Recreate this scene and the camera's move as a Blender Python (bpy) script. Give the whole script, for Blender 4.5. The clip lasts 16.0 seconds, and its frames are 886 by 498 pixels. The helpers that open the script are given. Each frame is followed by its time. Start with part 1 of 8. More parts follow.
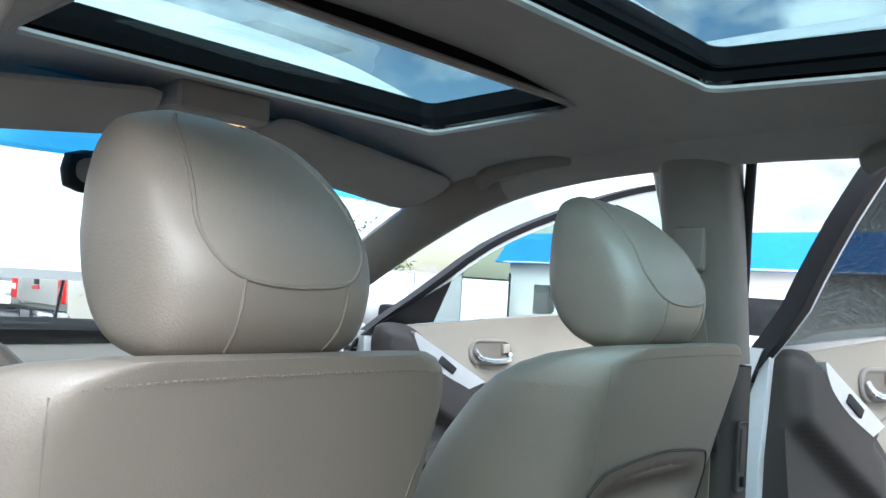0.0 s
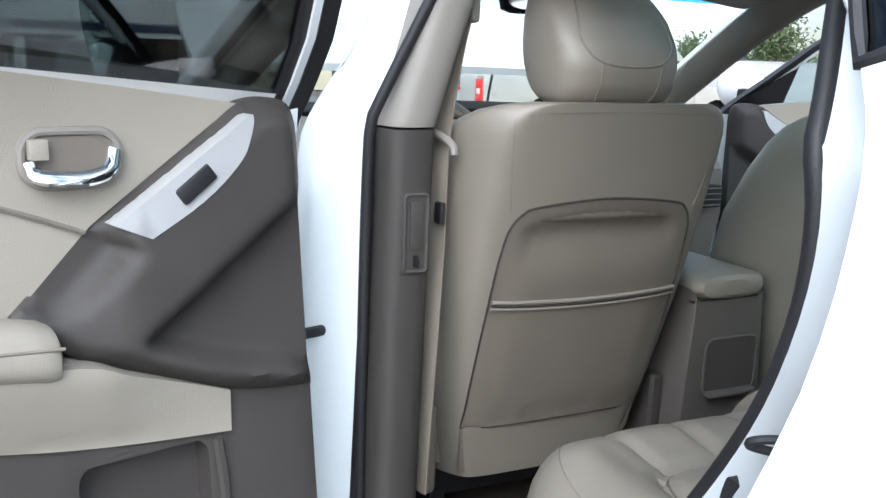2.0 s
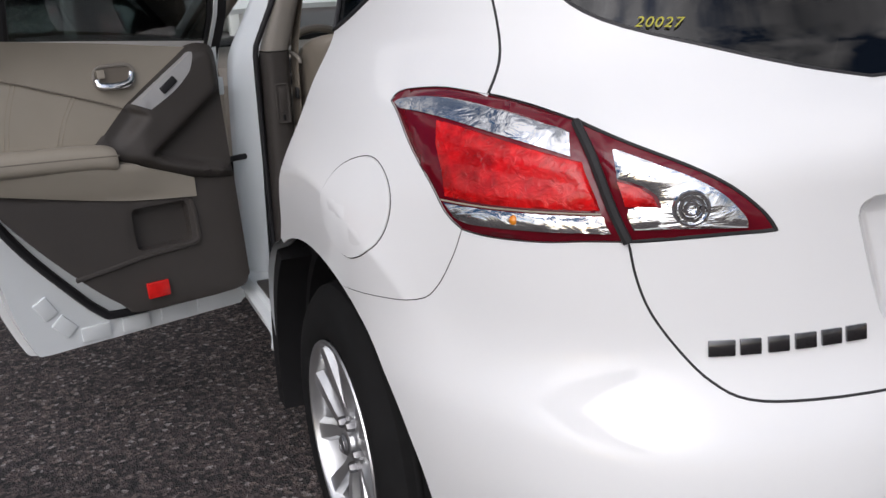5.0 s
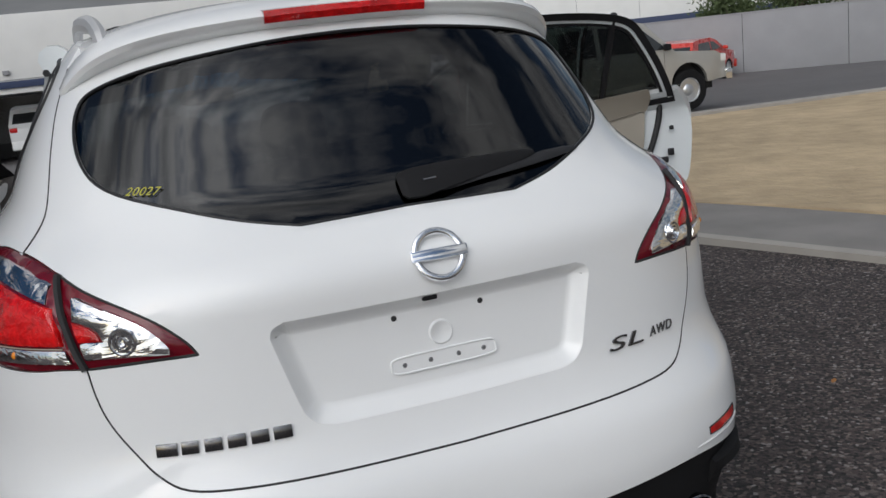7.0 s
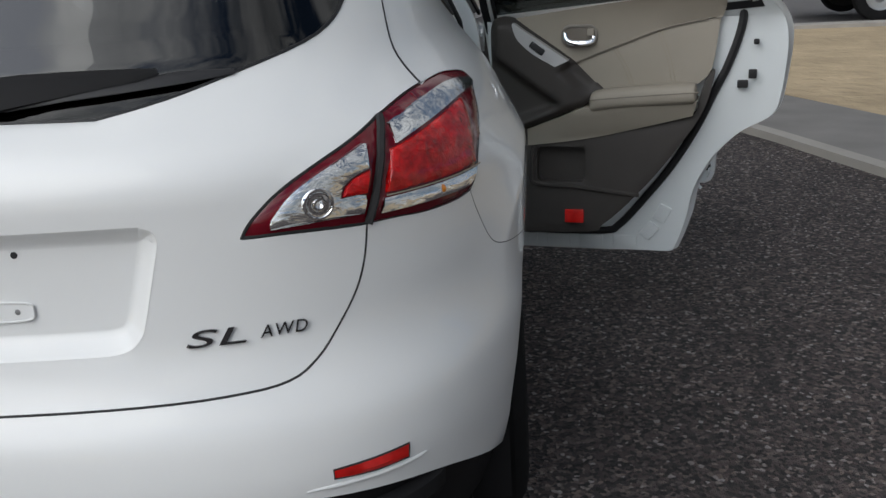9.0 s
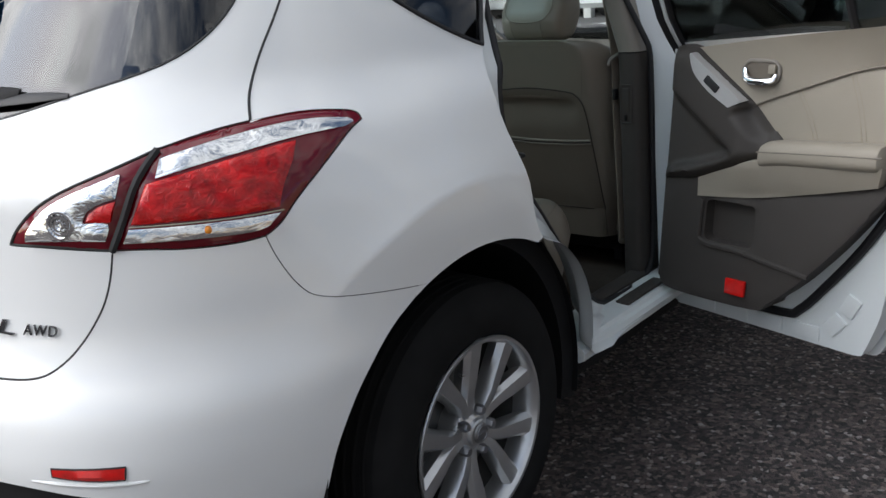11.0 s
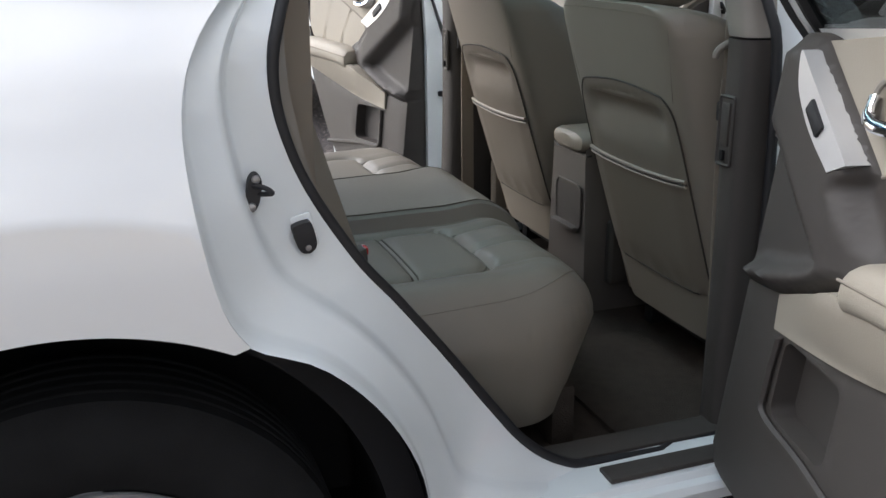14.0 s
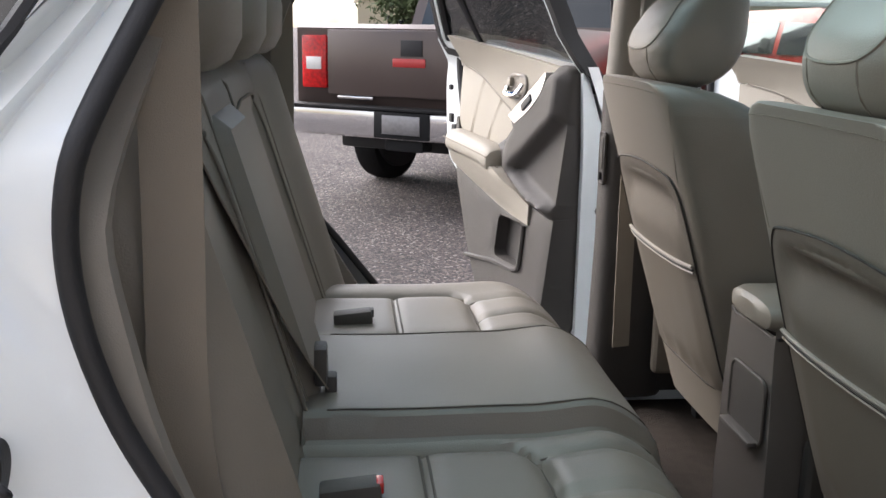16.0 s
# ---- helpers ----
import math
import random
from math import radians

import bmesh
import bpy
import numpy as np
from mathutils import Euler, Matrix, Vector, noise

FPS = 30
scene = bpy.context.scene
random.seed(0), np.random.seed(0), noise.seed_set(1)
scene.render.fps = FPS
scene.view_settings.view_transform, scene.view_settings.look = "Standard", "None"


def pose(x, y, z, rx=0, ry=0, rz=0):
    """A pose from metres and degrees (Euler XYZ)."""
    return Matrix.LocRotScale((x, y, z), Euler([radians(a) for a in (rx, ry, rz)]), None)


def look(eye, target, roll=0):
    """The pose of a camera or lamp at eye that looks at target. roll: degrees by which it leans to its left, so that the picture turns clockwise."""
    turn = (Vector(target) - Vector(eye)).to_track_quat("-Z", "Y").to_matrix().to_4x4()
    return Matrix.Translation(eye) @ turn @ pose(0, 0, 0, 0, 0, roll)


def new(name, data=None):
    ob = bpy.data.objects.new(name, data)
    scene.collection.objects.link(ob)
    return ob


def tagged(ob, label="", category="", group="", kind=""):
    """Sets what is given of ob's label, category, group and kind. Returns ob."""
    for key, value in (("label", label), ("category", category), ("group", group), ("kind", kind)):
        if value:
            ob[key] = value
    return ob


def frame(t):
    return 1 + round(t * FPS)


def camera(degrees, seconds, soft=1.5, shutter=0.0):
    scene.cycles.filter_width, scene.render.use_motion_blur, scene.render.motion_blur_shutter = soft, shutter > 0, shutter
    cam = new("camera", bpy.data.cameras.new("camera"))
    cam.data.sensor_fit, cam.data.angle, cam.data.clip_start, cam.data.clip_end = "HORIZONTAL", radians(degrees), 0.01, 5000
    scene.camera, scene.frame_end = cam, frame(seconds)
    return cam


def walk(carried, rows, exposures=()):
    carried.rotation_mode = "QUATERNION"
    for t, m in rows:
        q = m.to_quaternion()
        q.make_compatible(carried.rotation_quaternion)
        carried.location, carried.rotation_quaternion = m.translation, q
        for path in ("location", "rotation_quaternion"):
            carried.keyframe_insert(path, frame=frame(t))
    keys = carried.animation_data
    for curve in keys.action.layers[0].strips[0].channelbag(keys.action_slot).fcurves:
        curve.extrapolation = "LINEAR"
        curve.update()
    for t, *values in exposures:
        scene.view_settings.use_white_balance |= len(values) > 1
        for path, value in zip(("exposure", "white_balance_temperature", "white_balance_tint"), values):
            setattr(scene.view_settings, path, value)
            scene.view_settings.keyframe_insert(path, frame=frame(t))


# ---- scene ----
cam = camera(51.0, 16.0)
PATH = [
    (0, (-0.889, 0.477, 1.235), (0.639, 1.766, 1.303), 3.7),
    (0.5, (-0.995, 0.413, 1.231), (0.452, 1.79, 1.123), 4.1),
    (1, (-1.109, 0.286, 1.232), (0.182, 1.783, 0.93), 4.0),
    (1.5, (-1.204, 0.083, 1.211), (-0.134, 1.733, 0.85), 2.8),
    (2, (-1.299, -0.158, 1.225), (-0.435, 1.6, 0.823), 2.0),
    (2.5, (-1.359, -0.423, 1.284), (-0.652, 1.386, 0.808), 1.4),
    (3, (-1.359, -0.698, 1.281), (-0.786, 1.164, 0.827), 0.8),
    (3.2, (-1.384, -0.814, 1.29), (-0.829, 1.054, 0.841), 0.6),
    (5.3, (-1.397, -1.89, 1.38), (-0.649, -0.137, 0.773), -2.9),
    (5.5, (-1.333, -1.975, 1.388), (-0.579, -0.214, 0.814), -3.2),
    (6, (-1.099, -2.19, 1.444), (-0.341, -0.404, 0.96), -5.1),
    (6.5, (-0.872, -2.338, 1.458), (-0.112, -0.534, 1.052), -6.3),
    (7, (-0.593, -2.454, 1.479), (0.084, -0.62, 1.055), -6.3),
    (7.5, (-0.209, -2.559, 1.466), (0.284, -0.695, 0.936), -6.2),
    (8, (0.156, -2.474, 1.44), (0.48, -0.591, 0.852), -5.8),
    (8.5, (0.512, -2.317, 1.424), (0.643, -0.422, 0.801), -4.5),
    (9, (0.878, -2.175, 1.422), (0.76, -0.283, 0.784), -3.7),
    (9.2, (1.01, -2.103, 1.411), (0.792, -0.22, 0.773), -3.3),
    (11.3, (2.227, -1.374, 1.405), (0.879, -0.016, 0.823), -3.9),
    (11.5, (2.283, -1.253, 1.397), (0.862, 0.025, 0.806), -3.7),
    (12, (2.431, -0.978, 1.362), (0.857, 0.114, 0.788), -3.4),
    (12.5, (2.344, -0.703, 1.34), (0.728, 0.315, 0.749), -2.0),
    (13, (2.326, -0.386, 1.329), (0.634, 0.493, 0.728), -0.8),
    (13.5, (2.213, -0.103, 1.294), (0.473, 0.674, 0.689), -0.6),
    (14, (2.066, 0.11, 1.274), (0.276, 0.75, 0.65), -0.4),
    (14.5, (1.911, 0.294, 1.25), (0.049, 0.721, 0.657), -1.2),
    (15, (1.74, 0.404, 1.251), (-0.162, 0.68, 0.698), -1.3),
    (15.5, (1.568, 0.464, 1.252), (-0.353, 0.668, 0.733), -0.7),
    (16, (1.433, 0.509, 1.253), (-0.502, 0.717, 0.792), 0.9),
]
# the clip's camera sets its exposure by what fills the picture
EXPOSURES = [(0, 1.45, 5900, 7), (1, 1.12, 6100, 8), (1.5, 1.08, 6250, 8), (2, 1.10, 5950, 8), (3.2, 0.62, 6250, 9), (5.3, -0.62, 6650, 15), (6.5, -0.82, 6600, 12), (7.5, -0.86, 6500, 8), (9.2, -0.78, 6500, 8), (11.3, 0.08, 6500, 10), (13, 0.55, 6600, 12), (14.5, 1.10, 6650, 12), (16, 1.32, 6750, 15)]
walk(cam, [(t, look(eye, target, roll)) for t, eye, target, roll in PATH], EXPOSURES)

# ---- world, sun ----
world = bpy.data.worlds.new("sky")
scene.world = world
world.use_nodes = True
wn, wl = world.node_tree.nodes, world.node_tree.links
wn.clear()
sky = wn.new("ShaderNodeTexSky")
sky.sky_type = "NISHITA"
sky.sun_disc = False
sky.sun_elevation, sky.sun_rotation = radians(35), radians(226)
# broken cloud: the blue sky shows through gaps in a bright white layer
tc = wn.new("ShaderNodeTexCoord")
cmap = wn.new("ShaderNodeMapping")
cmap.inputs["Scale"].default_value = (0.36, 1.7, 2.2)
cn = wn.new("ShaderNodeTexNoise")
cn.inputs["Scale"].default_value, cn.inputs["Detail"].default_value, cn.inputs["Roughness"].default_value = 2.8, 9, 0.58
cr = wn.new("ShaderNodeValToRGB")
cr.color_ramp.elements[0].position, cr.color_ramp.elements[1].position = 0.43, 0.54
cr.color_ramp.elements[0].color, cr.color_ramp.elements[1].color = (0, 0, 0, 1), (1, 1, 1, 1)
cn2 = wn.new("ShaderNodeTexNoise")
cn2.inputs["Scale"].default_value, cn2.inputs["Detail"].default_value = 4.5, 8
cc = wn.new("ShaderNodeValToRGB")
cc.color_ramp.elements[0].position, cc.color_ramp.elements[1].position = 0.3, 0.72
cc.color_ramp.elements[0].color, cc.color_ramp.elements[1].color = (3.2, 3.4, 3.75, 1), (13.5, 13.7, 14.0, 1)
cmix = wn.new("ShaderNodeMix")
cmix.data_type = "RGBA"
bg = wn.new("ShaderNodeBackground")
wout = wn.new("ShaderNodeOutputWorld")
wl.new(tc.outputs["Generated"], cmap.inputs["Vector"])
wl.new(cmap.outputs["Vector"], cn.inputs["Vector"])
wl.new(cmap.outputs["Vector"], cn2.inputs["Vector"])
wl.new(cn.outputs["Fac"], cr.inputs["Fac"])
wl.new(cn2.outputs["Fac"], cc.inputs["Fac"])
wl.new(cr.outputs["Color"], cmix.inputs["Factor"])
wl.new(sky.outputs["Color"], cmix.inputs["A"])
wl.new(cc.outputs["Color"], cmix.inputs["B"])
# an overcast dome is brighter overhead and round the veiled sun than at the far horizon
csep = wn.new("ShaderNodeSeparateXYZ")
wl.new(tc.outputs["Generated"], csep.inputs[0])
czen = wn.new("ShaderNodeMapRange")
czen.inputs["To Min"].default_value, czen.inputs["To Max"].default_value = 0.095, 0.165
wl.new(csep.outputs["Z"], czen.inputs["Value"])
cdot = wn.new("ShaderNodeVectorMath")
cdot.operation = "DOT_PRODUCT"
cdot.inputs[1].default_value = (-0.590, -0.571, 0.571)
wl.new(tc.outputs["Generated"], cdot.inputs[0])
cpos = wn.new("ShaderNodeMath")
cpos.operation = "MAXIMUM"
cpos.inputs[1].default_value = 0.0
wl.new(cdot.outputs["Value"], cpos.inputs[0])
cpow = wn.new("ShaderNodeMath")
cpow.operation = "POWER"
cpow.inputs[1].default_value = 4.0
wl.new(cpos.outputs[0], cpow.inputs[0])
cglow = wn.new("ShaderNodeMapRange")
cglow.inputs["To Min"].default_value, cglow.inputs["To Max"].default_value = 0.62, 3.6
wl.new(cpow.outputs[0], cglow.inputs["Value"])
cmul = wn.new("ShaderNodeMath")
cmul.operation = "MULTIPLY"
wl.new(czen.outputs["Result"], cmul.inputs[0])
wl.new(cglow.outputs["Result"], cmul.inputs[1])
wl.new(cmul.outputs[0], bg.inputs["Strength"])
wl.new(cmix.outputs["Result"], bg.inputs["Color"])
wl.new(bg.outputs["Background"], wout.inputs["Surface"])

sun_data = bpy.data.lights.new("sun", "SUN")
sun_data.energy, sun_data.angle, sun_data.color = 1.5, radians(60), (1.0, 0.985, 0.955)
sun = new("sun", sun_data)
# a veiled sun stands off the car's driver's side, a little behind
sun.matrix_world = look((-6.2, -6.0, 6.0), (0, 0, 0))


# ---- materials ----
def mat(name, color, rough=0.5, metal=0.0, coat=0.0, var=0.12, scale=12.0, bump=0.0, bscale=300.0, spec=0.5, island=0.0, sheen=0.0, coat_rough=0.22):
    """A surface with two scales of colour variation and fine relief, in object space."""
    m = bpy.data.materials.new(name)
    m.use_nodes = True
    n, l = m.node_tree.nodes, m.node_tree.links
    b = n["Principled BSDF"]
    b.inputs["Roughness"].default_value, b.inputs["Metallic"].default_value = rough, metal
    b.inputs["Coat Weight"].default_value, b.inputs["Coat Roughness"].default_value = coat, coat_rough
    b.inputs["Specular IOR Level"].default_value = spec
    b.inputs["Sheen Weight"].default_value = sheen
    c = n.new("ShaderNodeTexCoord")
    t1 = n.new("ShaderNodeTexNoise")
    t1.inputs["Scale"].default_value, t1.inputs["Detail"].default_value = scale, 5
    t2 = n.new("ShaderNodeTexNoise")
    t2.inputs["Scale"].default_value, t2.inputs["Detail"].default_value = scale * 0.13, 3
    l.new(c.outputs["Object"], t1.inputs["Vector"])
    l.new(c.outputs["Object"], t2.inputs["Vector"])
    add = n.new("ShaderNodeMath")
    l.new(t1.outputs["Fac"], add.inputs[0])
    l.new(t2.outputs["Fac"], add.inputs[1])
    mr = n.new("ShaderNodeMapRange")
    mr.inputs["From Min"].default_value, mr.inputs["From Max"].default_value = 0.6, 1.4
    mr.inputs["To Min"].default_value, mr.inputs["To Max"].default_value = 1 - var, 1 + var
    l.new(add.outputs[0], mr.inputs["Value"])
    mul = n.new("ShaderNodeMix")
    mul.data_type, mul.blend_type = "RGBA", "MULTIPLY"
    mul.inputs["Factor"].default_value = 1
    mul.inputs["A"].default_value = (*color, 1)
    l.new(mr.outputs["Result"], mul.inputs["B"])
    last = mul.outputs["Result"]
    if island:
        g = n.new("ShaderNodeObjectInfo")
        r2 = n.new("ShaderNodeMapRange")
        r2.inputs["To Min"].default_value, r2.inputs["To Max"].default_value = 1 - island, 1 + island
        l.new(g.outputs["Random"], r2.inputs["Value"])
        mul2 = n.new("ShaderNodeMix")
        mul2.data_type, mul2.blend_type = "RGBA", "MULTIPLY"
        mul2.inputs["Factor"].default_value = 1
        l.new(last, mul2.inputs["A"])
        l.new(r2.outputs["Result"], mul2.inputs["B"])
        last = mul2.outputs["Result"]
    l.new(last, b.inputs["Base Color"])
    rr = n.new("ShaderNodeMapRange")
    rr.inputs["To Min"].default_value, rr.inputs["To Max"].default_value = max(0.02, rough - 0.06), min(1, rough + 0.06)
    l.new(t1.outputs["Fac"], rr.inputs["Value"])
    l.new(rr.outputs["Result"], b.inputs["Roughness"])
    if bump:
        t3 = n.new("ShaderNodeTexNoise")
        t3.inputs["Scale"].default_value, t3.inputs["Detail"].default_value = bscale, 4
        l.new(c.outputs["Object"], t3.inputs["Vector"])
        bp = n.new("ShaderNodeBump")
        bp.inputs["Strength"].default_value, bp.inputs["Distance"].default_value = 1.0, bump
        l.new(t3.outputs["Fac"], bp.inputs["Height"])
        l.new(bp.outputs["Normal"], b.inputs["Normal"])
    return m


def glass(name, tint, gloss=1.0, rough=0.0):
    """A thin pane: light passes tinted, and the surface mirrors by Fresnel."""
    m = bpy.data.materials.new(name)
    m.use_nodes = True
    n, l = m.node_tree.nodes, m.node_tree.links
    n.clear()
    o = n.new("ShaderNodeOutputMaterial")
    tr = n.new("ShaderNodeBsdfTransparent")
    tr.inputs["Color"].default_value = (*tint, 1)
    gl = n.new("ShaderNodeBsdfGlossy")
    gl.inputs["Roughness"].default_value = rough
    lw = n.new("ShaderNodeLayerWeight")
    lw.inputs["Blend"].default_value = 0.5
    pw = n.new("ShaderNodeMath")
    pw.operation = "POWER"
    pw.inputs[1].default_value = 5.0
    l.new(lw.outputs["Facing"], pw.inputs[0])
    fr = n.new("ShaderNodeMath")
    fr.operation = "MULTIPLY_ADD"
    fr.inputs[1].default_value, fr.inputs[2].default_value = 0.95, 0.05
    l.new(pw.outputs[0], fr.inputs[0])
    mx = n.new("ShaderNodeMixShader")
    ms = n.new("ShaderNodeMath")
    ms.operation = "MULTIPLY"
    ms.use_clamp = True
    ms.inputs[1].default_value = gloss
    l.new(fr.outputs[0], ms.inputs[0])
    l.new(ms.outputs[0], mx.inputs[0])
    l.new(tr.outputs[0], mx.inputs[1])
    l.new(gl.outputs[0], mx.inputs[2])
    l.new(mx.outputs[0], o.inputs[0])
    return m


def lens_mat(name, color, trans=0.0, scale=(260, 260, 60), depth=0.002, var=0.35):
    """Moulded lamp plastic with a fine cut pattern under a clear, glossy face."""
    m = mat(name, color, 0.14, 0.0, 0.6, var, 45, spec=0.25, coat_rough=0.03)
    n, l = m.node_tree.nodes, m.node_tree.links
    b = n["Principled BSDF"]
    b.inputs["Transmission Weight"].default_value = trans
    c = n.new("ShaderNodeTexCoord")
    mp = n.new("ShaderNodeMapping")
    mp.inputs["Scale"].default_value = scale
    v = n.new("ShaderNodeTexNoise")
    v.inputs["Scale"].default_value, v.inputs["Detail"].default_value, v.inputs["Distortion"].default_value = 1.0, 3, 1.5
    bp = n.new("ShaderNodeBump")
    bp.inputs["Strength"].default_value, bp.inputs["Distance"].default_value = 0.8, depth
    l.new(c.outputs["Object"], mp.inputs["Vector"])
    l.new(mp.outputs["Vector"], v.inputs["Vector"])
    l.new(v.outputs["Fac"], bp.inputs["Height"])
    l.new(bp.outputs["Normal"], b.inputs["Normal"])
    return m


PAINT = mat("pearl_white_paint", (0.79, 0.80, 0.80), 0.45, 0.0, 1.0, 0.025, 3.0, 0.00003, 900, spec=0.3, coat_rough=0.06)
JAMB = mat("white_jamb_paint", (0.74, 0.78, 0.79), 0.38, 0.0, 0.8, 0.05, 5.0, 0.0001, 500, coat_rough=0.08)
BLACK = mat("black_rubber", (0.012, 0.012, 0.014), 0.55, 0, 0, 0.3, 20, 0.0004, 400)
TRIMBLACK = mat("black_plastic", (0.008, 0.008, 0.009), 0.7, 0, 0, 0.3, 30, 0.0004, 700, 0.25)
GAP = mat("panel_gap_black", (0.02, 0.02, 0.021), 0.8, 0, 0, 0.2, 40)
TYRE = mat("tyre_rubber", (0.012, 0.012, 0.0123), 0.85, 0, 0, 0.35, 18, 0.0006, 500, 0.12)
FRAMEBLACK = mat("sunroof_frame_black", (0.004, 0.004, 0.0045), 0.75, 0, 0, 0.2, 30, 0.0003, 700, 0.08)
ALLOY = mat("silver_alloy", (0.58, 0.59, 0.60), 0.30, 0.85, 0.3, 0.06, 14, 0.0001, 700, coat_rough=0.1)
CHROME = mat("chrome", (0.82, 0.83, 0.85), 0.07, 1.0, 0, 0.03, 30)
STEEL = mat("dull_steel", (0.30, 0.30, 0.31), 0.38, 0.9, 0, 0.2, 40, 0.0002, 300)
LEATHER = mat("beige_grey_leather", (0.207, 0.182, 0.150), 0.47, 0, 0.10, 0.07, 9, 0.0005, 420, 0.65, coat_rough=0.3)
LEATHER2 = mat("taupe_leather_back", (0.160, 0.138, 0.112), 0.42, 0, 0.06, 0.08, 9, 0.0004, 420, 0.45)
BEIGE = mat("beige_trim_vinyl", (0.32, 0.288, 0.238), 0.50, 0, 0, 0.06, 8, 0.0008, 500, 0.4)
TAUPE = mat("taupe_plastic", (0.050, 0.044, 0.040), 0.55, 0, 0, 0.10, 14, 0.0006, 800, 0.4)
TAUPE2 = mat("light_taupe_plastic", (0.23, 0.21, 0.185), 0.5, 0, 0, 0.08, 14, 0.0005, 800, 0.4)
HEADLINER = mat("grey_headliner_cloth", (0.40, 0.375, 0.35), 0.9, 0, 0, 0.08, 20, 0.0008, 900, 0.2)
CARPET = mat("brown_grey_carpet", (0.056, 0.046, 0.039), 0.95, 0, 0, 0.25, 40, 0.004, 350, 0.1)
BELT = mat("beige_belt_webbing", (0.25, 0.215, 0.175), 0.7, 0, 0, 0.06, 20, 0.0006, 900, 0.3)
CONSOLE = mat("console_plastic", (0.088, 0.078, 0.070), 0.5, 0, 0, 0.10, 14, 0.0006, 800, 0.4)
SEAMDARK = mat("dark_seam", (0.035, 0.030, 0.026), 0.7, 0, 0, 0.15, 60)
SEAMMID = mat("sewn_groove", (0.105, 0.090, 0.073), 0.7, 0, 0, 0.15, 60)
SEAM = mat("seam_thread", (0.20, 0.175, 0.145), 0.7, 0, 0, 0.15, 60)
STITCH = mat("pale_stitching", (0.30, 0.262, 0.205), 0.6, 0, 0, 0.1, 60)
SILVERPL = mat("silver_plastic", (0.60, 0.60, 0.60), 0.32, 0.35, 0.3, 0.04, 30)
RED = mat("red_plastic", (0.55, 0.012, 0.010), 0.25, 0, 0.8, 0.15, 60)
REDREFL = lens_mat("red_reflector", (0.62, 0.012, 0.010), 0, (350, 350, 350), 0.001)
LENSRED = lens_mat("red_tail_lens", (0.50, 0.005, 0.006), 0, (48, 48, 60), 0.006, 0.7)
LENSRIM = lens_mat("dark_red_lens_rim", (0.13, 0.003, 0.010), 0, (20, 20, 20), 0.0003, 0.1)
LENSCLEAR = lens_mat("clear_lens_chrome_bowl", (0.90, 0.91, 0.92), 0, (13, 13, 34), 0.0035, 0.1)
LENSCLEAR.node_tree.nodes["Principled BSDF"].inputs["Metallic"].default_value = 1.0
AMBER = mat("amber_bulb", (0.75, 0.25, 0.02), 0.2, 0, 0.6, 0.1, 40)
TINT = glass("dark_tinted_glass", (0.20, 0.205, 0.21), 1.6, 0.0)
SIDEGLASS = glass("tinted_door_glass", (0.26, 0.285, 0.285), 1.2)
FRONTGLASS = glass("clear_door_glass", (0.76, 0.83, 0.81), 1.0)
CLEARGLASS = glass("windscreen_glass", (0.93, 0.96, 0.95), 1.0)
SHADEBAND = glass("blue_shade_band", (0.30, 0.68, 0.92), 1.0)
ROOFGLASS = glass("sunroof_glass", (0.575, 0.69, 0.705), 1.0)
MIRROR = mat("mirror_silver", (0.85, 0.88, 0.88), 0.015, 1.0, 0, 0.0, 10)
INK = mat("yellow_marker_ink", (0.36, 0.34, 0.03), 0.6, 0, 0, 0.2, 80)
DASH = mat("dashboard_vinyl", (0.20, 0.18, 0.155), 0.55, 0, 0, 0.1, 20, 0.0008, 500)


# ---- building helpers ----
def thing(name, label, category, at=(0, 0, 0), group="", kind=""):
    e = new(name)
    e.empty_display_size = 0.1
    e.location = at
    return tagged(e, label, category, group, kind)


def part(name, bm, material, parent, label="", smooth=True, xf=None, sharp=35):
    """Links bm as one mesh object under parent (world coordinates are kept)."""
    if xf is not None:
        bm.transform(xf)
        if xf.to_3x3().determinant() < 0:
            bmesh.ops.reverse_faces(bm, faces=bm.faces[:])
    me = bpy.data.meshes.new(name)
    bm.normal_update()
    if smooth:
        for f in bm.faces:
            f.smooth = True
        for e in bm.edges:
            if len(e.link_faces) == 2 and e.calc_face_angle(0) > radians(sharp):
                e.smooth = False
    bm.to_mesh(me)
    bm.free()
    mats = material if isinstance(material, (list, tuple)) else [material]
    for m in mats:
        me.materials.append(m)
    ob = new(name, me)
    if parent is not None:
        ob.parent = parent
        chain, p = Matrix(), parent
        while p is not None:
            chain = p.matrix_basis @ chain if p.parent is None else p.matrix_parent_inverse @ p.matrix_basis @ chain
            p = p.parent
        ob.matrix_parent_inverse = chain.inverted()
    if label:
        ob["label"] = label
    return ob


MIR = Matrix.Diagonal((-1, 1, 1, 1))


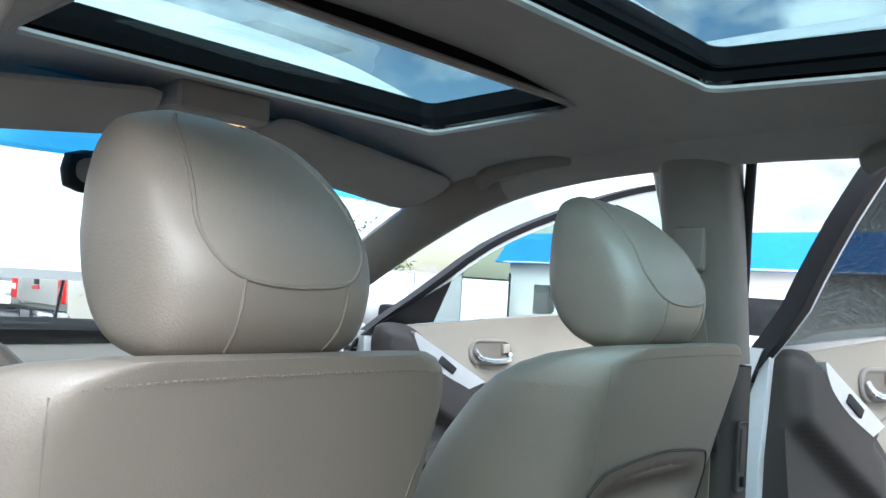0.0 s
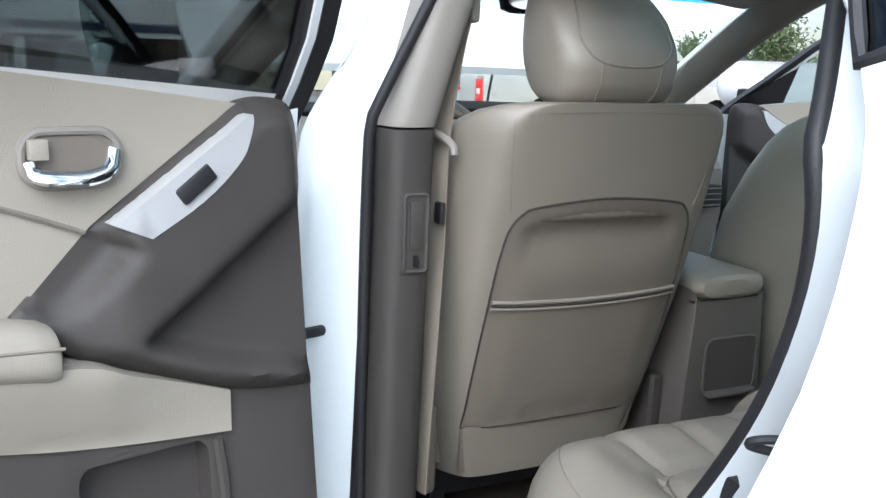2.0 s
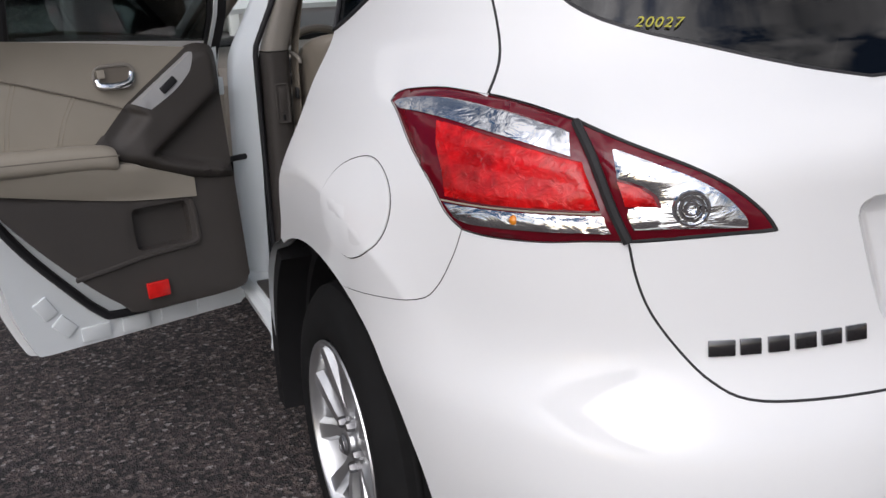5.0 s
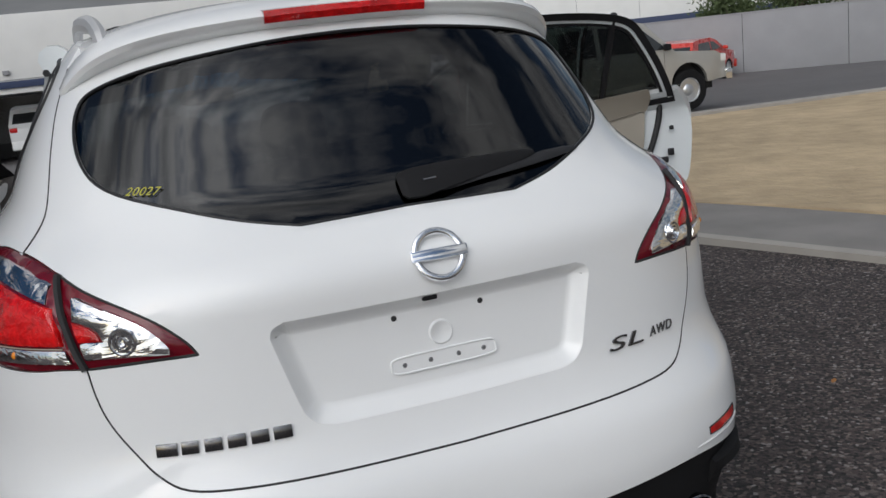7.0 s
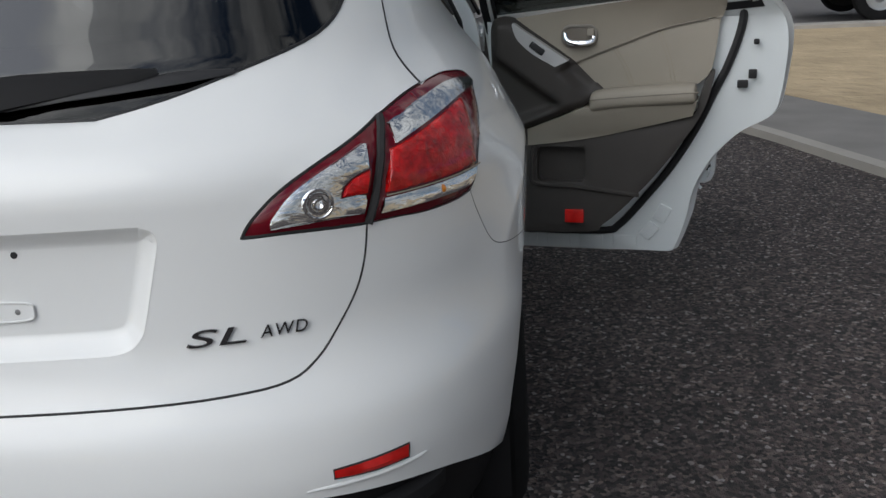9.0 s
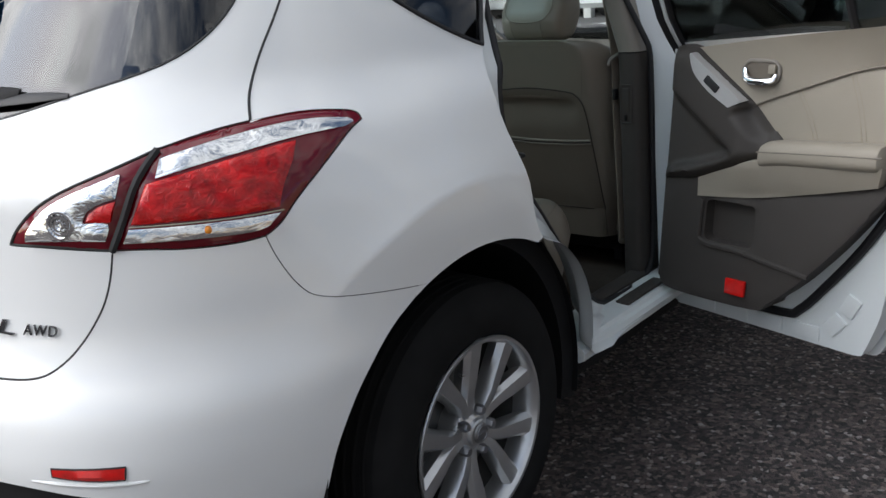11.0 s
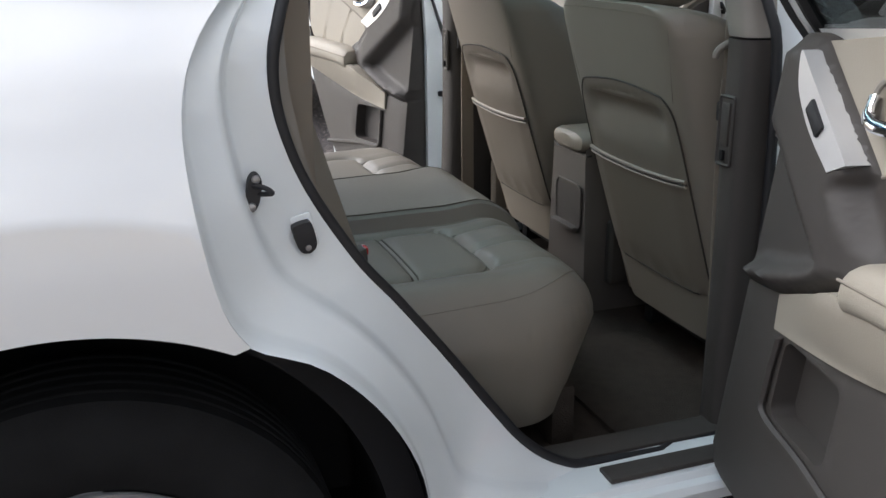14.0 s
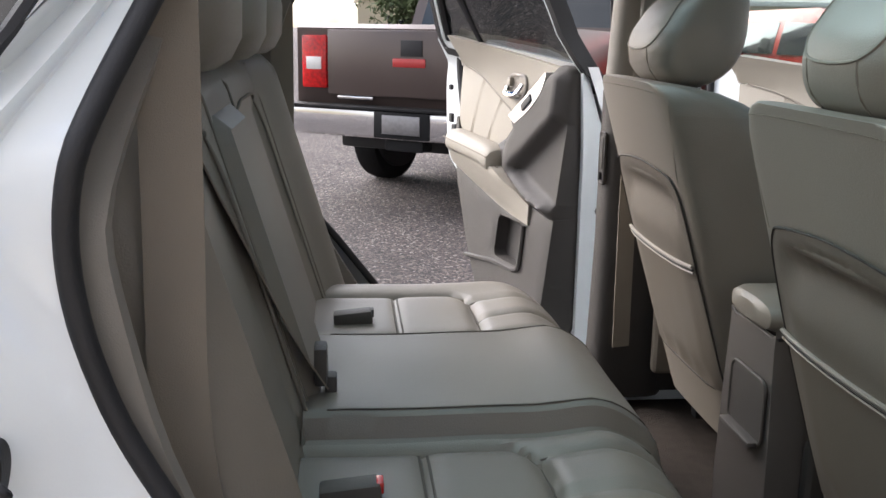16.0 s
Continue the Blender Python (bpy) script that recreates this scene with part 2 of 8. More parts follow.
def curve2(points, closed=True, per=6):
    """A smooth Catmull-Rom line through 2D or 3D design points; a point given twice makes a corner."""
    pts = [Vector(p) for p in points]
    n = len(pts)
    out = []
    for i in range(n if closed else n - 1):
        a, b = pts[i], pts[(i + 1) % n]
        if (b - a).length < 1e-6:
            continue
        p0 = pts[(i - 1) % n] if closed or i > 0 else a
        p3 = pts[(i + 2) % n] if closed or i + 2 < n else b
        for k in range(per):
            t = k / per
            out.append(0.5 * (2 * a + (b - p0) * t + (2 * p0 - 5 * a + 4 * b - p3) * t * t + (3 * a - p0 - 3 * b + p3) * t**3))
    if not closed:
        out.append(pts[-1])
    return out


from mathutils.geometry import delaunay_2d_cdt


def fill2(loops, step, guides=()):
    """Points and triangles that fill 2D loops (the first is the rim, the rest are holes), with a grid of inner points."""
    verts, edges = [], []
    for lp in loops:
        k = len(verts)
        verts += [Vector((p[0], p[1])) for p in lp]
        edges += [(k + i, k + (i + 1) % len(lp)) for i in range(len(lp))]
    arrs = [np.array([(p[0], p[1]) for p in lp]) for lp in loops]

    def inside(q, a):
        x, y = a[:, 0], a[:, 1]
        x2, y2 = np.roll(x, -1), np.roll(y, -1)
        c = (y > q[1]) != (y2 > q[1])
        xi = x + (q[1] - y) * (x2 - x) / np.where(y2 == y, 1e-12, y2 - y)
        return np.count_nonzero(c & (q[0] < xi)) % 2 == 1

    rim = np.concatenate(arrs)
    for line in guides:
        run = [p for p in line if inside(p, arrs[0]) and not any(inside(p, a) for a in arrs[1:]) and np.min(np.hypot(*(rim - np.array(p)).T)) > 0.006]
        k = len(verts)
        verts += [Vector(p) for p in run]
        edges += [(k + i, k + i + 1) for i in range(len(run) - 1)]
        rim = np.concatenate([rim, np.array(run)]) if run else rim
    lo, hi = arrs[0].min(0), arrs[0].max(0)
    for gx in np.arange(lo[0] + step / 2, hi[0], step):
        for gy in np.arange(lo[1] + step / 2, hi[1], step):
            q = (gx, gy)
            if inside(q, arrs[0]) and not any(inside(q, a) for a in arrs[1:]) and np.min(np.hypot(*(rim - q).T)) > step * 0.45:
                verts.append(Vector(q))
    v, e, f, *_ = delaunay_2d_cdt(verts, edges, [], 0, 1e-6)
    keep = []
    for t in f:
        c = sum((v[i] for i in t), Vector((0, 0))) / len(t)
        if inside(c, arrs[0]) and not any(inside(c, a) for a in arrs[1:]):
            keep.append(t)
    return v, keep


def slab(loops, front, back, step=0.03, flip=False, guides=()):
    """A closed solid over 2D loops between two mapped surfaces front(u, v) and back(u, v)."""
    v, f = fill2(loops, step, guides)
    bm = bmesh.new()
    a = [bm.verts.new(front(*p)) for p in v]
    b = [bm.verts.new(back(*p)) for p in v] if back else None
    edge = {}
    for t in f:
        bm.faces.new([a[i] for i in t])
        if b:
            bm.faces.new([b[i] for i in reversed(t)])
        for i, j in zip(t, (*t[1:], t[0])):
            edge[(i, j)] = edge.get((i, j), 0) + 1
    if b:
        for i, j in edge:
            if (j, i) not in edge:
                bm.faces.new([a[j], a[i], b[i], b[j]])
    loose = [q for q in bm.verts if not q.link_faces]
    for q in loose:
        bm.verts.remove(q)
    if flip:
        bmesh.ops.reverse_faces(bm, faces=bm.faces[:])
    return bm


def tube(points, radius, sides=8, closed=False, flat=1.0, up=None):
    """A tube along 3D points; radius may be a list; flat squeezes it across."""
    pts = [Vector(p) for p in points]
    n = len(pts)
    rad = radius if isinstance(radius, (list, tuple)) else [radius] * n
    bm = bmesh.new()
    rings = []
    ref = Vector(up) if up else None
    for i, p in enumerate(pts):
        a = pts[(i - 1) % n] if closed or i else p
        b = pts[(i + 1) % n] if closed or i < n - 1 else p
        d = (b - a).normalized()
        if ref is None or abs(ref.normalized().dot(d)) > 0.98:
            ref = Vector((0, 0, 1)) if abs(d.z) < 0.9 else Vector((1, 0, 0))
        s = d.cross(ref).normalized()
        u = s.cross(d).normalized()
        if up is None:
            ref = u
        rings.append([bm.verts.new(p + rad[i] * (math.cos(2 * math.pi * k / sides) * s + flat * math.sin(2 * math.pi * k / sides) * u)) for k in range(sides)])
    for i in range(n if closed else n - 1):
        r, q = rings[i], rings[(i + 1) % n]
        for k in range(sides):
            bm.faces.new([r[k], r[(k + 1) % sides], q[(k + 1) % sides], q[k]])
    if not closed:
        bm.faces.new(rings[0][::-1])
        bm.faces.new(rings[-1])
    bmesh.ops.recalc_face_normals(bm, faces=bm.faces[:])
    return bm


def box(cx, cy, cz, sx, sy, sz, bevel=0.0, seg=2, rot=None):
    bm = bmesh.new()
    bmesh.ops.create_cube(bm, size=1, matrix=Matrix.Diagonal((sx, sy, sz, 1)))
    if bevel:
        bmesh.ops.bevel(bm, geom=bm.edges[:], offset=bevel, segments=seg, affect="EDGES", profile=0.6)
    bm.transform(Matrix.Translation((cx, cy, cz)) @ (rot if rot is not None else Matrix()))
    return bm


def join(*bms):
    out = bms[0]
    for b in bms[1:]:
        me = bpy.data.meshes.new("tmp")
        b.to_mesh(me)
        b.free()
        out.from_mesh(me)
        bpy.data.meshes.remove(me)
    return out


def loft(rings, cap=True):
    """Skins rings of equal point count."""
    bm = bmesh.new()
    vs = [[bm.verts.new(p) for p in r] for r in rings]
    n = len(vs[0])
    for a, b in zip(vs, vs[1:]):
        for k in range(n):
            bm.faces.new([a[k], a[(k + 1) % n], b[(k + 1) % n], b[k]])
    if cap:
        bm.faces.new(vs[0][::-1])
        bm.faces.new(vs[-1])
    bmesh.ops.recalc_face_normals(bm, faces=bm.faces[:])
    return bm


def squircle(w, h, n=32, p=4.0):
    """Points of a rounded rectangle of half sizes w, h."""
    out = []
    for k in range(n):
        a = 2 * math.pi * k / n
        c, s = math.cos(a), math.sin(a)
        r = (abs(c) ** p + abs(s) ** p) ** (-1 / p)
        out.append((w * c * r, h * s * r))
    return out


def lathe(profile, n=48):
    """Turns (radius, along) pairs round the x axis."""
    return loft([[Vector((a, r * math.cos(2 * math.pi * k / n), r * math.sin(2 * math.pi * k / n))) for k in range(n)] for r, a in profile], cap=False)

# ---- ground ----
def ground_z(x, y):
    """Level round the car; ahead and to the right the lot falls gently away, then runs level again."""
    return -min(0.75, 0.03 * max(0.0, 0.8 * y + 0.6 * max(x, 0.0) - 5.0))


ASPHALT = bpy.data.materials.new("gravelly_asphalt")
ASPHALT.use_nodes = True
n_, l_ = ASPHALT.node_tree.nodes, ASPHALT.node_tree.links
b_ = n_["Principled BSDF"]
c_ = n_.new("ShaderNodeTexCoord")
v1 = n_.new("ShaderNodeTexVoronoi")
v1.inputs["Scale"].default_value = 78
v2 = n_.new("ShaderNodeTexVoronoi")
v2.inputs["Scale"].default_value = 190
nz = n_.new("ShaderNodeTexNoise")
nz.inputs["Scale"].default_value, nz.inputs["Detail"].default_value = 1.6, 6
for q in (v1, v2, nz):
    l_.new(c_.outputs["Object"], q.inputs["Vector"])
ramp = n_.new("ShaderNodeValToRGB")
sepc = n_.new("ShaderNodeSeparateColor")
l_.new(v1.outputs["Color"], sepc.inputs["Color"])
els = ramp.color_ramp.elements
els[0].position, els[0].color = 0.0, (0.020, 0.019, 0.020, 1)
els[1].position, els[1].color = 1.0, (0.36, 0.33, 0.32, 1)
for pos, col in ((0.40, (0.054, 0.047, 0.047, 1)), (0.62, (0.096, 0.073, 0.068, 1)), (0.82, (0.130, 0.108, 0.103, 1)), (0.93, (0.20, 0.155, 0.138, 1))):
    e_ = els.new(pos)
    e_.color = col
l_.new(sepc.outputs["Red"], ramp.inputs["Fac"])
mr_ = n_.new("ShaderNodeMapRange")
mr_.inputs["From Min"].default_value, mr_.inputs["From Max"].default_value = 0.3, 0.7
mr_.inputs["To Min"].default_value, mr_.inputs["To Max"].default_value = 0.8, 1.25
l_.new(nz.outputs["Fac"], mr_.inputs["Value"])
mm = n_.new("ShaderNodeMix")
mm.data_type, mm.blend_type = "RGBA", "MULTIPLY"
mm.inputs["Factor"].default_value = 1
l_.new(ramp.outputs["Color"], mm.inputs["A"])
l_.new(mr_.outputs["Result"], mm.inputs["B"])
l_.new(mm.outputs["Result"], b_.inputs["Base Color"])
b_.inputs["Roughness"].default_value = 0.85
bp_ = n_.new("ShaderNodeBump")
bp_.inputs["Strength"].default_value, bp_.inputs["Distance"].default_value = 1.0, 0.010
ad_ = n_.new("ShaderNodeMath")
l_.new(v1.outputs["Distance"], ad_.inputs[0])
l_.new(v2.outputs["Distance"], ad_.inputs[1])
l_.new(ad_.outputs[0], bp_.inputs["Height"])
l_.new(bp_.outputs["Normal"], b_.inputs["Normal"])

SAND = mat("dry_yellow_sand", (0.42, 0.325, 0.205), 0.95, 0, 0, 0.30, 2.6, 0.05, 7)
CONCRETE = mat("worn_concrete", (0.34, 0.32, 0.29), 0.9, 0, 0, 0.18, 3.0, 0.002, 120)
PAVING = mat("stained_grey_concrete", (0.20, 0.19, 0.18), 0.9, 0, 0, 0.25, 2.4, 0.002, 140)
ROAD = mat("smooth_grey_road", (0.115, 0.11, 0.11), 0.85, 0, 0, 0.18, 1.2, 0.003, 150)


def ground_sheet():
    """One sheet to the horizon: metre squares round the car, long ones beyond."""
    bm = bmesh.new()
    ax = [-2500, -400, -120, -60] + list(range(-44, 45, 2)) + [60, 120, 400, 2500]
    vs = [[bm.verts.new((x, y, ground_z(x, y))) for y in ax] for x in ax]
    for i in range(len(ax) - 1):
        for k in range(len(ax) - 1):
            bm.faces.new([vs[i][k], vs[i + 1][k], vs[i + 1][k + 1], vs[i][k + 1]])
    return bm


ground = part("ground", ground_sheet(), ASPHALT, None)
tagged(ground, "dark grey gravelly asphalt lot, worn and speckled", "ground", kind="structure")


def band(x0, x1, y0, y1, lift, nx, ny, bump=0.0):
    """A sheet between two edge lines x0(y) and x1(y), its rim turned down into the ground."""
    bm = bmesh.new()
    rnd = random.Random(3)
    rows = []
    for y in np.linspace(y0, y1, ny):
        a, b = x0(y), x1(y)
        xs = np.linspace(a, b, nx)
        rows.append([bm.verts.new((a, y, ground_z(a, y) - 0.05))] + [bm.verts.new((x, y, ground_z(x, y) + lift + rnd.uniform(-bump, bump))) for x in xs] + [bm.verts.new((b, y, ground_z(b, y) - 0.05))])
    for r, q in zip(rows, rows[1:]):
        for k in range(len(r) - 1):
            bm.faces.new([r[k], r[k + 1], q[k + 1], q[k]])
    for r in (rows[0], rows[-1]):
        feet = [r[0]] + [bm.verts.new((v.co.x, v.co.y, ground_z(v.co.x, v.co.y) - 0.05)) for v in r[2:-2]] + [r[-1]]
        for k in range(len(feet) - 1):
            bm.faces.new([feet[k], feet[k + 1], r[k + 2], r[k + 1]])
    bmesh.ops.recalc_face_normals(bm, faces=bm.faces[:])
    return bm


EDGE = lambda y: 3.97 - 0.31 * y
SANDX = lambda y: 5.13 - 0.31 * y
KERB_Y = 12.0
tagged(part("kerb", band(EDGE, lambda y: EDGE(y) + 0.11, -40, KERB_Y, 0.045, 3, 60), CONCRETE, None), "low worn concrete edging beside the asphalt", "kerb", kind="structure")
tagged(part("pavement", band(lambda y: EDGE(y) + 0.11, SANDX, -40, KERB_Y, 0.030, 4, 60), PAVING, None), "grey cracked concrete strip beside the sand", "pavement", kind="structure")
tagged(part("sand_lot", band(SANDX, lambda y: 62.0, -40, KERB_Y + 0.08, 0.040, 60, 60, 0.012), SAND, None), "bare dry yellow sand with tyre marks", "sand", kind="structure")
tagged(part("far_kerb", band(lambda y: -1.0, lambda y: 62.0, KERB_Y, KERB_Y + 0.45, 0.09, 40, 3), CONCRETE, None), "pale concrete kerb along the road", "kerb", kind="structure")
tagged(part("road", band(lambda y: -45.0, lambda y: 62.0, KERB_Y + 0.45, 42.0, 0.02, 60, 24), ROAD, None), "smooth grey asphalt road", "road", kind="structure")

# ---- the car: outer skin ----
# Level by level: height, half width of the flank, rear end on the centre line, squareness of the plan.
LEVELS = np.array([
    (0.20, 0.850, -0.80, 3.4), (0.35, 0.905, -0.87, 3.6), (0.45, 0.930, -0.895, 3.6), (0.58, 0.940, -0.905, 3.6),
    (0.68, 0.945, -0.885, 3.5), (0.74, 0.945, -0.845, 3.3), (0.80, 0.945, -0.825, 3.2), (0.90, 0.940, -0.812, 3.25),
    (1.00, 0.925, -0.803, 3.3), (1.08, 0.895, -0.800, 3.3), (1.13, 0.868, -0.765, 3.25), (1.17, 0.835, -0.700, 3.1),
    (1.22, 0.790, -0.645, 3.0), (1.32, 0.745, -0.565, 3.0), (1.42, 0.695, -0.490, 3.0), (1.53, 0.630, -0.400, 3.0),
    (1.60, 0.560, -0.330, 2.8), (1.66, 0.420, -0.200, 2.6)])
YC = 0.30
ZF = np.linspace(0.15, 1.70, 311)
SMOOTH = np.hanning(15) / np.hanning(15).sum()
LV = [np.convolve(np.pad(np.interp(ZF, LEVELS[:, 0], LEVELS[:, k]), 7, mode="edge"), SMOOTH, "valid") for k in (1, 2, 3)]


def level(z):
    return [float(np.interp(z, ZF, a)) for a in LV]


def flare(y, z):
    """How far the flank swells out to a crease round the wheel arch, and falls back below it."""
    r = math.hypot(y - 0.015, z - 0.365)
    k = 0.028 - 0.10 * (0.607 - r) if r < 0.607 else 0.028 * max(0.0, 1 - (r - 0.607) / 0.16) ** 2
    return k * max(0.0, min(1.0, (y + 0.62) / 0.25)) * max(0.0, min(1.0, (1.0 - y) / 0.2))


def skin(f, z, out=0.0):
    """The outer skin at the turn f (0: rear centre, pi/2: flank, more: metres ahead along the flank) and height z; out: metres outside it."""
    w, r0, p = level(z)
    d, a = YC - r0, abs(f)
    if a > math.pi / 2:
        x, y = w, YC + a - math.pi / 2
        nose = max(0.0, y - 2.2)
        x -= 0.06 * nose * nose
        x += out
    else:
        r = ((math.sin(a) / w) ** p + (math.cos(a) / d) ** p) ** (-1 / p)
        x, y = r * math.sin(a), YC - r * math.cos(a)
        if out:
            g = Vector((p * (x / w) ** (p - 1) / w, -p * ((YC - y) / d) ** (p - 1) / d)).normalized()
            x, y = x + out * g.x, y + out * g.y
    x += flare(y, z) * max(0.0, min(1.0, (a - 0.75) / 0.3))
    return Vector((math.copysign(x, f), y, z))


HP = math.pi / 2
car = thing("car", "pearl white crossover car with all doors open and bonnet raised", "car", (0, 0.6, 0))


def skin_panel(name, loops, thick=0.012, out=0.0, material=PAINT, step=0.035, mirror=False, label="", parent=None, guides=()):
    def one(xf=None):
        bm = slab(loops, lambda f, z: skin(f, z, out), lambda f, z: skin(f, z, out - thick), step, False, guides)
        return part(name, bm, material, parent or car, label, xf=xf)
    a = one()
    return (a, one(MIR)) if mirror else a


def both(pts):
    """A line from the rear centre to the right, closed over its mirror image."""
    right = list(pts)
    left = [(-p[0], p[1]) for p in reversed(right) if abs(p[0]) > 1e-6]
    return right + left


# design lines (turn, height) of the right side
LAMP_IN = [(0.592, 0.970), (0.533, 0.975), (0.470, 0.979), (0.418, 0.980), (0.414, 0.984), (0.431, 1.010), (0.470, 1.047), (0.520, 1.077), (0.597, 1.108), (0.662, 1.133)]
LAMP_TOP = [(0.662, 1.133), (0.735, 1.150), (0.812, 1.160), (0.905, 1.165), (0.985, 1.158), (1.022, 1.149), (1.030, 1.135)]
LAMP_SIDE = [(1.030, 1.135), (0.995, 1.118), (0.945, 1.080), (0.882, 1.024), (0.848, 0.984), (0.820, 0.964)]
LAMP_LOW = [(0.820, 0.964), (0.776, 0.960), (0.700, 0.962), (0.645, 0.968), (0.592, 0.970)]
LAMP_SEAM = [(0.592, 0.970), (0.612, 1.019), (0.637, 1.089), (0.662, 1.133)]
GATE_LOW = [(0.0, 0.720), (0.20, 0.723), (0.36, 0.728), (0.445, 0.737), (0.490, 0.763), (0.527, 0.805), (0.563, 0.863), (0.582, 0.916), (0.592, 0.970)]
GATE_SIDE = [(0.812, 1.160), (0.813, 1.206), (0.840, 1.272), (0.889, 1.350), (0.945, 1.440), (0.985, 1.520)]
BUMP_SEAM = [(0.820, 0.964), (0.834, 0.920), (0.862, 0.862), (0.896, 0.832), (0.990, 0.812), (1.104, 0.794)]
ARCH_C, ARCH_R = (0.015, 0.365), 0.462


def arch(a0, a1, n=24, r=ARCH_R):
    """Points of the wheel arch as (turn, height), by angle from straight ahead."""
    out = []
    for k in range(n + 1):
        a = radians(a0 + (a1 - a0) * k / n)
        y, z = ARCH_C[0] + r * math.cos(a), ARCH_C[1] + r * math.sin(a)
        w, r0, p = level(z)
        if y < YC:
            x = w * (1 - ((YC - y) / (YC - r0)) ** p) ** (1 / p)
            out.append((math.atan2(x, YC - y), z))
        else:
            out.append((HP + y - YC, z))
    return out


def grow(line, per=4):
    return [tuple(p) for p in curve2(line, closed=False, per=per)]


lamp_in, lamp_top, lamp_side, lamp_low, lamp_seam = (grow(a) for a in (LAMP_IN, LAMP_TOP, LAMP_SIDE, LAMP_LOW, LAMP_SEAM))
gate_low, gate_side, bump_seam = grow(GATE_LOW), grow(GATE_SIDE), grow(BUMP_SEAM)

# rear window outline
GLASS = [(0.0, 1.175), (0.228, 1.171), (0.228, 1.171), (0.335, 1.191), (0.470, 1.224), (0.640, 1.268), (0.735, 1.318), (0.800, 1.384), (0.815, 1.440), (0.760, 1.470), (0.60, 1.500), (0.40, 1.520), (0.20, 1.533), (0.0, 1.537)]
glass_line = grow(GLASS)
glass_loop = both(glass_line[:-1] + [glass_line[-1]])
PLATE = [(0.0, 1.014), (0.25, 1.015), (0.278, 1.013), (0.294, 1.005), (0.299, 0.990), (0.296, 0.970), (0.268, 0.860), (0.258, 0.833), (0.242, 0.815), (0.218, 0.807), (0.18, 0.805), (0.0, 0.803)]
plate_loop = both(grow(PLATE, 3))


def squeeze(loop, dist):
    """The loop drawn in by dist (units of the plan: turn scaled to metres)."""
    pts = [Vector((p[0] * 1.05, p[1])) for p in loop]
    n = len(pts)
    area = sum(pts[i].x * pts[(i + 1) % n].y - pts[(i + 1) % n].x * pts[i].y for i in range(n))
    sg = 1 if area > 0 else -1
    out = []
    for i in range(n):
        t = (pts[(i + 1) % n] - pts[i - 1])
        if t.length < 1e-9:
            out.append((pts[i].x / 1.05, pts[i].y))
            continue
        t.normalize()
        q = pts[i] + sg * dist * Vector((-t.y, t.x))
        out.append((q.x / 1.05, q.y))
    return out


# tailgate skin with its window opening and number plate recess
gate_right = gate_low + lamp_in[1:] + lamp_top[1:10] + gate_side
gate_right = [p for i, p in enumerate(gate_right) if i == 0 or (Vector(p) - Vector(gate_right[i - 1])).length > 1e-4]
gate_top = [(0.80, 1.548), (0.5, 1.566), (0.25, 1.575), (0.0, 1.578)]
gate_loop = squeeze(both(gate_right + gate_top), 0.0025)
tailgate = skin_panel("tailgate", [gate_loop, glass_loop, plate_loop], 0.02, step=0.03)
# recessed plate panel: a pressed pan with sloping walls


def pan():
    bm = bmesh.new()
    rings = [[skin(*p, 0.0005) for p in plate_loop], [skin(*p, -0.003) for p in squeeze(plate_loop, 0.004)], [skin(*p, -0.010) for p in squeeze(plate_loop, 0.009)], [skin(*p, -0.022) for p in squeeze(plate_loop, 0.022)], [skin(*p, -0.0265) for p in squeeze(plate_loop, 0.029)], [skin(*p, -0.027) for p in squeeze(plate_loop, 0.034)]]
    vs = [[bm.verts.new(p) for p in r] for r in rings]
    n = len(vs[0])
    for a, b in zip(vs, vs[1:]):
        for k in range(n):
            bm.faces.new([a[k], a[(k + 1) % n], b[(k + 1) % n], b[k]])
    bmesh.ops.recalc_face_normals(bm, faces=bm.faces[:])
    return join(bm, slab([squeeze(plate_loop, 0.034)], lambda f, z: skin(f, z, -0.027), lambda f, z: skin(f, z, -0.034), 0.05))


part("plate_recess", pan(), PAINT, car)
rear_window = skin_panel("rear_window", [squeeze(glass_loop, 0.002)], 0.005, -0.004, TINT, 0.018)
part("window_seal", tube([skin(*p, -0.001) for p in glass_loop], 0.0035, 6, True), BLACK, car)

# bumper cover
bump_right = gate_low[:-1] + list(reversed(lamp_low))[0:] + bump_seam[1:]
arch_b = [p for p in arch(118, 175, 18)]
low_edge = grow([arch_b[-1], (0.80, 0.435), (0.652, 0.505), (0.50, 0.535), (0.40, 0.543), (0.234, 0.533), (0.0, 0.523)], 5)
bump_right = [p for i, p in enumerate(bump_right) if i == 0 or (Vector(p) - Vector(bump_right[i - 1])).length > 1e-4]
bump_loop = squeeze(both(bump_right + arch_b[2:] + low_edge[1:]), 0.0010)
bumper = skin_panel("rear_bumper", [bump_loop], 0.02, step=0.03)
low_loop = both([(p[0], p[1] - 0.002) for p in reversed(low_edge)] + grow([(0.83, 0.33), (0.6, 0.29), (0.3, 0.27), (0.0, 0.27)], 5))
skin_panel("lower_bumper", [low_loop], 0.03, -0.014, TRIMBLACK, 0.05, label="matt black lower bumper apron")

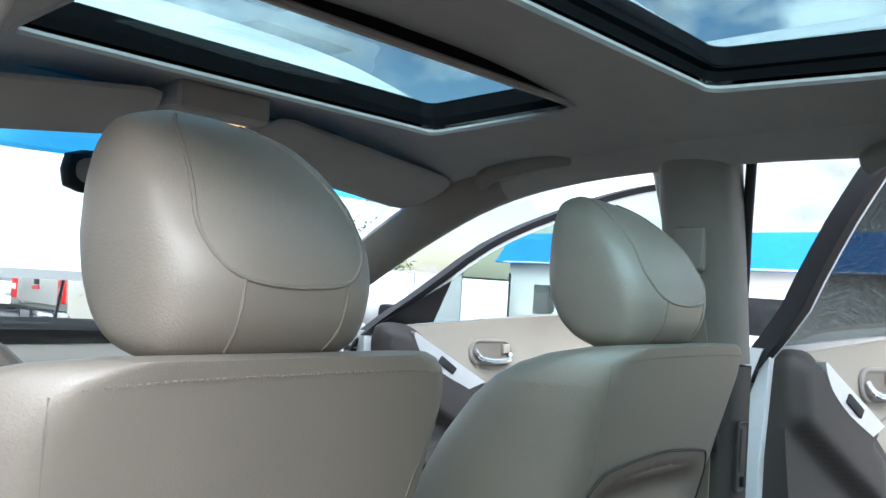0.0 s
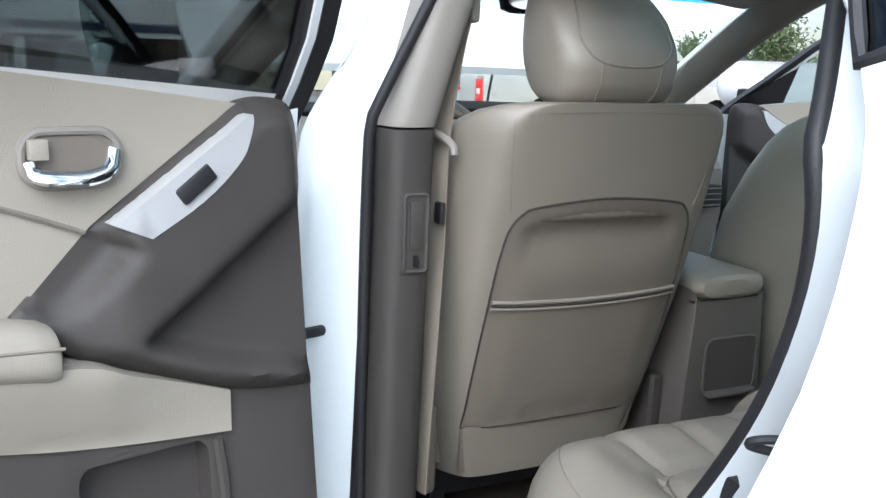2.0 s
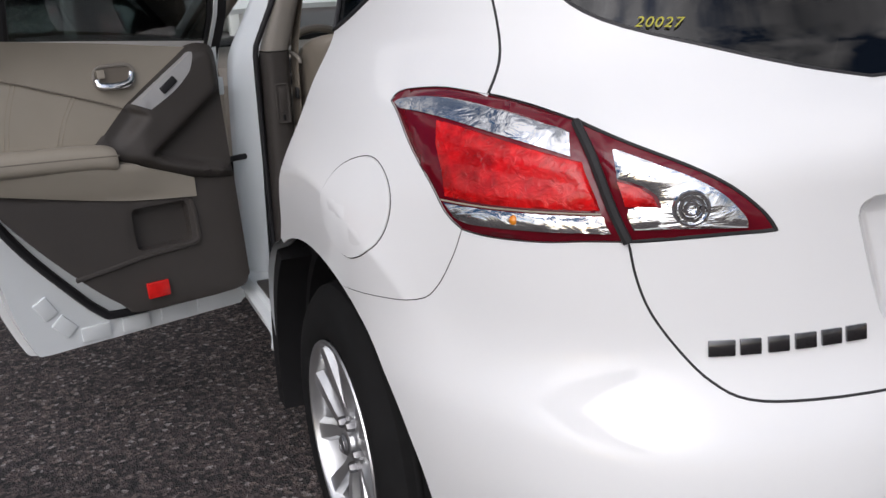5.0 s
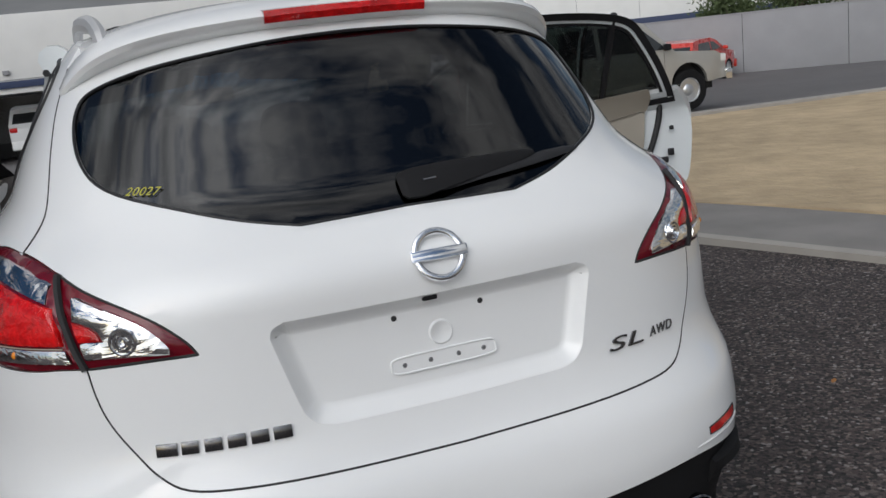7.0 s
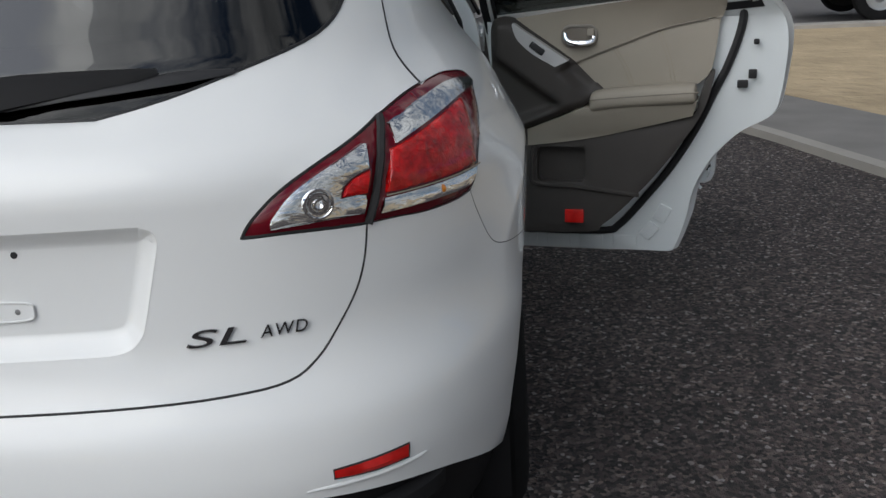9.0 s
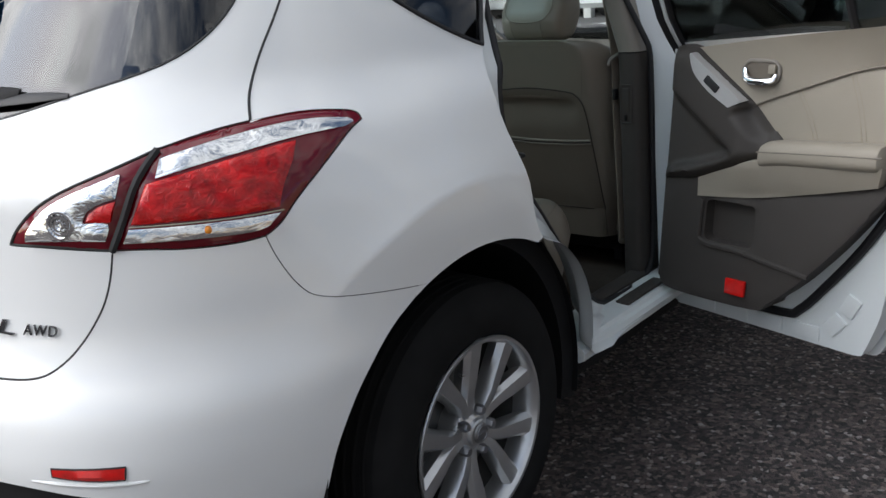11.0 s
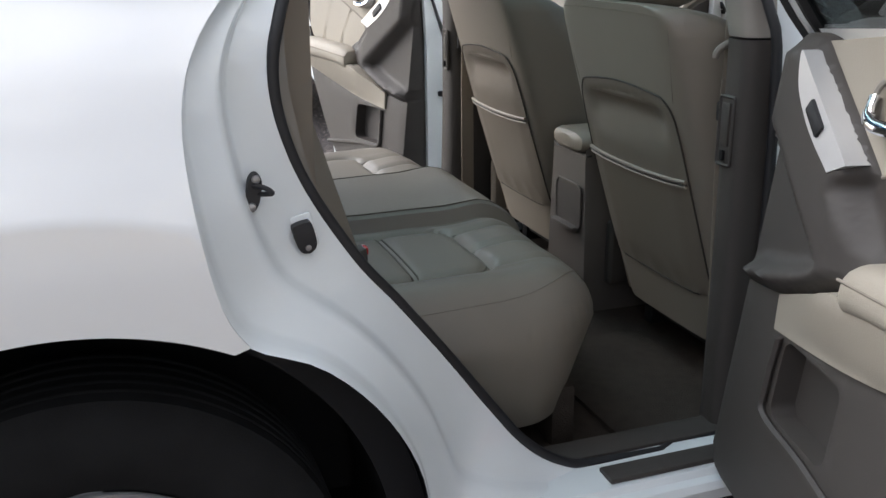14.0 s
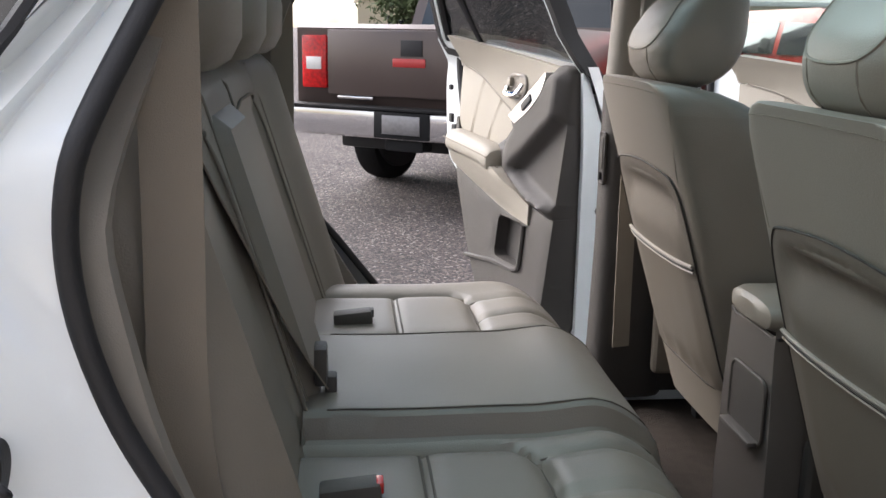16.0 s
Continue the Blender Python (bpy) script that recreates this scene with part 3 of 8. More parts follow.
# rear wing panels with roof pillar, in one pressing
arch_q = arch(117, 63.2, 22)
DOOR_CUT = [(HP - 0.058, 0.785), (HP - 0.090, 0.840), (HP - 0.115, 0.960), (HP - 0.121, 1.080), (HP - 0.090, 1.165), (HP - 0.010, 1.245), (HP + 0.075, 1.340), (HP + 0.145, 1.440), (HP + 0.190, 1.530), (HP + 0.20, 1.585)]
door_cut = grow(DOOR_CUT, 4)
QGLASS = [(HP - 0.026, 1.231), (HP - 0.026, 1.231), (1.42, 1.272), (1.28, 1.330), (1.17, 1.392), (1.115, 1.450), (1.105, 1.505), (1.14, 1.530), (1.30, 1.545), (HP + 0.08, 1.555), (HP + 0.155, 1.548), (HP + 0.155, 1.548), (HP + 0.115, 1.440), (HP + 0.045, 1.330)]
qglass_loop = [tuple(p) for p in curve2(QGLASS, True, 4)]
wing_loop = arch_q + door_cut + [(1.45, 1.592), (1.2, 1.590), (1.05, 1.575)] + list(reversed(gate_side))[1:] + lamp_top[9:] + lamp_side[1:] + bump_seam[1:-1]
wing_loop = [p for i, p in enumerate(wing_loop) if i == 0 or (Vector(p) - Vector(wing_loop[i - 1])).length > 1e-4]
wing_loop = squeeze(wing_loop, 0.0008)
crease = [arch(150, 20, 70, r) for r in (0.5985, 0.607, 0.6155)]
wings = skin_panel("rear_wing", [wing_loop, qglass_loop], 0.015, step=0.020, mirror=True, guides=crease)
skin_panel("quarter_window", [squeeze(qglass_loop, 0.001)], 0.004, -0.004, TINT, 0.025, mirror=True)
for xf in (None, MIR):
    part("quarter_window_seal", tube([skin(*p, 0.001) for p in qglass_loop], 0.0055, 6, True), BLACK, car, xf=xf)

# dark layer in the panel gaps, one skin deeper
gap_lines = [gate_low + lamp_in[1:], gate_side, bump_seam, lamp_top, lamp_side, lamp_low]
for line, wide in zip(gap_lines, (0.0034, 0.0040, 0.0009, 0.0008, 0.0008, 0.0008)):
    for xf in (None, MIR):
        part("panel_gap", tube([skin(*p, -0.8 * wide) for p in line], wide, 6), GAP, car, xf=xf)

# fuel filler door in the driver's side wing
FUEL = [(1.039, 1.044), (0.979, 1.014), (0.964, 0.959), (0.989, 0.899), (1.064, 0.862), (1.139, 0.886), (1.171, 0.944), (1.129, 1.014)]
fuel_loop = [tuple(p) for p in curve2(FUEL, True, 6)]
part("fuel_door", slab([squeeze(fuel_loop, 0.0015)], lambda f, z: skin(f, z, 0.0022), lambda f, z: skin(f, z, -0.002), 0.04), PAINT, car, xf=MIR)
part("fuel_door_gap", tube([skin(*p, 0.0) for p in fuel_loop], 0.0010, 6, True), GAP, car, xf=MIR)

# roof: crowned sheet with two glass panels
ROOF_Y = (-0.22, 1.80)


def roof_half(y):
    return 0.575 - 0.10 * max(0, (0.1 - y)) - 0.03 * max(0, y - 1.2)


def roof_z(x, y, drop=0.0):
    crest = 1.675 - 0.052 * (y - 0.75) ** 2 * (1.0 if y > 0.75 else 0.9)
    h = roof_half(y)
    return crest - 0.075 * (abs(x) / h) ** 2.6 - drop


def pane_z(x, y, drop=0.0):
    """The sunroof panes and the lining, set below the roof's skin."""
    crest = 1.648 - (0.060 if y > 0.75 else 0.025) * (y - 0.75) ** 2
    return crest - 0.075 * (abs(x) / roof_half(y)) ** 2.6 - drop


def pane_fn(drop):
    return lambda u, y: Vector((u * roof_half(y), y, pane_z(u * roof_half(y), y, drop)))


def roof_fn(drop, spread=1.0):
    return lambda u, y: Vector((u * roof_half(y) * spread, y, roof_z(u * roof_half(y), y, drop)))


def rrect(x0, x1, y0, y1, r, n=5):
    out = []
    for cx, cy, a0 in ((x1 - r, y1 - r, 0), (x0 + r, y1 - r, 90), (x0 + r, y0 + r, 180), (x1 - r, y0 + r, 270)):
        for k in range(n + 1):
            a = radians(a0 + 90 * k / n)
            out.append((cx + r * math.cos(a), cy + r * math.sin(a)))
    return out


SUN1, SUN2 = rrect(-0.86, 0.86, 1.360, 1.700, 0.04), rrect(-0.83, 0.83, 0.30, 1.105, 0.04)
roof_loop = [(-1, ROOF_Y[0])] + [(u, ROOF_Y[0]) for u in np.linspace(-0.9, 0.9, 19)] + [(1, y) for y in np.linspace(*ROOF_Y, 30)] + [(u, ROOF_Y[1]) for u in np.linspace(0.9, -0.9, 19)] + [(-1, y) for y in np.linspace(ROOF_Y[1], ROOF_Y[0], 30)][:-1]
part("roof", slab([roof_loop, SUN1, SUN2], roof_fn(0), roof_fn(0.015), 0.07), PAINT, car)
for lp in (SUN1, SUN2):
    part("sunroof_glass", slab([lp], pane_fn(0.004), pane_fn(0.009), 0.12), ROOFGLASS, car, "teal tinted sunroof glass")
    rim = [pane_fn(0.006)(*p) for p in lp]
    part("sunroof_seal", tube(rim, 0.013, 6, True), FRAMEBLACK, car)
    well = bmesh.new()
    mid_y = sum(p[1] for p in lp) / len(lp)
    inner_lp = [(p[0] * 0.982, mid_y + (p[1] - mid_y) * 0.975) for p in lp]
    ring_a, ring_b = [well.verts.new(roof_fn(-0.003)(*p)) for p in lp], [well.verts.new(pane_fn(0.004)(*p)) for p in inner_lp]
    for k in range(len(lp)):
        well.faces.new([ring_a[k], ring_a[(k + 1) % len(lp)], ring_b[(k + 1) % len(lp)], ring_b[k]])
    part("sunroof_well", well, FRAMEBLACK, car)
# roof rails and the strip from roof to flank
for xf in (None, MIR):
    rail = [Vector((roof_half(y) - 0.03, y, roof_z(roof_half(y) - 0.03, y) + h)) for y, h in ((-0.22, -0.012), (-0.19, 0.012), (-0.13, 0.030), (-0.04, 0.038), (0.4, 0.038), (0.9, 0.036), (1.3, 0.032), (1.42, 0.015), (1.46, -0.01))]
    part("roof_rail", tube(curve2(rail, False, 5), 0.017, 8, flat=1.3), SILVERPL, car, "silver roof rail", xf=xf)

# cant rail: side frame over the doors from the wing to the windscreen pillar
CANT = [(0.50, 1.562), (0.80, 1.575), (1.10, 1.573), (1.40, 1.550), (1.62, 1.505), (1.85, 1.415), (2.10, 1.295), (2.35, 1.170), (2.50, 1.090)]


def cant_x(y, z):
    return 0.60 + 0.62 * (1.58 - z) * 0.62 + 0.02


def cant_pts(dx, dz):
    return [Vector((cant_x(y, z) + dx, y, z + dz)) for y, z in [tuple(p) for p in curve2(CANT, False, 5)]]


for xf in (None, MIR):
    part("side_frame", tube(cant_pts(0, 0), 0.045, 10, flat=0.9), JAMB, car, "white door frame with windscreen pillar", xf=xf)
    part("door_seal", tube(cant_pts(0.028, -0.036), 0.011, 6), BLACK, car, xf=xf)

# spoiler over the rear window
SPOIL = []
for u in np.linspace(-1, 1, 81):
    a = abs(u)
    x = 0.622 * u
    SPOIL.append((x, -0.405 + 0.10 * a**2.2 + 0.16 * a**9, 1.590 - 0.052 * a**2.4 - 0.07 * a**10))
spoil_rings = []
for x, y, z in SPOIL:
    a = abs(x) / 0.622
    yb = y + 0.23 - 0.05 * a**4
    e = max(0.0, min(1.0, (a - 0.82) / 0.18))
    zt = roof_z(min(abs(x), roof_half(yb) * 0.999), yb) + 0.004
    zt, yb = zt + (z - 0.012 - zt) * e, yb + (y + 0.07 - yb) * e
    spoil_rings.append([Vector((x, yb, zt)), Vector((x, (y + yb) / 2, max((zt + z) / 2 + 0.016, z))), Vector((x, y + 0.012, z + 0.006)), Vector((x, y, z - 0.004)), Vector((x, y + 0.008, z - 0.018)), Vector((x, y + 0.05, z - 0.040)), Vector((x, yb - 0.02, z - 0.074))])
part("rear_spoiler", loft(spoil_rings), PAINT, car)
# high brake lamp in the spoiler's edge
brake_rings = []
for x in np.linspace(-0.185, 0.185, 17):
    a = abs(x) / 0.655
    y, z = -0.405 + 0.10 * a**2.2, 1.590 - 0.052 * a**2.4
    brake_rings.append([Vector((x, y + 0.03, z + 0.011)), Vector((x, y - 0.002, z + 0.007)), Vector((x, y - 0.006, z - 0.006)), Vector((x, y + 0.001, z - 0.020)), Vector((x, y + 0.03, z - 0.02))])
part("brake_light", loft(brake_rings), LENSRED, car, "red high level brake light")

# tail lamps: dark red rim, red lens, clear lens, reversing lamp
lamp_out_loop = [p for i, p in enumerate(list(lamp_seam) + lamp_top[1:] + lamp_side[1:] + lamp_low[1:-1])]
lamp_in_loop = lamp_in + list(reversed(lamp_seam))[1:-1]


def dome(loop, lift, thick=0.03):
    arr = np.array(loop)

    def fn(f, z):
        d = float(np.min(np.hypot((arr[:, 0] - f) * 1.05, arr[:, 1] - z)))
        return lift * min(1.0, d / 0.012) ** 0.6
    return fn


def lens_part(name, loop, lift, base, material, step, xf, label="", parent=None):
    dm = dome(loop, lift)
    return part(name, slab([loop], lambda f, z: skin(f, z, base + dm(f, z)), lambda f, z: skin(f, z, base - 0.02), step), material, parent or car, label, xf=xf)


for xf in (None, MIR):
    rim_o = lens_part("tail_lamp", squeeze(lamp_out_loop, 0.0012), 0.008, -0.002, LENSRIM, 0.02, xf, "wraparound red and clear tail lamp")
    rim_i = lens_part("tailgate_lamp", squeeze(lamp_in_loop, 0.0012), 0.008, -0.002, LENSRIM, 0.02, xf, "red and clear lamp in the tailgate")
    top_strip = grow([(0.668, 1.120), (0.745, 1.138), (0.84, 1.150), (0.92, 1.152), (0.99, 1.144), (1.005, 1.136)], 4) + grow([(0.985, 1.130), (0.90, 1.128), (0.82, 1.120), (0.73, 1.105), (0.664, 1.090)], 4)
    lens_part("clear_strip", top_strip, 0.003, 0.0095, LENSCLEAR, 0.02, xf, parent=rim_o)
    red = grow([(0.650, 1.082), (0.73, 1.098), (0.82, 1.114), (0.885, 1.121)], 4) + grow([(0.875, 1.090), (0.855, 1.050), (0.845, 1.014), (0.845, 1.014), (0.78, 1.012), (0.70, 1.014), (0.626, 1.016), (0.626, 1.016)], 4)
    lens_part("red_lens", red, 0.004, 0.0095, LENSRED, 0.012, xf, parent=rim_o)
    part("lens_border", tube([skin(f, z, 0.013) for f, z in [tuple(p) for p in curve2([(0.624, 1.0125), (0.70, 1.0105), (0.78, 1.0085), (0.850, 1.0085)], False, 4)]], 0.0016, 5), STITCH, rim_o, xf=xf)
    low_clear = grow([(0.622, 1.008), (0.70, 1.006), (0.78, 1.004), (0.846, 1.004)], 4) + grow([(0.826, 0.984), (0.80, 0.978), (0.72, 0.980), (0.612, 0.984)], 4)
    lens_part("turn_signal_lens", low_clear, 0.003, 0.0095, LENSCLEAR, 0.012, xf, parent=rim_o)
    bulb = bmesh.new()
    bmesh.ops.create_uvsphere(bulb, u_segments=14, v_segments=8, radius=0.009)
    bulb.transform(Matrix.Translation(skin(0.735, 0.993, 0.006)))
    part("turn_signal_bulb", bulb, AMBER, rim_o, "amber bulb", xf=xf)
    inner = grow([(0.452, 0.990), (0.455, 1.006), (0.485, 1.042), (0.530, 1.070), (0.600, 1.098), (0.612, 1.100)], 4) + [(0.606, 1.062), (0.59, 1.058)] + grow([(0.575, 1.052), (0.56, 1.040), (0.553, 1.022), (0.553, 1.022), (0.592, 1.020), (0.586, 0.990), (0.586, 0.990)], 3)
    lens_part("reversing_lens", inner, 0.004, 0.0095, LENSCLEAR, 0.012, xf, parent=rim_i)
    wedge = [(0.558, 1.024), (0.564, 1.038), (0.578, 1.049), (0.594, 1.055), (0.606, 1.058), (0.596, 1.023)]
    lens_part("red_wedge", wedge, 0.003, 0.0095, LENSRED, 0.012, xf, parent=rim_i)
    c = skin(0.520, 1.022, 0.0145)
    nrm = (skin(0.520, 1.022, 0.02) - c).normalized()
    ring = join(*[tube([c + r * (math.cos(a) * nrm.cross(Vector((0, 0, 1))).normalized() + math.sin(a) * Vector((0, 0, 1))) + nrm * h for a in np.linspace(0, 2 * math.pi, 25)[:-1]], 0.0035, 6, True) for r, h in ((0.024, 0.0), (0.016, 0.0), (0.008, 0.002))])
    part("reversing_bowl", ring, CHROME, rim_i, "chrome ringed bowl", xf=xf)
    seam = tube([skin(*p, 0.004) for p in lamp_seam], 0.0075, 6)
    part("lamp_gap", seam, GAP, car, xf=xf)
    # bumper reflector and its moulding
    refl = grow([(0.478, 0.590), (0.535, 0.591), (0.590, 0.593), (0.590, 0.593), (0.587, 0.568), (0.587, 0.568), (0.535, 0.568), (0.478, 0.574), (0.478, 0.574)], 3)
    lens_part("rear_reflector", refl, 0.004, 0.001, REDREFL, 0.02, xf, "red bumper reflector")
    part("reflector_frame", tube([skin(*p, 0.0005) for p in refl], 0.0018, 6, True), GAP, car, xf=xf)
    ledge = [skin(f, z, o) for f, z, o in ((0.44, 0.560, -0.003), (0.49, 0.560, 0.000), (0.55, 0.559, 0.001), (0.60, 0.559, -0.001), (0.62, 0.561, -0.004))]
    part("reflector_ledge", tube(curve2(ledge, False, 5), 0.004, 8), PAINT, car, xf=xf)

# metal with the shade behind the spokes put into its colour
SHADEMETAL = mat("shade_darkened_metal", (0.10, 0.10, 0.10), 0.5, 0.6, 0, 0.3, 20)


# wheels
def wheel(cx, cy, side, label):
    w = thing("wheel", label, "wheel")
    w.parent = car
    w.matrix_parent_inverse = car.matrix_basis.inverted()
    del w["category"]
    m = Matrix.Translation((cx, cy, 0.361)) @ (Matrix() if side > 0 else Matrix.Rotation(math.pi, 4, "Z")) @ Matrix.Scale(0.95, 4)
    prof = [(0.245, -0.105), (0.262, -0.117), (0.300, -0.121), (0.338, -0.113), (0.360, -0.098), (0.3735, -0.085), (0.378, -0.05), (0.378, 0.05), (0.3735, 0.085), (0.360, 0.098), (0.338, 0.113), (0.300, 0.121), (0.262, 0.117), (0.245, 0.105), (0.240, 0.09), (0.240, -0.09), (0.245, -0.105)]
    tyre = lathe(prof, 64)
    part("tyre", tyre, TYRE, w, xf=m)
    rib = join(*[lathe([(0.3782, x - 0.007), (0.3802, x - 0.004), (0.3802, x + 0.004), (0.3782, x + 0.007)], 64) for x in (-0.06, -0.03, 0, 0.03, 0.06)])
    part("tyre_tread", rib, TYRE, w, xf=m)
    rimp = [(0.243, 0.108), (0.248, 0.112), (0.246, 0.117), (0.238, 0.116), (0.232, 0.108), (0.226, 0.085), (0.222, 0.045)]
    part("rim_barrel", lathe([(0.222, 0.046), (0.219, 0.02), (0.205, -0.02), (0.205, -0.09), (0.236, -0.10)], 64), SHADEMETAL, w, xf=m)
    part("rim", lathe(rimp, 64), ALLOY, w, "silver alloy wheel", xf=m)
    for k in range(5):
        a = radians(17 + 72 * k)
        rot = Matrix.Rotation(a, 4, "X")
        for s in (-1, 1):
            rings = []
            for r, tw, hw, fx, bk in ((0.040, 0.007, 0.016, 0.082, 0.04), (0.075, 0.011, 0.019, 0.088, 0.04), (0.105, 0.019, 0.022, 0.092, 0.045), (0.14, 0.036, 0.028, 0.096, 0.05), (0.19, 0.060, 0.032, 0.101, 0.055), (0.238, 0.081, 0.037, 0.107, 0.07)):
                t = s * tw
                rings.append([rot @ Vector(p) for p in ((fx - 0.016, t - hw, r), (fx - 0.001 * s, t - hw * 0.62, r), (fx + 0.001, t, r), (fx + 0.001 * s, t + hw * 0.62, r), (fx - 0.016, t + hw, r), (bk, t + hw * 0.8, r), (bk, t - hw * 0.8, r))])
            part("spoke", loft(rings), ALLOY, w, xf=m)
    hub = lathe([(0.0, 0.100), (0.028, 0.100), (0.033, 0.097), (0.036, 0.088), (0.048, 0.084), (0.068, 0.078), (0.076, 0.06), (0.07, 0.02)], 40)
    part("hub", hub, ALLOY, w, xf=m)
    part("hub_cap", join(lathe([(0.0, 0.108), (0.022, 0.107), (0.027, 0.103)], 32), tube([Vector((0.109, 0.019 * math.cos(a), 0.019 * math.sin(a))) for a in np.linspace(0, 2 * math.pi, 25)[:-1]], 0.0022, 6, True), box(0.109, 0, 0, 0.004, 0.044, 0.008, 0.001)), STEEL, w, "grey cap with a ringed badge", xf=m)
    for k in range(5):
        a = radians(71 + 72 * k)
        nut = lathe([(0.0, 0.103), (0.010, 0.103), (0.0135, 0.097), (0.0135, 0.075)], 6)
        nut.transform(Matrix.Translation((0, 0.057 * math.cos(a), 0.056 * math.sin(a))))
        part("wheel_nut", nut, STEEL, w, xf=m)
    disc = lathe([(0.06, 0.02), (0.16, 0.02), (0.162, 0.012), (0.16, 0.0), (0.06, 0.0)], 40)
    part("brake_disc", disc, SHADEMETAL, w, xf=m)
    part("brake_caliper", box(0.0, 0.13, 0.05, 0.09, 0.06, 0.12, 0.012), TRIMBLACK, w, xf=m)
    return w


for side in (1, -1):
    wheel(side * 0.815, 0.018, side, "dirty black tyre on a multi-spoke silver alloy")
    wheel(side * 0.815, 2.825, side, "dirty black tyre on a multi-spoke silver alloy")

# wheel housings: black liners
for xf in (None, MIR):
    for cy in (0.01, 2.835):
        rings = []
        for x in (0.56, 0.70, 0.82, 0.885):
            rr_ = [0.463 + 0.036 * max(0.0, min(1.0, (68 - a) / 8)) * (cy < 1) for a in np.linspace(-12, 192, 60)]
            rings.append([Vector((x, cy + r * math.cos(radians(a)), 0.365 + r * math.sin(radians(a)))) for a, r in zip(np.linspace(-12, 192, 60), rr_)])
        bm = bmesh.new()
        vs = [[bm.verts.new(p) for p in r] for r in rings]
        for a, b in zip(vs, vs[1:]):
            for k in range(59):
                bm.faces.new([a[k], a[k + 1], b[k + 1], b[k]])
        bm.faces.new(vs[0])
        part("wheel_liner", bm, TRIMBLACK, car, "black wheel arch liner", xf=xf)
    shield = [(0.01 + r * math.cos(radians(a)), 0.365 + r * math.sin(radians(a))) for r, aa in ((0.445, range(-14, 100, 4)), (0.515, range(98, -16, -4))) for a in aa]
    part("arch_shield", slab([shield], lambda y, z: Vector((0.868, y, z)), lambda y, z: Vector((0.60, y, z)), 0.2), TRIMBLACK, car, "black inner arch shield", xf=xf)
    if xf is not None:
        lip = [(0.01 + r * math.cos(radians(a)), 0.365 + r * math.sin(radians(a))) for r, aa in ((0.47, range(-14, 47, 4)), (0.532, range(44, -16, -4))) for a in aa]
        part("arch_lip", slab([lip], lambda y, z: Vector((0.944, y, z)), lambda y, z: Vector((0.86, y, z)), 0.2), TRIMBLACK, car, "black wheel arch lip beside the door opening", xf=xf)

# underside
part("underbody", slab([rrect(-0.80, 0.80, -0.66, 3.45, 0.15)], lambda x, y: Vector((x, y, 0.30)), lambda x, y: Vector((x, y, 0.24)), 0.4, True), TRIMBLACK, car)

# ---- the car: openings, sills, pillars, front end ----
def side_x(y, z):
    """Half width of the closed body side at y, z."""
    w, r0, p = level(z)
    if y < YC:
        return w * max(1e-6, 1 - ((YC - y) / (YC - r0)) ** p) ** (1 / p)
    return w - 0.06 * max(0.0, y - 2.2) ** 2


def on_side(y, z, out=0.0):
    return Vector((side_x(y, z) + flare(y, z) + out, y, z))


# rear door opening: outer rim on the skin, black seal round the inner rim
SEAL = [(0.525, 1.52), (0.455, 1.42), (0.374, 1.27), (0.322, 1.13), (0.342, 0.99), (0.422, 0.843), (0.490, 0.757), (0.566, 0.659), (0.648, 0.548), (0.706, 0.474), (0.774, 0.422), (0.850, 0.402), (1.080, 0.398), (1.145, 0.420), (1.170, 0.490), (1.172, 0.75), (1.160, 1.08), (1.125, 1.30), (1.095, 1.46), (1.075, 1.545)]
SEALX = lambda z, y=0.5: (0.798 - 0.55 * max(0.0, z - 1.17) if y < 1.0 else 0.783 - 0.44 * max(0.0, z - 1.13))
seal_line = [tuple(p) for p in curve2(SEAL, False, 9)]
RIM = [(0.490, 1.585), (0.445, 1.45), (0.372, 1.335), (0.286, 1.240), (0.212, 1.165), (0.181, 1.080), (0.186, 0.960), (0.210, 0.845), (0.240, 0.786), (0.335, 0.742), (0.415, 0.662), (0.470, 0.560), (0.492, 0.460), (0.505, 0.395), (0.530, 0.372), (0.62, 0.366), (0.74, 0.366), (0.86, 0.366)]
rim_line = [tuple(p) for p in curve2(RIM, False, 5)]


def resample(line, n):
    pts = [Vector(p) for p in line]
    acc = [0.0]
    for a, b in zip(pts, pts[1:]):
        acc.append(acc[-1] + (b - a).length)
    out = []
    for k in range(n):
        d = acc[-1] * k / (n - 1)
        i = max(0, min(len(pts) - 2, int(np.searchsorted(acc, d)) - 1))
        t = (d - acc[i]) / max(1e-9, acc[i + 1] - acc[i])
        out.append(pts[i].lerp(pts[i + 1], t))
    return out


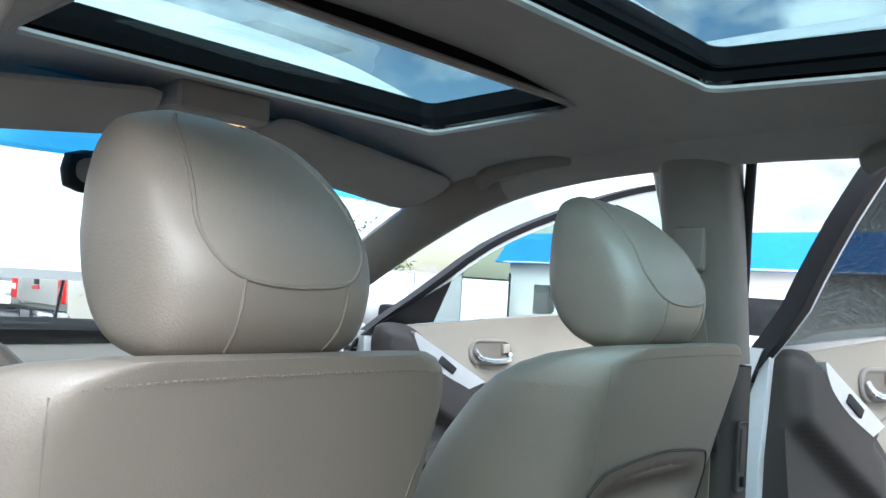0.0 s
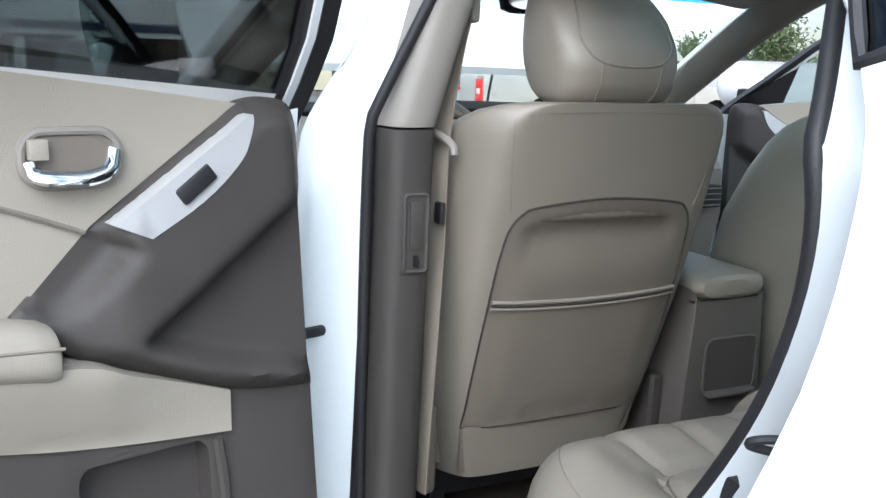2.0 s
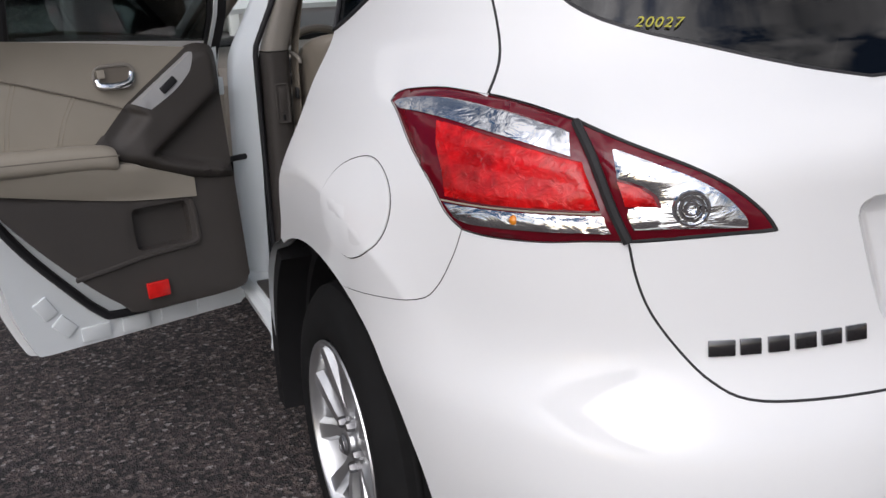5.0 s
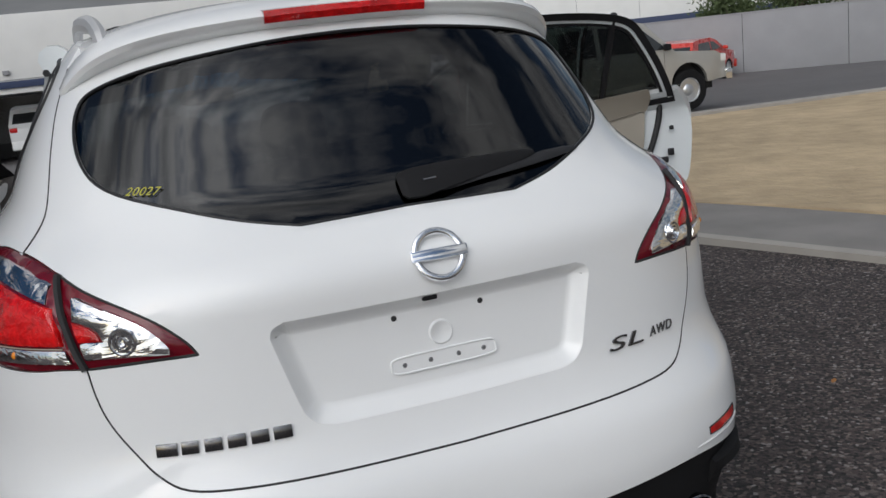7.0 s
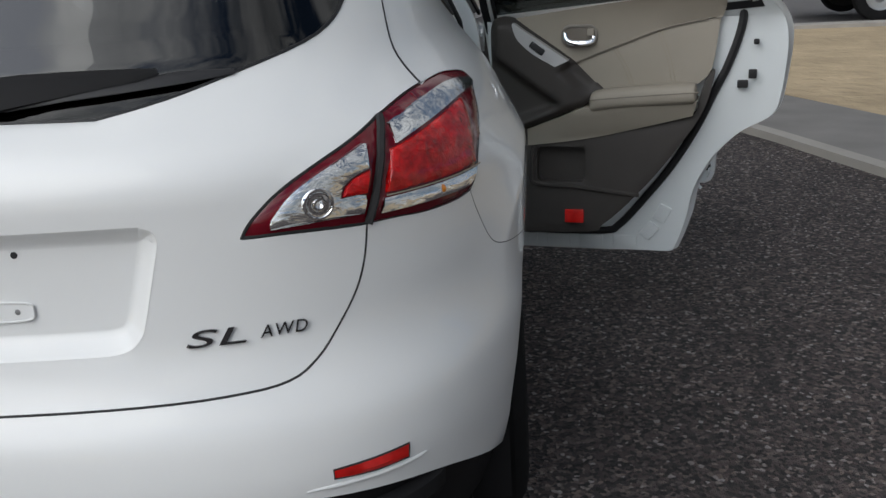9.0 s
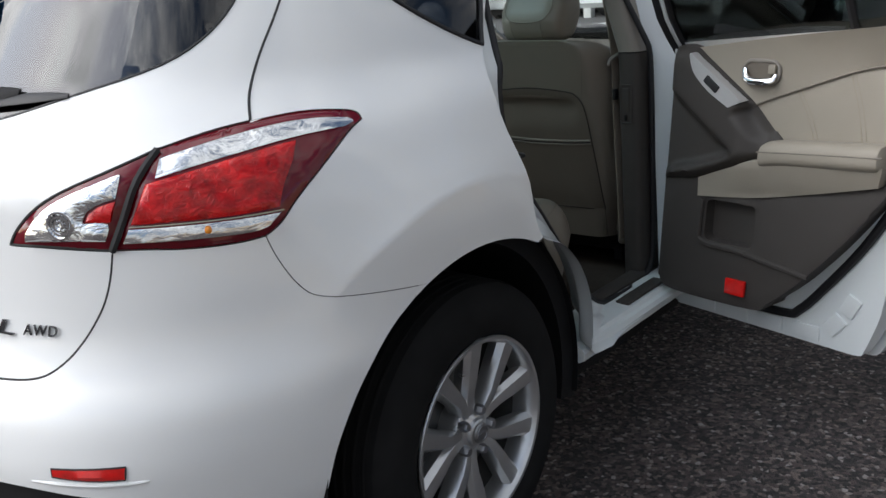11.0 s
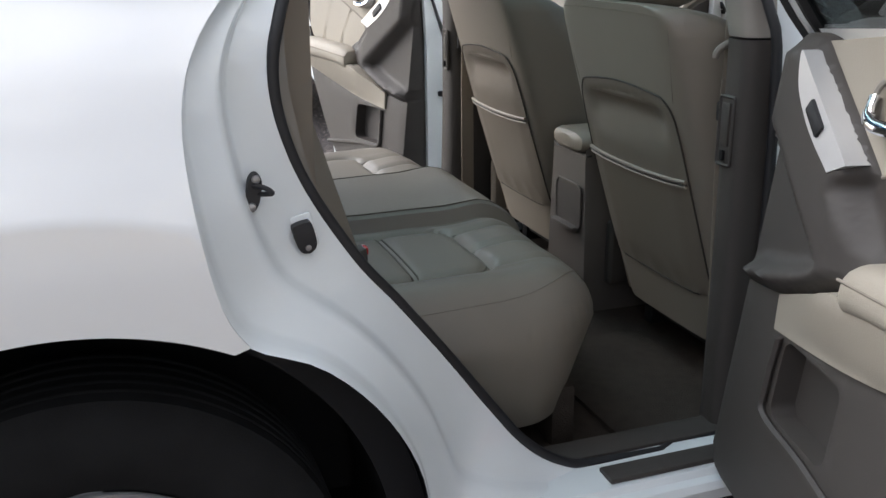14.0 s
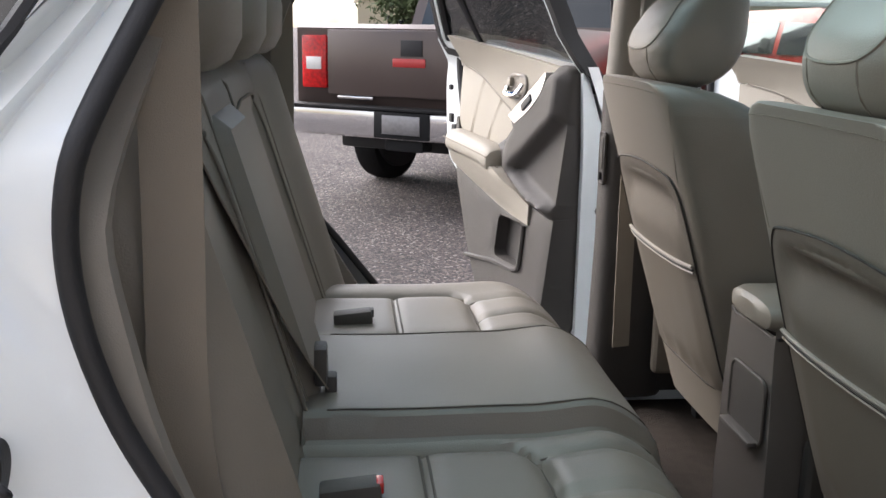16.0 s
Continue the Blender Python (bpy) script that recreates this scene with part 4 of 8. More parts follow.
def jamb_strip(dx=0.0):
    """The painted rebate from the wing's edge inwards to the seal, stepped as a pressed panel."""
    n = 60
    rear_seal = [p for p in seal_line if p[0] < 0.86]
    a, b = resample(rim_line, n), resample(rear_seal, n)
    rows = []
    for p, q in zip(a, b):
        o = on_side(p.x, p.y, -0.001)
        i = Vector((SEALX(q.y) + 0.004 + dx, q.x, q.y))
        row = []
        for t, sink in ((0, 0), (0.025, 0.004), (0.06, 0.018), (0.09, 0.034), (0.13, 0.040), (0.40, 0.043), (0.44, 0.045), (0.475, 0.052), (0.505, 0.064), (0.54, 0.068), (0.92, 0.072), (1.0, 0.070)):
            m = o.lerp(i, t)
            lin = o.x + (i.x - o.x) * t
            want = o.x - sink * 1.0 - (o.x - i.x - 0.07) * t
            m.x = want if t < 1 else i.x
            row.append(m)
        rows.append(row)
    bm = bmesh.new()
    vs = [[bm.verts.new(p) for p in r] for r in rows]
    for r, q in zip(vs, vs[1:]):
        for k in range(len(r) - 1):
            bm.faces.new([r[k], q[k], q[k + 1], r[k + 1]])
    bmesh.ops.recalc_face_normals(bm, faces=bm.faces[:])
    return bm


def sill_body():
    """Outer sill below the doors with the tread on top."""
    rows = []
    for y in np.linspace(0.512, 2.40, 40):
        zt = 0.402
        rows.append([Vector((0.80, y, 0.340)), Vector((0.888, y, 0.342)), Vector((0.903, y, 0.350)), Vector((0.906, y, 0.372)), Vector((0.898, y, 0.383)), Vector((0.884, y, 0.387)), Vector((0.876, y, 0.397)), Vector((0.80, y, zt + 0.001)), Vector((0.745, y, zt)), Vector((0.735, y, 0.37)), Vector((0.72, y, 0.34))])
    return loft(rows)


# rear closing panel: white pressing between arch and seal below the rebate
def bpillar_outer():
    rows = []
    for z in np.linspace(0.38, 1.55, 50):
        xo = 0.872 - 0.03 * (z - 0.4) - 0.50 * 0.5 * (z - 1.12 + math.sqrt((z - 1.12) ** 2 + 0.004))
        lean = -0.16 * max(0.0, z - 1.15)
        thin = -0.075 * max(0.0, min(1.0, (z - 1.1) / 0.12))
        rows.append([Vector((xo - 0.07, 1.178 + lean * 0.6, z)), Vector((xo - 0.055, 1.190 + lean * 0.6, z)), Vector((xo - 0.01, 1.225 + lean * 0.6, z)), Vector((xo, 1.25 + lean * 0.5, z)), Vector((xo, 1.31 + lean * 0.3 + thin, z)), Vector((xo - 0.01, 1.335 + thin, z)), Vector((xo - 0.06, 1.340 + thin, z)), Vector((xo - 0.065, 1.26 + lean * 0.5, z))])
    return loft([curve2(r, True, 3) for r in rows])


for xf in (None, MIR):
    sx = 0.0 if xf is None else -0.036
    part("door_rebate", jamb_strip(sx), JAMB, car, "white painted rear door rebate", xf=xf)
    part("door_opening_seal", tube([Vector((SEALX(z, y) + (sx if y < 1.0 else 0.0), y, z)) for y, z in seal_line], 0.0090, 12), BLACK, car, "black rubber door opening seal", xf=xf)
    part("sill_skirt", box(0.795, 1.48, 0.300, 0.09, 1.80, 0.075, 0.012), TRIMBLACK, car, "black plastic skirt below the sill", xf=xf)
    part("sill_trim", box(0.758, 0.98, 0.404, 0.060, 0.44, 0.012, 0.004), TAUPE, car, "taupe inner sill trim", xf=xf)
    part("sill", sill_body(), JAMB, car, "white sill under the doors", xf=xf)
    part("sill_plate", box(0.845, 0.965, 0.403, 0.044, 0.25, 0.010, 0.003), TAUPE, car, "ribbed taupe sill plate", xf=xf)
    part("b_pillar", bpillar_outer(), JAMB, car, "white centre pillar", xf=xf)
    # striker and switch in the rebate
    xs = xf if xf is None else xf @ Matrix.Translation((-0.050, 0, 0))
    loopy = [Vector((0.852, 0.274, 0.971)), Vector((0.870, 0.284, 0.973)), Vector((0.880, 0.293, 0.970)), Vector((0.879, 0.297, 0.965)), Vector((0.869, 0.291, 0.962)), Vector((0.852, 0.280, 0.959))]
    plate_m = Matrix.Translation((0.853, 0.276, 0.962)) @ Matrix.Rotation(radians(-12), 4, "X")
    plate = part("door_striker_plate", slab([squircle(0.010, 0.026, 28, 2.4)], lambda a, b: plate_m @ Vector((0.006, a, b)), lambda a, b: plate_m @ Vector((-0.012, a, b)), 0.02), BLACK, car, "dark striker plate", xf=xs)
    for dz in (-0.019, 0.019):
        part("striker_screw", lathe([(0.0, 0.010), (0.005, 0.009), (0.0065, 0.005)], 12), STEEL, plate, xf=(xs or Matrix()) @ plate_m @ Matrix.Translation((0, 0, dz)))
    part("door_striker", tube(curve2(loopy, False, 4), 0.0036, 8), BLACK, car, "dark steel door striker loop", xf=xs)
    part("door_switch_plate", box(0.822, 0.340, 0.890, 0.006, 0.046, 0.050, 0.003, 2, Matrix.Rotation(radians(14), 4, "X")), JAMB, car, xf=xs)
    sw_m = Matrix.Translation((0.829, 0.346, 0.884)) @ Matrix.Rotation(radians(14), 4, "X")
    sw_loop = [(-0.014, 0.020), (-0.008, 0.024), (0.008, 0.024), (0.014, 0.020), (0.014, -0.006), (0.010, -0.018), (0.0, -0.023), (-0.010, -0.018), (-0.014, -0.006)]
    switch = part("door_switch", slab([[tuple(p) for p in curve2(sw_loop, True, 3)]], lambda a, b: sw_m @ Vector((0.012 - 0.25 * max(0.0, -b), a, b)), lambda a, b: sw_m @ Vector((-0.012, a, b)), 0.008), BLACK, car, "black rubber door switch", xf=xs)
    part("switch_screw", lathe([(0.0, 0.012), (0.004, 0.0115), (0.005, 0.008)], 12), STEEL, switch, xf=(xs or Matrix()) @ sw_m @ Matrix.Translation((0, 0, -0.013)))
    # door check strap from pillar to door
    part("check_strap", join(tube([Vector((0.80, 1.225, 0.79)), Vector((0.87, 1.205, 0.79)), Vector((0.96, 1.15, 0.79))], 0.006, 8, flat=1.6), box(0.79, 1.222, 0.79, 0.03, 0.035, 0.032, 0.006)), BLACK, car, "black door check strap", xf=xf)
    for z in (0.55, 1.02):
        part("door_hinge", join(box(0.905, 1.225, z, 0.05, 0.03, 0.055, 0.006), tube([Vector((0.925, 1.225, z - 0.035)), Vector((0.925, 1.225, z + 0.035))], 0.010, 10)), JAMB, car, "white painted door hinge", xf=xf)

# front wings, bonnet, windscreen, bumper
WING_F = [(2.33, 0.42), (2.33, 0.95), (2.36, 1.04), (2.55, 1.055), (3.0, 1.00), (3.4, 0.93), (3.52, 0.80), (3.52, 0.62)]
front_arch = [(2.835 + 0.47 * math.cos(radians(a)), 0.365 + 0.47 * math.sin(radians(a))) for a in np.linspace(20, 176, 24)]
fw = grow(WING_F, 4) + front_arch


def nose_x(y, z):
    k = max(0.0, y - 2.3)
    return level(z)[0] - 0.02 * k - 0.10 * k**3 - 0.02 * max(0, z - 0.9)


for xf in (None, MIR):
    part("front_wing", slab([fw], lambda y, z: Vector((nose_x(y, z), y, z)), lambda y, z: Vector((nose_x(y, z) - 0.02, y, z)), 0.06), PAINT, car, xf=xf)
bump_f = []
for u in np.linspace(-1, 1, 33):
    a = abs(u)
    x = 0.86 * math.copysign(a**0.8, u)
    y = 3.80 - 0.30 * a**3.2
    bump_f.append([Vector((x * 0.97, y - 0.10, 0.24)), Vector((x, y - 0.02, 0.32)), Vector((x, y, 0.45)), Vector((x, y - 0.01, 0.58)), Vector((x * 0.985, y - 0.05, 0.70)), Vector((x * 0.97, y - 0.10, 0.84)), Vector((x * 0.95, y - 0.24, 0.86)), Vector((x * 0.9, y - 0.3, 0.3))])
part("front_bumper", loft(bump_f), PAINT, car)
part("grille", box(0, 3.74, 0.70, 0.9, 0.05, 0.16, 0.02), CHROME, car, "chrome grille")
for xf in (None, MIR):
    part("headlamp", box(0.62, 3.56, 0.80, 0.34, 0.16, 0.14, 0.04, 3, Matrix.Rotation(radians(-22), 4, "Z")), LENSCLEAR, car, xf=xf)
# engine bay deck under the raised bonnet
part("engine_bay", join(box(0, 3.05, 0.78, 1.30, 0.85, 0.20, 0.03), box(0.1, 3.0, 0.90, 0.55, 0.45, 0.10, 0.03), box(-0.45, 3.2, 0.90, 0.25, 0.2, 0.12, 0.02)), TRIMBLACK, car, "dark engine under the raised bonnet")
HOOD_TILT = radians(22)


def hood_fn(drop):
    def fn(x, s):
        # s runs from the rear edge to the nose along the panel
        bow = 0.05 * (1 - (s / 1.0 - 0.45) ** 2 * 2) - 0.06 * (abs(x) / 0.72) ** 2.5
        c, sn = math.cos(HOOD_TILT), math.sin(HOOD_TILT)
        n = bow - drop
        return Vector((x, 2.62 + s * c - n * sn, 1.19 + s * sn + n * c))
    return fn


hood_loop = [tuple(p) for p in curve2([(-0.70, 0.03), (-0.35, -0.02), (0, -0.035), (0.35, -0.02), (0.70, 0.03), (0.74, 0.10), (0.72, 0.5), (0.64, 0.80), (0.45, 0.90), (0, 0.95), (-0.45, 0.90), (-0.64, 0.80), (-0.72, 0.5), (-0.74, 0.10)], True, 4)]
part("bonnet", slab([hood_loop], hood_fn(0), hood_fn(0.025), 0.08), PAINT, car, "raised white bonnet")
part("bonnet_stay", tube([(0.62, 3.42, 0.88), (0.58, 3.20, 1.375)], 0.006, 8), STEEL, car)
# cowl and windscreen
part("cowl", loft([[Vector((x, y, 1.075 - 0.03 * (x / 0.75) ** 2 + dz)) for y, dz in ((2.42, 0.0), (2.52, 0.02), (2.62, 0.0), (2.62, -0.06), (2.42, -0.06))] for x in np.linspace(-0.74, 0.74, 13)]), TRIMBLACK, car)


def screen_fn(out):
    def fn(u, t):
        half = 0.72 - 0.13 * t
        y = 2.50 - 0.66 * t - 0.10 * u * u
        z = 1.09 + 0.455 * t - 0.05 * u * u + 0.05 * t * (1 - t)
        return Vector((u * half, y - out * 0.5, z + out * 0.8))
    return fn


part("windscreen", slab([rrect(-1, 1, 0, 0.77, 0.05)], screen_fn(0), screen_fn(-0.005), 0.12), CLEARGLASS, car)
part("windscreen_shade_band", slab([rrect(-1, 1, 0.77, 1.0, 0.01)], screen_fn(0.0), screen_fn(-0.005), 0.12), SHADEBAND, car, "blue shade band of the windscreen")

# ---- the car: doors ----
XT = 0.768  # inner trim plane of a closed door
LEAN = 0.12  # its lean, across over up


def door_shell(outline, depth=0.03, out=0.0):
    return slab([outline], lambda y, z: on_side(y, z, out), lambda y, z: on_side(y, z, out - depth), 0.05)


def inset2(loop, d):
    pts = [Vector(p) for p in loop]
    n = len(pts)
    area = sum(pts[i].x * pts[(i + 1) % n].y - pts[(i + 1) % n].x * pts[i].y for i in range(n))
    sg = 1 if area > 0 else -1
    res = []
    for i in range(n):
        t = pts[(i + 1) % n] - pts[i - 1]
        t = t.normalized() if t.length > 1e-9 else Vector((1, 0))
        res.append(tuple(pts[i] + sg * d * Vector((-t.y, t.x))))
    return res


def make_door(xf, yh, grow_s, outline, frame, quarter, front):
    """A door in its closed place on the right side, carried by xf to where it stands. grow_s stretches the trim along the door."""
    Y = lambda s: yh - s * grow_s
    yh_s = lambda y: (yh - y) / grow_s
    sh = part("front_door" if front else "rear_door", door_shell(outline), PAINT, car, "open front door" if front else "open rear door", xf=xf)

    def sub(name, bm, m, label="", **kw):
        return part(name, bm, m, sh, label, xf=xf, **kw)

    # inner pressing in white, with a step down to the flange
    rim = np.array(outline)
    inner = [p for p in inset2(outline, 0.018) if float(np.min(np.hypot(rim[:, 0] - p[0], rim[:, 1] - p[1]))) > 0.0165]
    inx = lambda y, z: min(side_x(y, z) - 0.031, 0.895 - 0.10 * max(0, z - 1.0))
    sub("inner_panel", slab([inner], lambda y, z: Vector((inx(y, z), y, z)), lambda y, z: Vector((min(inx(y, z) - 0.01, 0.818), y, z)), 0.06), JAMB, "white painted inner door panel")
    low = [tuple(p) for p in curve2([(-0.02, 0.405), (0.10, 0.40), (0.38, 0.402), (0.44, 0.425), (0.52, 0.515), (0.62, 0.645), (0.70, 0.78), (0.75, 0.89), (0.80, 1.0), (0.835, 1.12), (0.83, 1.2), (0.80, 1.25)] if not front else [(-0.01, 0.40), (0.45, 0.40), (0.86, 0.40), (0.90, 0.44), (0.905, 0.8), (0.905, 1.15)], False, 5)]
    tub = tube([Vector((0.812, Y(s), z)) for s, z in low], 0.0135, 8)
    sub("door_weather_seal", tub, BLACK, "black rubber door seal")
    if not front:
        for k, (py, pz, tilt) in enumerate(((1.10, 0.362, 0), (0.98, 0.362, 0), (0.86, 0.362, 0), (0.74, 0.364, 0), (0.655, 0.405, 50), (0.610, 0.470, 62))):
            sub("pressed_pad", box(0.8165, py, pz, 0.010, 0.084 if tilt == 0 else 0.062, 0.044, 0.004, 2, Matrix.Rotation(radians(-tilt), 4, "X")), JAMB)
    # window frame
    fo = [(y, z - 0.055 * (z < 1.235)) for y, z in frame[0]]
    ring_o = [tuple(p) for p in curve2(fo, True, 4)]
    ring_m = inset2(ring_o, 0.018 if front else 0.026)
    ring_i = inset2(ring_o, 0.028 if front else 0.037)
    fx = lambda y, z: side_x(y, z)
    sub("window_frame", slab([ring_o, ring_m], lambda y, z: Vector((fx(y, z) + 0.002, y, z)), lambda y, z: Vector((fx(y, z) - 0.045, y, z)), 0.2), BLACK, "black window frame")
    sub("window_trim", slab([ring_m, ring_i], lambda y, z: Vector((fx(y, z) - 0.004, y, z)), lambda y, z: Vector((fx(y, z) - 0.042, y, z)), 0.2), JAMB, "white inner edge of the window frame")
    if not front:
        ring_s = inset2(ring_o, 0.047)
        sub("window_seal", slab([ring_i, ring_s], lambda y, z: Vector((fx(y, z) - 0.010, y, z)), lambda y, z: Vector((fx(y, z) - 0.036, y, z)), 0.2), BLACK, "black glass run seal")
    sub("window_glass", slab([ring_i], lambda y, z: Vector((fx(y, z) - 0.018, y, z)), lambda y, z: Vector((fx(y, z) - 0.022, y, z)), 0.2), FRONTGLASS if front else SIDEGLASS, "clear door glass" if front else "tinted door glass")
    if quarter:
        (y0, z0), (y1, z1) = quarter
        sub("window_divider", tube([Vector((fx(y0, z0) - 0.02, y0, z0)), Vector((fx(y1, z1) - 0.02, y1, z1))], 0.014, 8), BLACK)

    closed = xf
    # the trim leans out towards the window
    lean = Matrix.Identity(4)
    lean[0][2], lean[0][3] = LEAN, -LEAN * 0.88
    xf = xf @ (Matrix.Translation((0, 0, -0.05)) if front else Matrix.Identity(4)) @ lean
    # trim faces, in (s, z), standing off the trim plane towards the seats
    def face(name, pts, proud, m, label="", smooth=True, step=0.05, per=4, dome_w=0.012, back=0.0, holes=(), base=0.7):
        loop = [tuple(p) for p in curve2([(Y(a), b) for a, b in pts], True, per)]
        arr = np.array(loop + [q for h in holes for q in h])

        def fr(y, z):
            d = float(np.min(np.hypot(arr[:, 0] - y, arr[:, 1] - z)))
            return Vector((XT - proud * min(1, base + (1 - base) * d / dome_w) - 0.85 * max(0.0, z - 1.16), y, z))
        return sub(name, slab([loop, *holes], fr, lambda y, z: Vector((XT + 0.052 - LEAN * (z - 0.88) - back, y, z)), step, True), m, label)

    def line(name, pts, r, proud, m, flat=1.0, closed=False):
        return sub(name, tube([Vector((XT - proud, Y(a), b)) for a, b in [tuple(p) for p in curve2(pts, closed, 5)]], r, 6, closed, flat), m)

    U = [(0.090, 1.158), (0.090, 1.158), (0.40, 1.197), (0.77, 1.234), (0.77, 1.234), (0.786, 1.19), (0.770, 1.140), (0.73, 1.140), (0.60, 1.116), (0.48, 1.076), (0.37, 1.037), (0.300, 1.010), (0.300, 1.010), (0.283, 1.024), (0.15, 1.117), (0.105, 1.148)]
    face("upper_trim", U, 0.014, BEIGE, "beige upper door trim")
    Mid = [(0.302, 1.006), (0.302, 1.006), (0.37, 1.033), (0.48, 1.072), (0.60, 1.112), (0.73, 1.136), (0.767, 1.136), (0.767, 1.136), (0.745, 0.98), (0.700, 0.930), (0.700, 0.930), (0.50, 0.915), (0.40, 0.908), (0.40, 0.908)]
    face("padded_insert", Mid, 0.006, BEIGE, "beige stitched door insert")
    for (s0, z0), (s1, z1) in (((0.428, 1.054), (0.492, 0.926)), ((0.575, 1.104), (0.626, 0.934))):
        for d in (-0.006, 0.006):
            line("stitch_line", [(s0 + d, z0), ((s0 + s1) / 2 + 0.006 + d, (z0 + z1) / 2), (s1 + d, z1)], 0.0016, 0.005, STITCH)
    line("insert_seam", [(0.302, 1.008), (0.37, 1.035), (0.48, 1.074), (0.60, 1.114), (0.73, 1.138)], 0.003, 0.009, SEAM)
    # armrest: rounded pad with a stitched seam, rising a little to the rear
    rings = []
    for t in (0, 0.006, 0.02, 0.05, 0.1, 0.2, 0.35, 0.5, 0.65, 0.8, 0.9, 0.95, 0.98, 0.994, 1):
        s = 0.352 + 0.350 * t
        zc = 0.889 + 0.018 * t - 0.012 * (1 - t) ** 8
        e = min(1.0, math.sqrt(max(0.0, 1 - (2 * abs(t - 0.5)) ** 20)) + 0.15)
        rings.append([Vector((XT - 0.028 + 0.040 * px * e, Y(s), zc + 0.034 * pz * e)) for px, pz in squircle(1, 1, 24, 2.8)])
    sub("armrest", loft(rings), BEIGE, "padded beige armrest")
    line("armrest_seam", [(0.355, 0.892), (0.50, 0.902), (0.71, 0.914)], 0.0022, 0.0670, SEAM)
    band_loop = [tuple(p) for p in curve2([(0.134, 0.786), (0.134, 0.786), (0.20, 0.812), (0.27, 0.838), (0.335, 0.862), (0.50, 0.870), (0.705, 0.885), (0.705, 0.885), (0.690, 0.832), (0.690, 0.832), (0.45, 0.775), (0.30, 0.748), (0.134, 0.730), (0.134, 0.730)], True, 4)]
    # the band swells under the armrest and runs out into the dark trim below and ahead
    band_h = lambda q, z: 0.016 + 0.038 * max(0.0, min(1.0, (z - 0.735 - 0.13 * (q - 0.134)) / 0.085)) ** 0.8 * max(0.15, min(1.0, (q - 0.10) / 0.20))
    sub("lower_band", slab([[(Y(a), b) for a, b in band_loop]], lambda y, z: Vector((XT - band_h(yh_s(y), z), y, z)), lambda y, z: Vector((XT + 0.052 - LEAN * (z - 0.88), y, z)), 0.014, True), BEIGE, "beige lower trim band")
    line("band_seam", [(0.335, 0.862), (0.50, 0.868), (0.70, 0.883)], 0.003, 0.034, SEAM)

    # dark front trim in one moulding: broad raised arm round a sunk field, with a pull cup
    def near(poly, s, z):
        a = np.array(poly)
        b = np.roll(a, -1, 0)
        p, d = np.array((s, z)), b - a
        t = np.clip(((p - a) * d).sum(1) / np.maximum(1e-9, (d * d).sum(1)), 0, 1)
        dist = float(np.min(np.hypot(*(a + d * t[:, None] - p).T)))
        c = (a[:, 1] > z) != (b[:, 1] > z)
        xi = a[:, 0] + (z - a[:, 1]) * (b[:, 0] - a[:, 0]) / np.where(b[:, 1] == a[:, 1], 1e-12, b[:, 1] - a[:, 1])
        return dist if np.count_nonzero(c & (s < xi)) % 2 == 1 else -dist

    ease = lambda v: (lambda k: k * k * (3 - 2 * k))(max(0.0, min(1.0, v)))
    shell = [tuple(p) for p in curve2([(0.006, 0.768), (0.006, 0.90), (0.006, 1.05), (0.008, 1.135), (0.030, 1.163), (0.086, 1.160), (0.15, 1.115), (0.284, 1.021), (0.396, 0.919), (0.396, 0.919), (0.360, 0.893), (0.332, 0.864), (0.27, 0.838), (0.209, 0.812), (0.135, 0.787), (0.06, 0.774), (0.006, 0.768)], True, 14)]
    field = [tuple(p) for p in curve2([(-0.06, 1.075), (0.02, 1.045), (0.10, 0.99), (0.18, 0.933), (0.245, 0.888), (0.258, 0.868), (0.235, 0.850), (0.14, 0.815), (0.05, 0.794), (-0.06, 0.782)], True, 4)]
    cup_p = [(0.312, 1.048), (0.425, 0.940), (0.350, 0.903), (0.315, 0.915), (0.238, 0.985), (0.250, 0.998)]

    def proud(s, z):
        rim = 0.014 + 0.034 * ease(near(shell, s, z) / 0.030)
        k = ease(near(field, s, z) / 0.030)
        c = ease(near(cup_p, s, z) / 0.024)
        base = 0.020 + 0.028 * ease((0.36 - s) / 0.10)
        h = min(rim, base)
        return (h * (1 - k) + 0.008 * k) * (1 - c) + 0.004 * c
    sub("front_trim", slab([[(Y(a), b) for a, b in shell]], lambda y, z: Vector((XT - proud(yh_s(y), z), y, z)), lambda y, z: Vector((XT + 0.05 - LEAN * (z - 0.88), y, z)), 0.011, True), TAUPE, "taupe front trim moulded as a pull arm", sharp=75)
    sw = [(0.090, 1.146), (0.130, 1.120), (0.20, 1.073), (0.280, 1.019), (0.280, 1.019), (0.236, 1.000), (0.236, 1.000), (0.165, 1.040), (0.115, 1.082), (0.096, 1.112)]
    loop = [tuple(p) for p in curve2([(Y(a), b) for a, b in sw], True, 4)]
    sub("switch_plate", slab([loop], lambda y, z: Vector((XT - 0.0495, y, z)), lambda y, z: Vector((XT - 0.012, y, z)), 0.05, True), SILVERPL, "silver window switch plate")
    sub("window_switch", box(XT - 0.0500, Y(0.175), 1.062, 0.010, 0.056, 0.022, 0.004, 2, Matrix.Rotation(radians(36), 4, "X")), BLACK, "black window switch")
